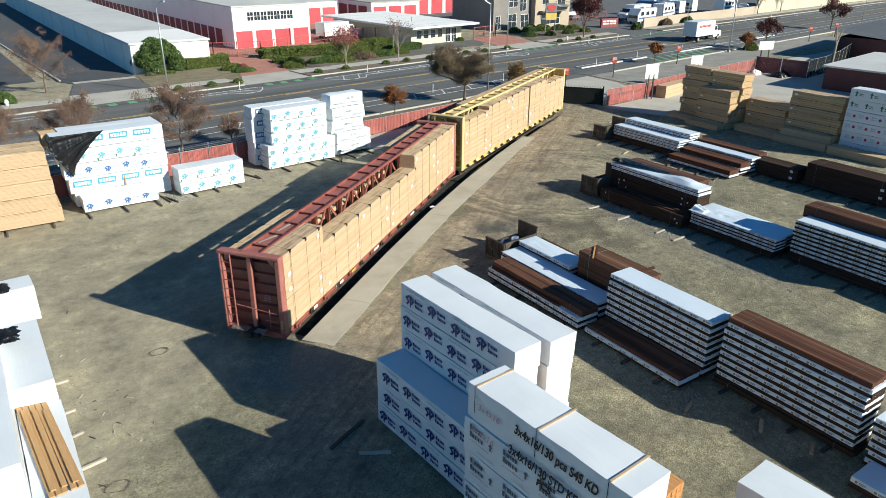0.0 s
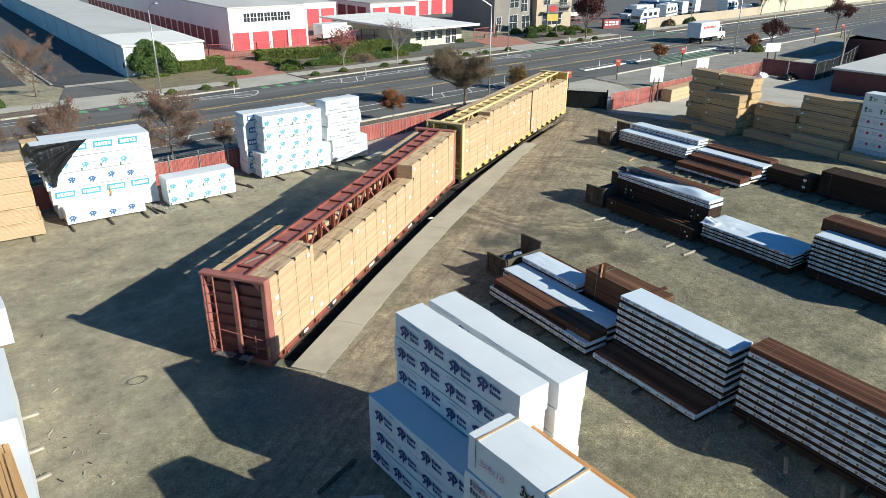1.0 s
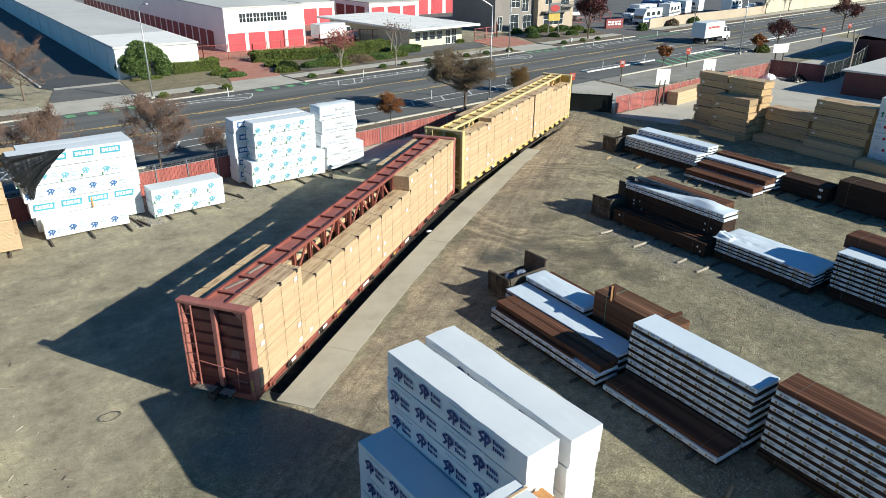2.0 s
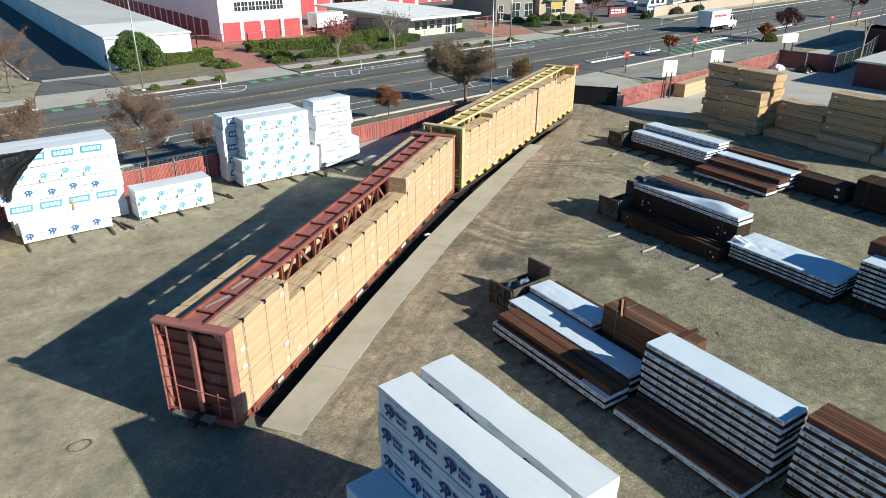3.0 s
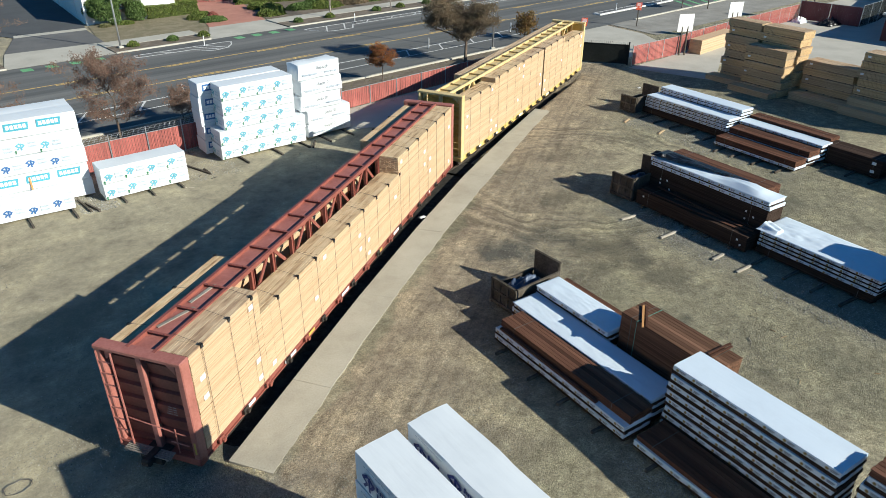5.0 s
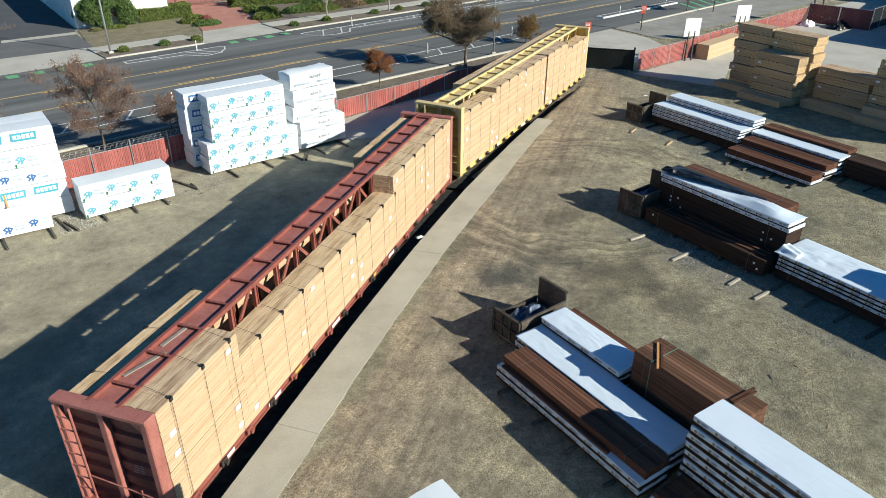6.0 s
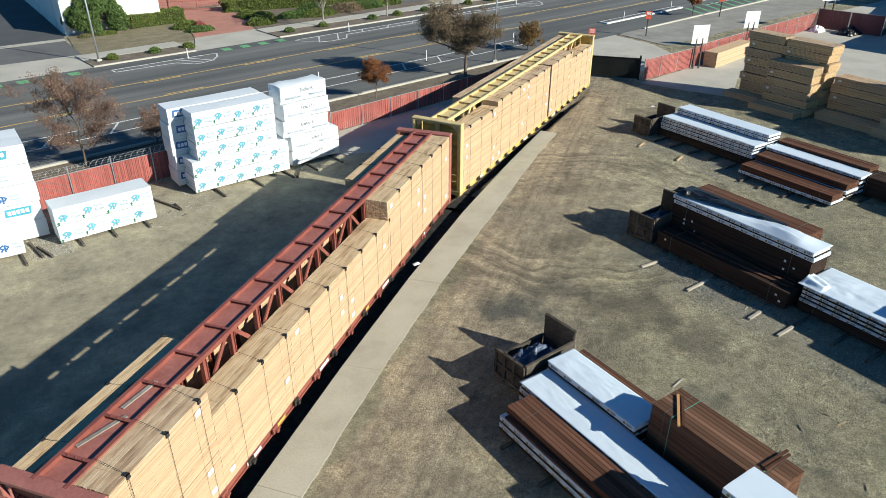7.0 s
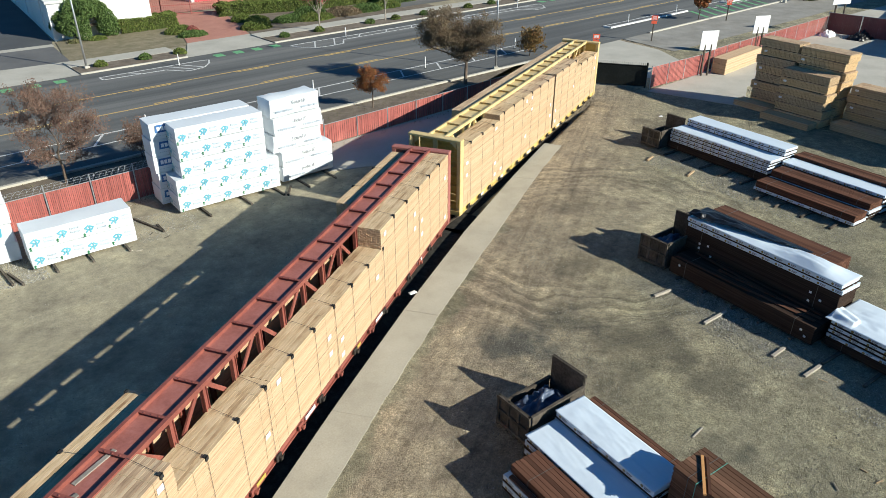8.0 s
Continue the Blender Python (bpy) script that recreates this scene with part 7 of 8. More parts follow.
tree(105.0, 64.3, 4.6, 2.4, 0.12, LEAF_WINE, BARK, "verge tree with a flat dark crimson crown", 27, 2600, 0.13, 0.5, 0.4)
tree(143.0, 74.5, 5.6, 3.0, 0.14, LEAF_WINE, BARK, "verge tree with a flat dark crimson crown", 29, 2600, 0.16, 0.5, 0.4)
tree(160.0, 101.5, 6.0, 2.8, 0.12, LEAF_ORANGE, BARK, "roadside tree with orange leaves", 31, 2000, 0.2, 0.3)
tree(172.0, 103.0, 6.0, 2.8, 0.12, LEAF_CRIMSON, BARK, "roadside tree with crimson leaves", 33, 2000, 0.2, 0.3)


snag = thing("pollarded_tree", at(93.3, 47.5), "bare pale tree trunk cut back to a fork", "tree")
part("trunk", MB().tube((0, 0, -0.1), (0.1, 0, 3.4), 0.2, 0.15, n=9), BARK_PALE, snag)
part("limb", MB().tube((0.1, 0, 3.3), (-0.5, 0.1, 5.4), 0.12, 0.07, n=7), BARK_PALE, snag)
part("limb", MB().tube((0.1, 0, 3.3), (0.7, -0.1, 5.2), 0.12, 0.07, n=7), BARK_PALE, snag)


def shrub(x, y, rx, ry, rz, leaf, label, seed, n=900, size=0.09, box=False, turn=0.0, name="shrub", z=0.0):
    """Leaf blades over an uneven mound; box: a clipped hedge."""
    rnd = random.Random(seed)
    ob = thing(name, at(x, y, z, turn), label, "hedge" if box else "shrub")
    mb = MB()
    for i in range(n):
        if box:
            p = Vector((rnd.uniform(-1, 1), rnd.uniform(-1, 1), rnd.uniform(0, 1)))
            k = rnd.random()
            if k < 0.45:
                p.z = 1 - abs(rnd.gauss(0, 0.06))
            elif k < 0.75:
                p.y = (1 if rnd.random() < 0.3 else -1) * (1 - abs(rnd.gauss(0, 0.08)))
            else:
                p.x = rnd.choice((-1, 1)) * (1 - abs(rnd.gauss(0, 0.05)))
        else:
            a, t = rnd.uniform(0, 2 * math.pi), math.acos(rnd.uniform(0.0, 1))
            p = Vector((math.sin(t) * math.cos(a), math.sin(t) * math.sin(a), math.cos(t))) * (1 - abs(rnd.gauss(0, 0.14)))
        p = Vector((p.x * rx, p.y * ry, p.z * rz))
        p *= 1 + 0.13 * noise.noise(p * 1.4 + Vector((seed, 0, 0)))
        s = size * rnd.uniform(0.6, 1.4)
        m = Matrix.Translation(p) @ Euler((rnd.uniform(0, 6.3), rnd.uniform(0, 6.3), rnd.uniform(0, 6.3))).to_matrix().to_4x4()
        mb.add([(-s, 0, 0), (0, -s * 0.55, 0.02), (s, 0, 0), (0, s * 0.55, 0.02)], [(0, 1, 2), (0, 2, 3)], m)
    part("foliage", mb, leaf, ob)
    # a solid core, darker than the leaves, fills the gaps between the blades
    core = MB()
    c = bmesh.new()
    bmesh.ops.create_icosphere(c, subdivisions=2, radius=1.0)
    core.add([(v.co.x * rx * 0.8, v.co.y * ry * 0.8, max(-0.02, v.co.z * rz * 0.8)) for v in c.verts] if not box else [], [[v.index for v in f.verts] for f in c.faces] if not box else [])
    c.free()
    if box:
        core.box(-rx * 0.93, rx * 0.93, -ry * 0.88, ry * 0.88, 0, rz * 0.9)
    part("inner_twig", core, HEDGE_CORE if leaf in (LEAF_HEDGE, LEAF_GREEN) else BARK, ob, "solid dark core behind the leaf blades")
    return ob


big = thing("tree", at(20.4, 91.6), "broad round evergreen tree by the storage building", "tree")
rnd = random.Random(2)
mb = MB()
lump = []
for k in range(64):
    a, e = rnd.uniform(0, 2 * math.pi), math.asin(rnd.uniform(0.0, 1.0))
    lump.append((Vector((2.35 * math.cos(a) * math.cos(e), 2.0 * math.sin(a) * math.cos(e), 0.6 + 2.8 * math.sin(e))), rnd.uniform(0.6, 1.0)))
for i in range(42000):
    c, r = rnd.choice(lump)
    d = Vector((rnd.gauss(0, 1), rnd.gauss(0, 1), rnd.gauss(0, 1))).normalized() * r * (1 - abs(rnd.gauss(0, 0.12)))
    p = c + Vector((d.x, d.y, d.z * 0.8))
    if p.z < 0.08:
        continue
    s = rnd.uniform(0.07, 0.15)
    m = Matrix.Translation(p) @ Euler((rnd.uniform(0, 6.3), rnd.uniform(0, 6.3), rnd.uniform(0, 6.3))).to_matrix().to_4x4()
    mb.add([(-s, 0, 0), (0, -s * 0.5, 0.02), (s, 0, 0), (0, s * 0.5, 0.02)], [(0, 1, 2), (0, 2, 3)], m)
part("crown", mb, LEAF_GREEN, big)
wd = MB().tube((0, 0, -0.1), (0, 0, 1.6), 0.22, 0.15, n=9)
for c, r in lump:
    wd.tube((0, 0, 1.2), tuple(c), 0.07, 0.03, n=5)
part("trunk", wd, BARK, big)

HEDGE = "clipped green hedge before the storage yard"
shrub(26.4, 92.4, 3.0, 1.0, 1.35, LEAF_HEDGE, HEDGE, 1, 7000, 0.09, True, 8, "hedge")
shrub(40.4, 95.2, 5.4, 1.3, 1.25, LEAF_HEDGE, HEDGE, 2, 12000, 0.09, True, -8, "hedge")
shrub(50.6, 95.0, 4.9, 1.5, 1.5, LEAF_HEDGE, HEDGE, 3, 12000, 0.09, True, 8, "hedge")
shrub(56.4, 92.6, 2.6, 1.0, 0.9, LEAF_GREEN, HEDGE, 4, 5000, 0.09, True, 8, "hedge")
for i, (x, y, rx, ry, rz, lf) in enumerate(((28.6, 88.4, 1.6, 1.1, 0.8, LEAF_HEDGE), (29.6, 87.4, 0.7, 0.7, 0.8, LEAF_CRIMSON), (29.2, 86.2, 1.5, 0.8, 0.6, LEAF_GREEN), (35.8, 86.4, 1.7, 1.2, 0.8, LEAF_HEDGE), (36.9, 88.6, 1.5, 1.2, 0.9, LEAF_HEDGE), (36.0, 91.0, 1.2, 1.0, 0.8, LEAF_HEDGE), (40.4, 88.2, 2.0, 1.2, 0.7, LEAF_GREEN), (43.2, 87.6, 2.2, 1.2, 0.75, LEAF_HEDGE), (47.0, 88.6, 2.4, 1.4, 0.9, LEAF_OLIVE), (50.4, 89.2, 2.0, 1.3, 0.9, LEAF_GREEN), (53.6, 90.0, 2.0, 1.2, 0.8, LEAF_HEDGE), (44.2, 91.4, 2.2, 1.0, 0.8, LEAF_GREEN),
                                                    (21.0, 89.6, 0.9, 0.5, 0.4, LEAF_HEDGE), (18.9, 89.3, 0.6, 0.5, 0.35, LEAF_GRASS), (62.5, 98.0, 0.7, 0.5, 0.5, LEAF_HEDGE), (66.0, 97.4, 0.8, 0.5, 0.5, LEAF_HEDGE), (69.6, 96.9, 0.9, 0.5, 0.6, LEAF_HEDGE),
                                                    (85.2, 101.5, 1.3, 1.0, 1.0, LEAF_GREEN), (88.5, 101.0, 1.8, 1.2, 1.3, LEAF_GREEN), (92.0, 101.5, 2.0, 1.3, 1.2, LEAF_HEDGE), (95.5, 100.8, 1.8, 1.2, 1.0, LEAF_GREEN), (98.4, 100.0, 1.6, 1.1, 0.9, LEAF_HEDGE), (84.0, 95.6, 1.4, 0.9, 0.8, LEAF_GREEN), (88.0, 95.0, 1.2, 0.8, 0.7, LEAF_HEDGE), (93.0, 95.6, 1.3, 0.9, 0.8, LEAF_GREEN), (97.5, 96.0, 1.2, 0.9, 0.8, LEAF_HEDGE),
                                                    (108.8, 93.6, 1.2, 0.9, 1.3, LEAF_GREEN), (120.0, 95.6, 1.5, 0.9, 1.4, LEAF_OLIVE), (128.0, 96.8, 1.5, 0.9, 1.3, LEAF_GREEN), (102.4, 65.0, 1.4, 1.0, 1.2, LEAF_HEDGE), (-1.2, 79.8, 1.6, 1.0, 0.7, LEAF_HEDGE), (3.0, 80.2, 1.2, 0.9, 1.2, LEAF_GREEN), (-8, 78.4, 2.0, 1.2, 0.8, LEAF_HEDGE))):
    shrub(x, y, rx, ry, rz, lf, "rounded garden shrub in mulch", 40 + i, int(900 + 900 * rx * ry), 0.075 + 0.0003 * y)
for i, s in enumerate((19.3, 23.0, 26.2, 36.9, 40.9, 47.4, 50.9, 55.0, 62.0, 66.0, 70.8, 83.5, 88.4, 92.3)):
    shrub(*sp(s, 0.1), 0.6, 0.5, 0.5, LEAF_GREEN if i % 2 else LEAF_HEDGE, "small tufted plant in the kerb strip", 80 + i, 420, 0.075, z=0.1)
# dry litter and weeds on the near verge and round the packs
tuft = MB()
rnd = random.Random(9)
for i in range(5200):
    s, n = rnd.uniform(-30, 50), rnd.uniform(-26.5, -22.3)
    if i % 5 == 0:
        x, y = rnd.uniform(2, 50), 0
        y = 47.3 + (x - 9) * 0.165 + rnd.uniform(-0.5, 0.3)
        p = (x, y)
    else:
        p = sp(s, n)
    h = rnd.uniform(0.03, 0.13)
    a = rnd.uniform(0, 6.3)
    tuft.add([(p[0] - 0.02 * math.cos(a), p[1] - 0.02 * math.sin(a), 0), (p[0] + 0.02 * math.cos(a), p[1] + 0.02 * math.sin(a), 0), (p[0] + rnd.uniform(-0.06, 0.06), p[1] + rnd.uniform(-0.06, 0.06), h)], [(0, 1, 2)])
solid("dry_weeds", tuft, LEAF_GRASS, "dry weeds and litter along the fence", "weeds", kind="stuff")

# ---- buildings ----
def roller_door(parent, m, w, h, material=None):
    """A roller door: slats in a frame; its plane is y = 0, seen from -y."""
    material = material or DOOR_RED

    def make():
        mb = MB()
        n = round(h / 0.22)
        prof = []
        for k in range(n):
            prof += [(-0.03, k * h / n), (-0.03, (k + 1) * h / n - 0.025), (-0.012, (k + 1) * h / n - 0.018), (-0.012, (k + 1) * h / n - 0.004)]
        prof += [(0.02, h), (0.02, 0.0)]
        m = len(prof)
        mb.add([(x, y, z) for x in (0, w) for y, z in prof], [(k, (k + 1) % m, m + (k + 1) % m, m + k) for k in range(m)])
        return mb.mesh("door", material)
    return put("door", once(("roller", w, h, material.name), make), parent, m)


def window(parent, m, w, h, frame_mat=None, bars=1):
    win = put("window", None, parent, m)
    f = MB().box(-0.06, w + 0.06, -0.05, 0.02, -0.06, 0).box(-0.06, w + 0.06, -0.05, 0.02, h, h + 0.06).box(-0.06, 0, -0.05, 0.02, 0, h).box(w, w + 0.06, -0.05, 0.02, 0, h)
    for k in range(bars):
        x = (k + 1) * w / (bars + 1)
        f.box(x - 0.025, x + 0.025, -0.045, 0.02, 0, h)
    f.box(0, w, -0.045, 0.02, h * 0.5 - 0.025, h * 0.5 + 0.025)
    part("frame", f, frame_mat or VEHICLE_WHITE, win)
    part("pane", MB().box(0, w, -0.02, 0.0, 0, h), GLASS, win)
    return win


def hall(name, m, w, d, h, wall_mat, roof_mat, label, lip=0.25, rise=0.0):
    """A plain hall: four walls with thickness under a roof with a lip; its front is y = 0."""
    ob = thing(name, m, label, "building")
    for nm, b in (("wall", (0, w, 0, 0.2)), ("wall", (0, w, d - 0.2, d)), ("wall", (0, 0.2, 0.2, d - 0.2)), ("wall", (w - 0.2, w, 0.2, d - 0.2))):
        part(nm, MB().box(*b, -0.1, h), wall_mat, ob)
    r = MB()
    vs = [(-lip, -lip, h), (w + lip, -lip, h), (w + lip, d + lip, h), (-lip, d + lip, h)]
    r.box(-lip, w + lip, -lip, d + lip, h, h + 0.18)
    if rise:
        r.add([(-lip, -lip, h + 0.18), (w + lip, -lip, h + 0.18), (w + lip, d + lip, h + 0.18), (-lip, d + lip, h + 0.18), (w / 2, 4.0, h + 0.18 + rise), (w / 2, d - 4.0, h + 0.18 + rise)], [(0, 1, 4), (1, 2, 5, 4), (2, 3, 5), (3, 0, 4, 5)])
    part("roof", r, roof_mat, ob)
    return ob


b1 = hall("storage_building", at(17.45, 91.3, 0, 1.9), 9.4, 120, 3.4, STUCCO_WHITE, ROOF_PALE, "long low white storage building with a pale roof", 0.15)
part("roof_panel", MB().box(-0.12, 9.5, -0.12, 12.5, 3.585, 3.62), STUCCO_WHITE, b1, "bright white front stretch of roof")
for k in range(11):
    part("downpipe", MB().box(-0.08, 0, 4 + k * 10, 4.1 + k * 10, 0, 3.4), STUCCO_WHITE, b1)
for k in range(14):
    roller_door(b1, pose(9.41, 5 + k * 3.6, 0, 0, 0, 90), 2.7, 2.3)
b2 = hall("storage_building", at(35.0, 106.1, 0, 3.5), 12.6, 110, 5.9, STUCCO_WHITE, ROOF_PALE, "tall white storage building with red roller doors and upper windows", 0.1, 0.3)
for k in range(4):
    roller_door(b2, pose(0.35 + k * 3.12, -0.02, 0.05), 2.55, 2.45)
for k in range(7):
    window(b2, pose(2.3 + k * 1.08, -0.02, 3.95), 0.92, 1.2, bars=1)
# west doors: the same red doors, their shade put into a darker colour
for k in range(26):
    roller_door(b2, pose(-0.02, 4.0 + (k + 1) * 3.1, 0.05, 0, 0, -90), 2.5, 2.45, SHADED_DOOR_AND_SIGN)
seam = MB()
for k in range(40):
    seam.box(0.2 + k * 0.31, 0.24 + k * 0.31, -0.025, 0, 2.7, 5.9)
part("cladding", seam, STUCCO_WHITE, b2)
pipe = part("cradle_sign", MB().tube((9.1, -0.25, 0), (9.1, -0.25, 3.4), 0.06, n=8).tube((8.7, -0.25, 3.0), (9.1, -0.25, 3.4), 0.05, n=8), VEHICLE_WHITE, b2)
b5 = hall("storage_building", at(58.6, 133.4, 0, 3.5), 7.2, 90, 3.9, STUCCO_WHITE, ROOF_PALE, "white storage building with two red roller doors", 0.1, 0.2)
for k in range(2):
    roller_door(b5, pose(0.4 + k * 3.4, -0.02, 0.05), 2.9, 2.9)
for k in range(16):
    roller_door(b5, pose(7.22, 1.5 + k * 4.2, 0.05, 0, 0, 90), 3.3, 2.9)
b6 = hall("storage_building", at(72.0, 131.0, 0, 3.5), 12.0, 80, 3.6, STUCCO_WHITE, ROOF_GREY, "white storage building with red doors, coloured darker on the shaded side", 0.1, 0.2)
for k in range(3):
    roller_door(b6, pose(0.5 + k * 3.8, -0.02, 0.05), 3.0, 2.8)
# west side again in the darker red that stands for shade
for k in range(14):
    roller_door(b6, pose(-0.02, 5.0 + k * 4.0, 0.05, 0, 0, -90), 3.2, 2.8, SHADED_DOOR_AND_SIGN)
b8 = hall("storage_building", at(88.0, 140.0, 0, 3.5), 30.0, 60, 4.0, STUCCO_WHITE, ROOF_GREY, "distant white storage building with red doors", 0.1, 0.2)
for k in range(7):
    roller_door(b8, pose(0.6 + k * 4.1, -0.02, 0.05), 3.2, 3.0)

office = thing("office_building", at(58.8, 94.6, 0, 7), "low cream office with a wide flat pale roof", "building")
part("wall", MB().box(0.9, 11.6, 1.2, 1.4, 0, 2.75), STUCCO_CREAM, office)
part("wall", MB().box(0.9, 1.1, 1.4, 22.8, 0, 2.75), STUCCO_CREAM, office)
part("wall", MB().box(11.4, 11.6, 1.4, 22.8, 0, 2.75), STUCCO_CREAM, office)
part("wall", MB().box(0.9, 11.6, 22.8, 23.0, 0, 2.75), STUCCO_CREAM, office)
part("roof", MB().cbox(-0.9, 13.0, -1.6, 24.2, 2.75, 3.05, 0.03), STUCCO_WHITE, office)
for k in range(4):
    window(office, pose(2.0 + k * 1.45, 1.18, 0.95), 1.0, 1.2, bars=0)
for k in range(2):
    window(office, pose(8.1 + k * 1.3, 1.18, 0.1), 1.0, 2.1, bars=1)
for k in range(5):
    part("roof_seam", MB().box(-0.9, 13.0, 1.5 + k * 4.5, 1.6 + k * 4.5, 3.05, 3.07), ROOF_GREY, office)
part("vent_pipe", MB().tube((5.0, 6.0, 3.0), (5.0, 6.0, 3.8), 0.08, n=8), STEEL_GALV, office)

tan = thing("office_building", at(83.6, 105.8, 0, 4), "two-storey building in grey and tan stucco", "building")
part("wall", MB().box(0, 9.6, 0, 12, 0, 6.9), STUCCO_GREY, tan)
part("wall", MB().box(9.6, 19.2, -1.2, 12, 0, 7.4), STUCCO_TAN, tan)
part("roof", MB().cbox(-0.3, 19.5, -1.5, 12.3, 7.4, 7.7, 0.04), ROOF_GREY, tan)
for x, z, w_, h_ in ((0.6, 0.1, 1.1, 2.4), (3.6, 0.1, 2.2, 2.6), (3.8, 4.0, 2.2, 2.0), (7.0, 0.1, 2.0, 2.4), (6.6, 3.2, 1.6, 2.8)):
    window(tan, pose(x, -0.03, z), w_, h_)
for x, z, w_, h_ in ((11.2, 0.6, 5.2, 2.0), (11.4, 4.3, 1.7, 1.8), (15.6, 4.1, 2.2, 2.2)):
    window(tan, pose(x, -1.23, z), w_, h_)
part("awning", MB().cbox(10.6, 17.2, -2.3, -1.2, 2.9, 3.1, 0.03), VEHICLE_GREY, tan)
part("balcony", MB().box(14.8, 18.9, -2.4, -1.2, 3.7, 3.85).box(14.8, 18.9, -2.42, -2.38, 4.6, 4.66).box(14.8, 14.86, -2.4, -1.2, 4.6, 4.66), VEHICLE_GREY, tan)
for k in range(14):
    part("baluster", MB().box(14.8 + k * 0.315, 14.83 + k * 0.315, -2.42, -2.38, 3.85, 4.6), VEHICLE_GREY, tan)

py = thing("pylon_sign", at(91.0, 98.4, 0, -8), "dark pylon sign with a red oval on a tan panel", "sign")
part("post", MB().cbox(-1.1, -0.95, -0.08, 0.08, -0.05, 5.0, 0.01), VEHICLE_GREY, py)
part("post", MB().cbox(0.95, 1.1, -0.08, 0.08, -0.05, 5.0, 0.01), VEHICLE_GREY, py)
part("panel", MB().cbox(-1.2, 1.2, -0.12, 0.12, 2.2, 3.4, 0.02), INK_YELLOW, py)
part("panel", MB().cbox(-1.2, 1.2, -0.12, 0.12, 3.5, 5.1, 0.02), VEHICLE_GREY, py)
oval = [(0.95 * math.cos(2 * math.pi * i / 24), 0.55 * math.sin(2 * math.pi * i / 24)) for i in range(24)]
part("oval", MB().prism(oval, 0, 0.05, pose(0, -0.13, 4.3, 90, 0, 0)), INK_RED, py, "plain red oval")
ms = thing("monument_sign", at(107.0, 99.0, 0, -6), "low dark red monument sign with pale bars", "sign")
part("body", MB().cbox(-2.1, 2.1, -0.25, 0.25, -0.05, 1.7, 0.04), SHADED_DOOR_AND_SIGN, ms)
for z in (1.05, 0.6):
    for k in range(4):
        part("printed_mark", MB().box(-1.7 + k * 0.85, -1.05 + k * 0.85, -0.262, -0.25, z, z + 0.28), TAG_WHITE, ms)


def rail_fence(pts, h, label, material=FENCE_RED, step=2.6):
    """An open fence: posts, three rails and thin wires."""
    ob = thing("fence", at(0, 0), label, "fence")
    for (ax, ay), (bx, by) in zip(pts, pts[1:]):
        a, b = Vector((ax, ay)), Vector((bx, by))
        n = max(1, round((b - a).length / step))
        for k in range(n + 1):
            p = a + (b - a) * k / n
            part("post", MB().cbox(-0.05, 0.05, -0.05, 0.05, -0.05, h, 0.01), material, ob, m=at(p.x, p.y))
        for z in (0.12, h * 0.5, h - 0.08):
            part("rail", MB().bar((a.x, a.y, z), (b.x, b.y, z), 0.05, 0.06), material, ob)
        wire = MB()
        m = max(2, round((b - a).length / 0.22))
        for k in range(m):
            p = a + (b - a) * (k + 0.5) / m
            wire.tube((p.x, p.y, 0.1), (p.x, p.y, h - 0.05), 0.012, n=4)
        part("mesh_wire", wire, material, ob)
    return ob


rail_fence([(26.9, 99.2), (29.6, 99.3), (35.8, 97.7)], 2.1, "red steel sliding gate across the driveway")
rail_fence([(35.8, 97.7), (47.8, 102.2), (56.2, 105.4), (59.6, 103.2)], 2.1, "red steel mesh fence of the storage yard")
rail_fence([(72.8, 97.2), (78.5, 98.6), (82.6, 104.0)], 2.0, "red steel gate across the east driveway")
rail_fence([(103.4, 107.5), (105.2, 109.2), (116.0, 108.4)], 2.0, "red steel mesh fence of the vehicle lot")

wall_e = thing("garden_wall", at(0, 0), "tan block wall along the far sidewalk", "wall", kind="structure")
PW = [(112.5, 95.2), (117.8, 96.4), (149.4, 100.6), (161.0, 102.4)]
for a, b in zip(PW, PW[1:]):
    part("panel", MB().bar((*a, 0.85), (*b, 0.85), 0.25, 1.8), STUCCO_TAN, wall_e)
for a, b in zip([(161.0, 102.6), (223.0, 111.2)], [(223.0, 111.2), (300.0, 121.0)]):
    part("panel", MB().bar((*a, 1.8), (*b, 1.8), 0.3, 3.6), STUCCO_BUFF, wall_e)

red_hall = hall("maroon_shed", at(82.45, 27.64, 0, 8), 16.0, 14.0, 2.45, WALL_MAROON, ROOF_PALE, "low maroon building with a flat pale roof", 0.3)
shed = thing("maroon_shed", at(107.0, 45.6, 0, 12), "dark maroon shed with a black corrugated roof", "building")
for b in ((0, 24, 0, 0.2), (0, 0.2, 0.2, 8), (23.8, 24, 0.2, 8), (0.2, 23.8, 7.8, 8)):
    part("wall", MB().box(*b, -0.1, 3.0), WALL_MAROON, shed)
rf = MB()
rf.add([(-0.5 + k * 0.21, y, z + 0.08 * (k % 2)) for y, z in ((-0.8, 2.9), (8.6, 3.7)) for k in range(121)], [(k, k + 1, 122 + k, 121 + k) for k in range(120)])
part("roof", rf, VEHICLE_GREY, shed)
part("vent_unit", MB().cbox(9.0, 10.0, -0.25, 0.0, 1.4, 2.3, 0.03), VEHICLE_WHITE, shed)


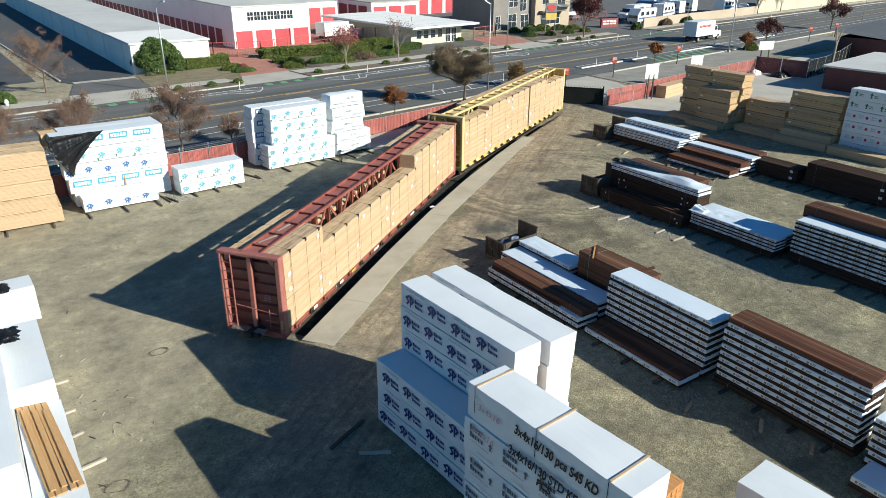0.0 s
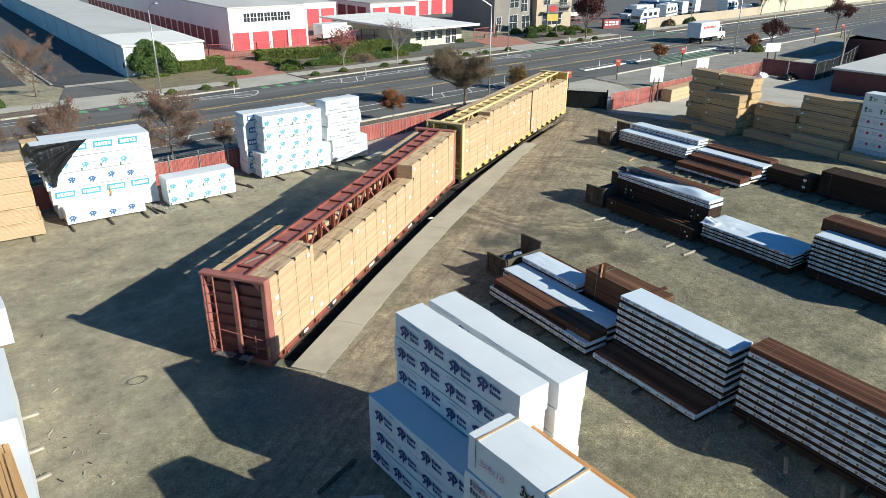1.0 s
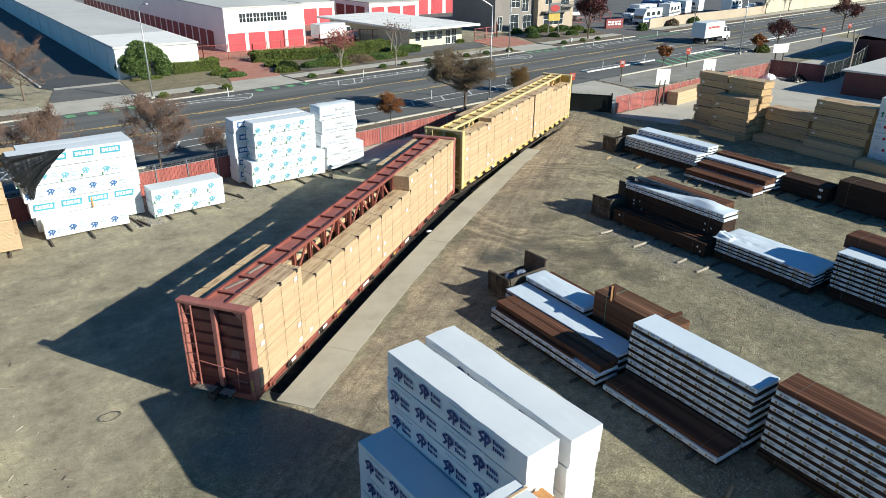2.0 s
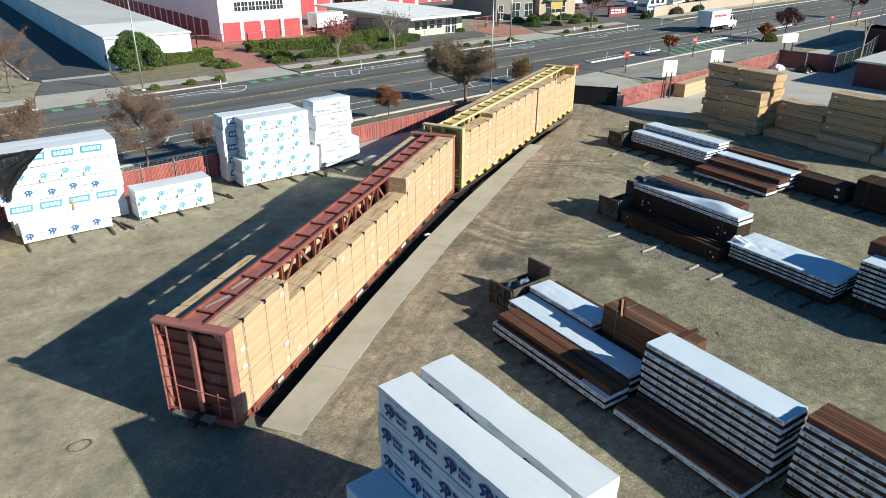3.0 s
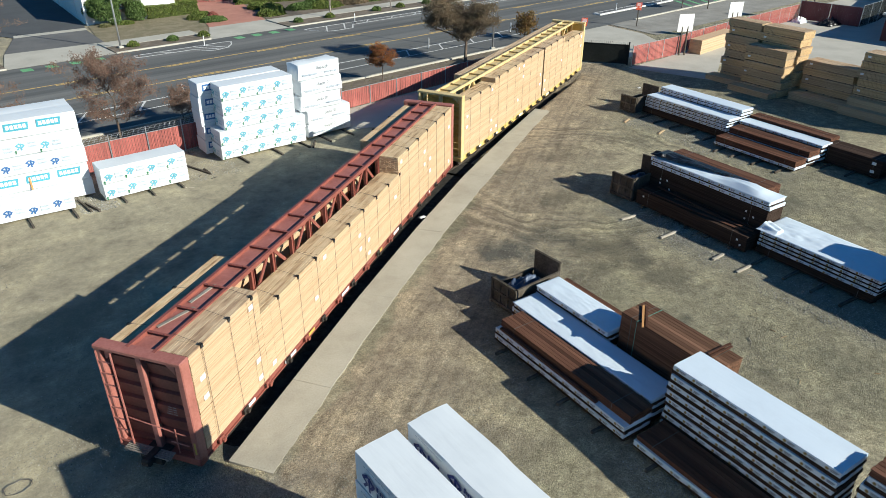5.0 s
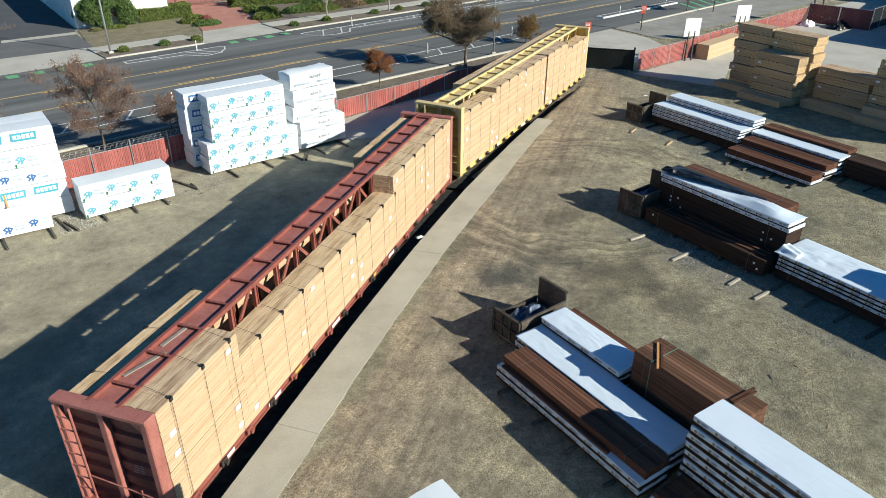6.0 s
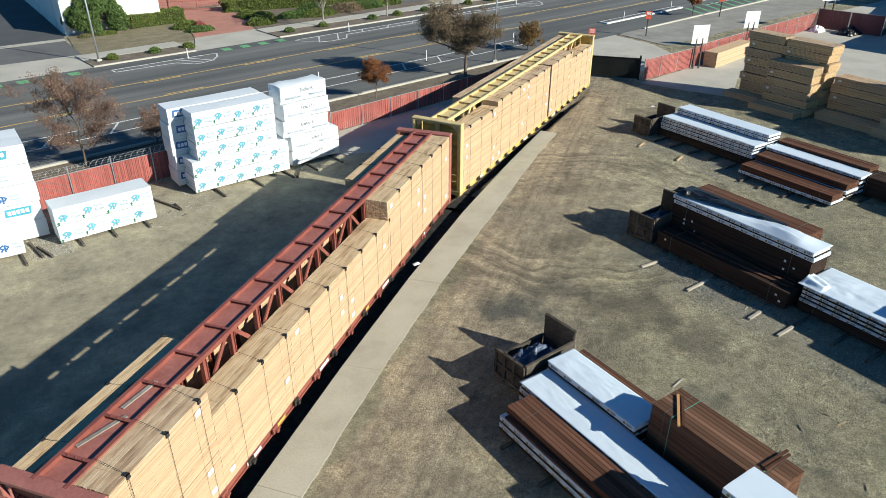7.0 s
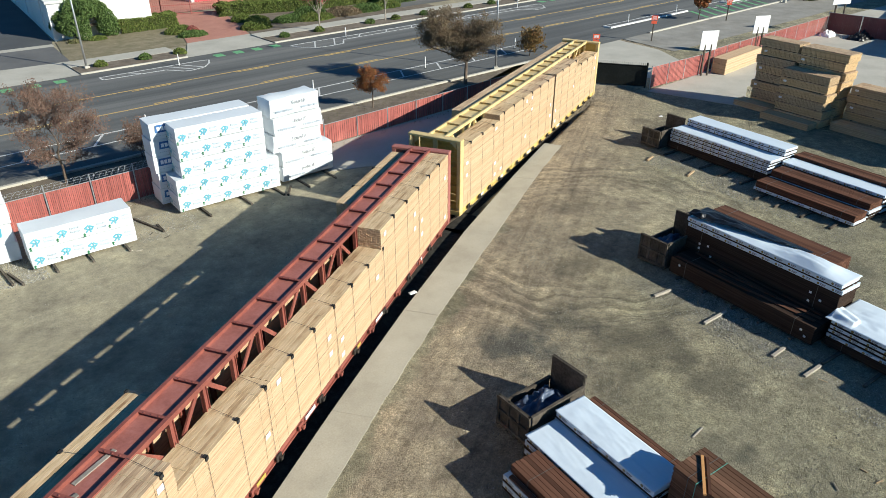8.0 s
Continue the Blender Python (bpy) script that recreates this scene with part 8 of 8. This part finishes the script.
# ---- vehicles ----
def wheels_of(parent, xs, ys, r=0.42, w=0.26):
    for x in xs:
        for y in ys:
            wh = put("wheel", None, parent, pose(x, y, r))
            part("tyre", MB().tube((0, -w / 2, 0), (0, w / 2, 0), r, n=18), RUBBER, wh)
            part("rim", MB().tube((0, -w / 2 - 0.01, 0), (0, w / 2 + 0.01, 0), r * 0.55, n=14), STEEL_GALV, wh)


def box_truck(m, label, box_len=5.6, h=3.1, stripe=None):
    ob = thing("box_truck", m, label, "truck", "parked trucks")
    part("cargo_box", MB().cbox(-box_len, 0, -1.2, 1.2, 0.95, h + 0.2, 0.04), VEHICLE_WHITE, ob)
    part("chassis", MB().box(-box_len, 2.2, -0.45, 0.45, 0.55, 0.95), RUBBER, ob)
    part("bumper", MB().box(-box_len - 0.1, -box_len, -1.15, 1.15, 0.45, 0.6), STEEL_DARK, ob)
    cab = put("cab", None, ob)
    part("cab_shell", MB().prism([(0.12, 0.7), (0.12, 2.45), (0.95, 2.45), (1.35, 1.65), (2.5, 1.45), (2.65, 1.2), (2.65, 0.55), (0.12, 0.55)], -1.05, 1.05, Matrix(((1, 0, 0, 0), (0, 0, -1, 0), (0, 1, 0, 0), (0, 0, 0, 1)))), VEHICLE_WHITE, cab)
    part("windscreen", MB().add([(1.0, -0.95, 2.38), (1.0, 0.95, 2.38), (1.37, 0.95, 1.72), (1.37, -0.95, 1.72)], [(0, 1, 2, 3)], pose(0.025, 0, 0)), GLASS, cab)
    for y in (-1.06, 1.06):
        part("side_window", MB().box(0.3, 1.0, y - 0.006, y + 0.006, 1.65, 2.3), GLASS, cab)
        part("mirror", MB().cbox(1.25, 1.35, y * 1.18 - 0.06, y * 1.18 + 0.06, 1.6, 2.05, 0.02), RUBBER, cab)
    for y in (-0.75, 0.75):
        part("headlight", MB().box(2.64, 2.67, y - 0.14, y + 0.14, 0.85, 1.08), GLASS, cab)
    if stripe:
        for y in (-1.21, 1.21):
            for k in range(9):
                part("printed_mark", MB().box(-box_len + 0.9 + k * 0.42, -box_len + 1.22 + k * 0.42, y - 0.004, y + 0.004, h - 0.75, h - 0.4), stripe, ob)
    wheels_of(ob, (-box_len + 1.2, 1.75), (-0.95, 0.95), 0.46)
    return ob


box_truck(street(0.02) @ at(106.5, -13.3, 0, 0), "white box truck with faded red bars on the street", 6.0, 3.1, INK_RED)
box_truck(at(54.2, 108.0, 0.02, 12), "white box truck parked in the storage yard", 5.0, 2.8, INK_GREY)
box_truck(at(121.5, 107.0, 0.02, 185), "white box truck with a blue stripe in the vehicle lot", 6.0, 2.9, INK_BLUE)


def camper(m, label, L, h, paint, stripe):
    ob = thing("motorhome", m, label, "motorhome", "parked motorhomes")
    part("body", MB().prism([(0, 0.6), (0, h), (L * 0.86, h), (L, h * 0.62), (L, 0.6)], -1.2, 1.2, Matrix(((1, 0, 0, 0), (0, 0, -1, 0), (0, 1, 0, 0), (0, 0, 0, 1)))), paint, ob)
    for y in (-1.21, 1.21):
        part("stripe", MB().box(0.1, L * 0.95, y - 0.004, y + 0.004, 1.0, 1.35), stripe, ob)
        for k in range(3):
            part("window", MB().box(0.9 + k * L * 0.28, 0.9 + k * L * 0.28 + 1.1, y - 0.006, y + 0.006, 1.7, 2.4), GLASS, ob)
    part("windscreen", MB().box(L - 0.02, L + 0.012, -1.0, 1.0, h * 0.40, h * 0.58), GLASS, ob)
    part("roof_unit", MB().cbox(L * 0.4, L * 0.4 + 0.9, -0.4, 0.4, h, h + 0.25, 0.04), VEHICLE_WHITE, ob)
    wheels_of(ob, (1.6, L - 1.4), (-1.0, 1.0), 0.42)


for i, (x, y, a, L, h, paint, st) in enumerate(((122.0, 101.5, 190, 7.0, 3.0, VEHICLE_WHITE, VEHICLE_BLUE), (129.0, 105.5, 20, 7.5, 3.1, VEHICLE_WHITE, VEHICLE_GREY), (134.5, 107.5, 100, 8.0, 3.2, VEHICLE_BLUE, VEHICLE_WHITE), (141.0, 108.5, 96, 8.0, 3.1, VEHICLE_WHITE, VEHICLE_BLUE), (147.5, 110.0, 98, 8.2, 3.1, VEHICLE_WHITE, VEHICLE_GREY), (154.0, 108.0, 14, 7.0, 3.0, VEHICLE_WHITE, VEHICLE_BLUE), (107.5, 123.0, 175, 7.5, 3.0, VEHICLE_WHITE, VEHICLE_BLUE), (118.0, 128.0, 175, 7.5, 3.0, VEHICLE_BLUE, VEHICLE_WHITE))):
    camper(at(x, y, 0.02, a), "pale motorhome with a stripe in the vehicle lot", L, h, paint, st)


def pickup(m, label, paint):
    ob = thing("car", m, label, "car", "parked cars")
    part("body", MB().prism([(0, 0.45), (0, 0.95), (1.5, 1.0), (1.75, 1.62), (3.0, 1.62), (3.5, 1.02), (4.8, 0.9), (4.95, 0.45)], -0.9, 0.9, Matrix(((1, 0, 0, 0), (0, 0, -1, 0), (0, 1, 0, 0), (0, 0, 0, 1)))), paint, ob)
    for y in (-0.905, 0.905):
        part("side_window", MB().box(1.85, 2.9, y - 0.005, y + 0.005, 1.08, 1.5), GLASS, ob)
    wheels_of(ob, (0.95, 3.95), (-0.8, 0.8), 0.34, 0.22)


for x, y, a, p in ((163.0, 108.0, 20, VEHICLE_WHITE), (168.5, 109.5, 18, VEHICLE_GREY), (111.0, 112.0, 80, VEHICLE_GREY), (101.0, 132.0, 10, VEHICLE_GREY), (-6.0, 112.0, 88, VEHICLE_WHITE)):
    pickup(at(x, y, 0.02, a), "parked car in a lot", p)

# parking bays in the western lot
bays = MB()
for k in range(16):
    bays.box(-14, 3.6, 96 + k * 3.2, 96.12 + k * 3.2, 0.012, 0.022)
solid("trim_parking_line", bays, PAINT_WHITE, "white painted parking bay lines", "road marking", kind="structure")
solid("kerb_lot", MB().cbox(-0.12, 0.12, 0, 62, -0.05, 0.14, 0.02), PALE_CONCRETE, "pale concrete kerb between lot and lane", "kerb", kind="structure", m=at(9.3, 90.6, 0, 4.5))

# ---- loose stones, splinters and scraps on the earth ----
def stones(name, spots, material, label, seed, lo=0.012, hi=0.045):
    rnd = random.Random(seed)
    mb = MB()
    for x0, x1, y0, y1, n in spots:
        for i in range(n):
            x, y, r = rnd.uniform(x0, x1), rnd.uniform(y0, y1), lo + (hi - lo) * rnd.random() ** 3
            if trench(x, y) > 0 or noise.noise((x * 0.6, y * 0.6, 3.3)) + 0.5 * noise.noise((x * 2.1, y * 2.1, 8.0)) < rnd.uniform(-0.8, 0.6):
                continue
            a = rnd.uniform(0, 6.3)
            c, s = math.cos(a) * r, math.sin(a) * r
            h = r * rnd.uniform(0.3, 0.75)
            mb.add([(x + c, y + s, -0.03), (x - s * 0.8, y + c * 0.8, -0.03), (x - c, y - s, -0.03), (x + s * 0.8, y - c * 0.8, -0.03), (x + c * 0.2, y + s * 0.1, h)], [(0, 1, 4), (1, 2, 4), (2, 3, 4), (3, 0, 4)])
    return solid(name, mb, material, label, "stones", kind="stuff")


PEBBLE = worn("pebbles", (0.29, 0.268, 0.215), (0.12, 0.11, 0.09), (0.46, 0.43, 0.36), 0.9, fine=30, coarse=6, vary=0.45)
GRAVEL_PALE = worn("pale_gravel", (0.31, 0.295, 0.255), (0.14, 0.135, 0.115), (0.46, 0.44, 0.39), 0.9, fine=30, coarse=6, vary=0.4)
stones("loose_stones", [(-4, 8, 14, 42, 4200), (6, 22, 36, 45.5, 2600), (14, 34, 8, 36, 5200), (24, 46, 22, 46, 4200), (9, 20, 8, 20, 2200), (3, 12, 18, 26, 2600), (9, 26, 44.0, 49, 2200), (5.5, 10.5, 20.5, 24.5, 3500)], PEBBLE, "small pale stones scattered over the earth", 3, 0.010, 0.038)
stones("grit", [(-4, 10, 14, 40, 26000), (9, 26, 8, 30, 42000), (22, 34, 12, 36, 46000), (3, 14, 17, 27, 20000), (24, 48, 22, 46, 46000)], PEBBLE, "fine grit over the packed earth", 8, 0.008, 0.027)
stones("gravel_bed", [(29.6, 32.4, 15, 29.4, 9000), (30.3, 31.6, 20.5, 28.2, 6000), (18.0, 19.5, 8, 24, 6000), (40.5, 43.5, 26, 38, 5000), (14.2, 17.0, 43.6, 46.4, 3500), (8.6, 10.4, 42.6, 45.0, 2000)], GRAVEL_PALE, "coarse grey gravel beside the stacks", 5, 0.014, 0.048)


def litter(spots, seed):
    rnd = random.Random(seed)
    for x0, x1, y0, y1, n in spots:
        for i in range(n):
            L = rnd.uniform(0.06, 0.30)
            solid("wood_scrap", MB().cbox(-L / 2, L / 2, -0.012, 0.012, -0.02, 0.012, 0.003), rnd.choice((WOOD_PALE, WOOD_PALE, TIMBER_OLD, LUMBER_GREY)), "splintered scrap of wood on the earth", "wood scrap", "wood scraps", m=at(rnd.uniform(x0, x1), rnd.uniform(y0, y1), 0.0, rnd.uniform(0, 180)))


litter([(0.8, 2.8, 16.5, 24.5, 26), (0.8, 2.2, 26, 31, 6), (30.4, 31.6, 21.0, 28.0, 16), (19.0, 30.0, 10, 24, 8), (41.0, 42.2, 28, 37, 7), (13.5, 16.5, 42.8, 45.4, 10), (2, 9, 25, 40, 6), (53, 58, 42, 46, 4)], 4)
solid("wood_scrap", MB().cbox(-0.3, 0.3, -0.025, 0.025, -0.02, 0.02, 0.004), WOOD_PALE, "splintered scrap of wood on the earth", "wood scrap", "wood scraps", m=at(25.02, 21.98, 0.0, 10))
OFFCUTS = ((30.26, 27.78, 0.9, -3, WOOD_PALE), (30.56, 25.53, 1.35, 2, WOOD_PALE), (30.57, 22.95, 0.8, 4, WOOD_PALE), (30.59, 21.7, 1.0, 1, WOOD_PALE))
for x, y, L, a, mat in ((0.55, 25.27, 0.6, 2, WOOD_PALE), (0.52, 23.2, 0.5, 6, WOOD_PALE), (0.5, 21.72, 0.6, 13, WOOD_PALE), (0.7, 19.93, 0.9, 10, WOOD_PALE), (7.9, 16.9, 1.7, 24, TIMBER_OLD), (8.2, 15.6, 1.0, -30, WOOD_PALE), *OFFCUTS, (41.2, 38.0, 0.8, 20, LUMBER_GREY), (41.3, 35.2, 0.9, 18, LUMBER_GREY), (19.6, 9.6, 0.7, 30, LUMBER), (19.9, 8.0, 0.6, 24, LUMBER), (18.4, 11.6, 0.6, 20, LUMBER_GREY)):
    solid("timber_offcut", MB().cbox(-L / 2, L / 2, -0.055, 0.055, -0.02, 0.07, 0.008), mat, "short timber offcut lying on the earth", "timber", "timber offcuts", m=at(x, y, 0, a))
for x, y in ((22.1, 33.35), (48.0, 43.0)):
    heap("paper_scrap", at(x, y, -0.01), 0.16, 0.11, 0.05, TAG_WHITE, "crumpled white scrap on the earth", "scrap", x, 6)


# a thin cable ring left on the earth
def wire_ring(x, y, r, seed):
    rnd = random.Random(seed)
    mb = MB()
    pts = [(x + (r + rnd.uniform(-0.05, 0.05)) * math.cos(k * 0.42), y + (r * 0.7 + rnd.uniform(-0.04, 0.04)) * math.sin(k * 0.42), 0.02) for k in range(20)]
    for a, b in zip(pts, pts[1:]):
        mb.tube(a, b, 0.012, n=4)
    solid("wire_loop", mb, STRAP, "loop of dark strapping wire on the earth", "wire")


wire_ring(4.08, 25.47, 0.36, 1)
wire_ring(1.2, 18.5, 0.35, 2)

# refuse and a machine by the far corner of the pad
heap("tarp", at(83.9, 48.6, 0.015), 1.3, 0.8, 0.8, TARP_BLACK, "heap of black sheeting by the maroon fence", "tarpaulin", 21)
heap("tarp", at(82.6, 51.2, 0.015), 0.8, 0.6, 0.7, TAG_WHITE, "heap of white sheeting by the red fence", "tarpaulin", 23)

# sheets over the decking stacks
def cover(x0, x1, y0, y1, z, bulge, seed, material=None, label="crumpled white sheet over a decking stack", n=40, lift=0.0, skew=None, far=0.9, crease=0.012, dome=0.0):
    """A sheet lying over a stack; skew: how its west edge draws back towards the near end."""
    b = bmesh.new()
    bmesh.ops.create_grid(b, x_segments=26, y_segments=n * 2, size=0.5)
    for v in b.verts:
        u, w = v.co.x + 0.5, v.co.y + 0.5
        xa = x0 - 0.02 + ((1 - w) ** 1.3 * skew if skew else 0.0)
        x, y = xa + u * (x1 + 0.02 - xa), y0 + w * (y1 - y0)
        e = min((x - x0) / (x1 - x0), (x1 - x) / (x1 - x0)) if not skew else (x1 - x) / (x1 - x0)
        f = min(1, max(0, e) * 3.2) * min(1, min(w, 1 - w) * 8)
        k = noise.noise((x * 1.6, y * 0.9, seed)) * 0.6 + noise.noise((x * 4.5, y * 2.4, seed)) * 0.4
        # sharp folds that run slantwise along the sheet
        fold = (1 - abs(noise.noise((x * 2.6 + y * 0.5, y * 0.55, seed + 3)))) ** 7 + 0.6 * (1 - abs(noise.noise((x * 5 - y * 0.9, y * 0.8, seed + 9)))) ** 7
        swell = dome * math.exp(-((w - 0.22) / 0.16) ** 2)
        v.co = (x, y, z + 0.012 + lift + f * (max(0.0, bulge * (0.5 + k)) * (0.5 + far * w) + crease * fold + swell))
    me = bpy.data.meshes.new("sheet")
    b.to_mesh(me)
    b.free()
    me.materials.append(material or WRAP_SHEET)
    me.polygons.foreach_set("use_smooth", [True] * len(me.polygons))
    ob = tagged(put("sheet", me), label, "sheeting")
    sd = ob.modifiers.new("thickness", "SOLIDIFY")
    sd.thickness = 0.004
    return ob


cover(32.22, 34.32, 17.2, 22.45, 1.13, 0.07, 3.0)
cover(32.93, 34.12, 22.5, 29.1, 2.125, 0.05, 5.0, far=0.3, crease=0.018, dome=0.20)
cover(32.97, 34.2, 24.4, 29.15, 2.20, 0.14, 7.0, TARP_BLACK, "crumpled black sheet over a decking stack", skew=1.1)
cover(32.95, 33.5, 28.5, 29.2, 2.26, 0.26, 9.0, TARP_BLACK, "crumpled black sheet over a decking stack")
cover(20.0, 21.12, 17.6, 24.05, 0.95, 0.02, 11.0)
cover(21.13, 22.22, 20.5, 24.1, 1.245, 0.02, 13.0)
cover(32.2, 33.2, 21.55, 22.5, 1.13, 0.34, 15.0)
for x, y, z in ((32.94, 28.3, 1.15), (32.94, 28.3, 0.95), (32.94, 27.9, 1.2), (32.94, 27.7, 0.8), (32.94, 23.5, 1.3), (32.94, 23.5, 0.95), (32.94, 23.1, 1.15), (31.71, 28.2, 0.55), (31.71, 22.9, 0.5), (31.71, 22.72, 0.3)):
    solid("paper_tag", MB().box(-0.006, 0.0, 0, 0.09, 0, 0.09), TAG_WHITE, "white paper tag on decking boards", "tag", "paper tags", m=at(x, y, z))
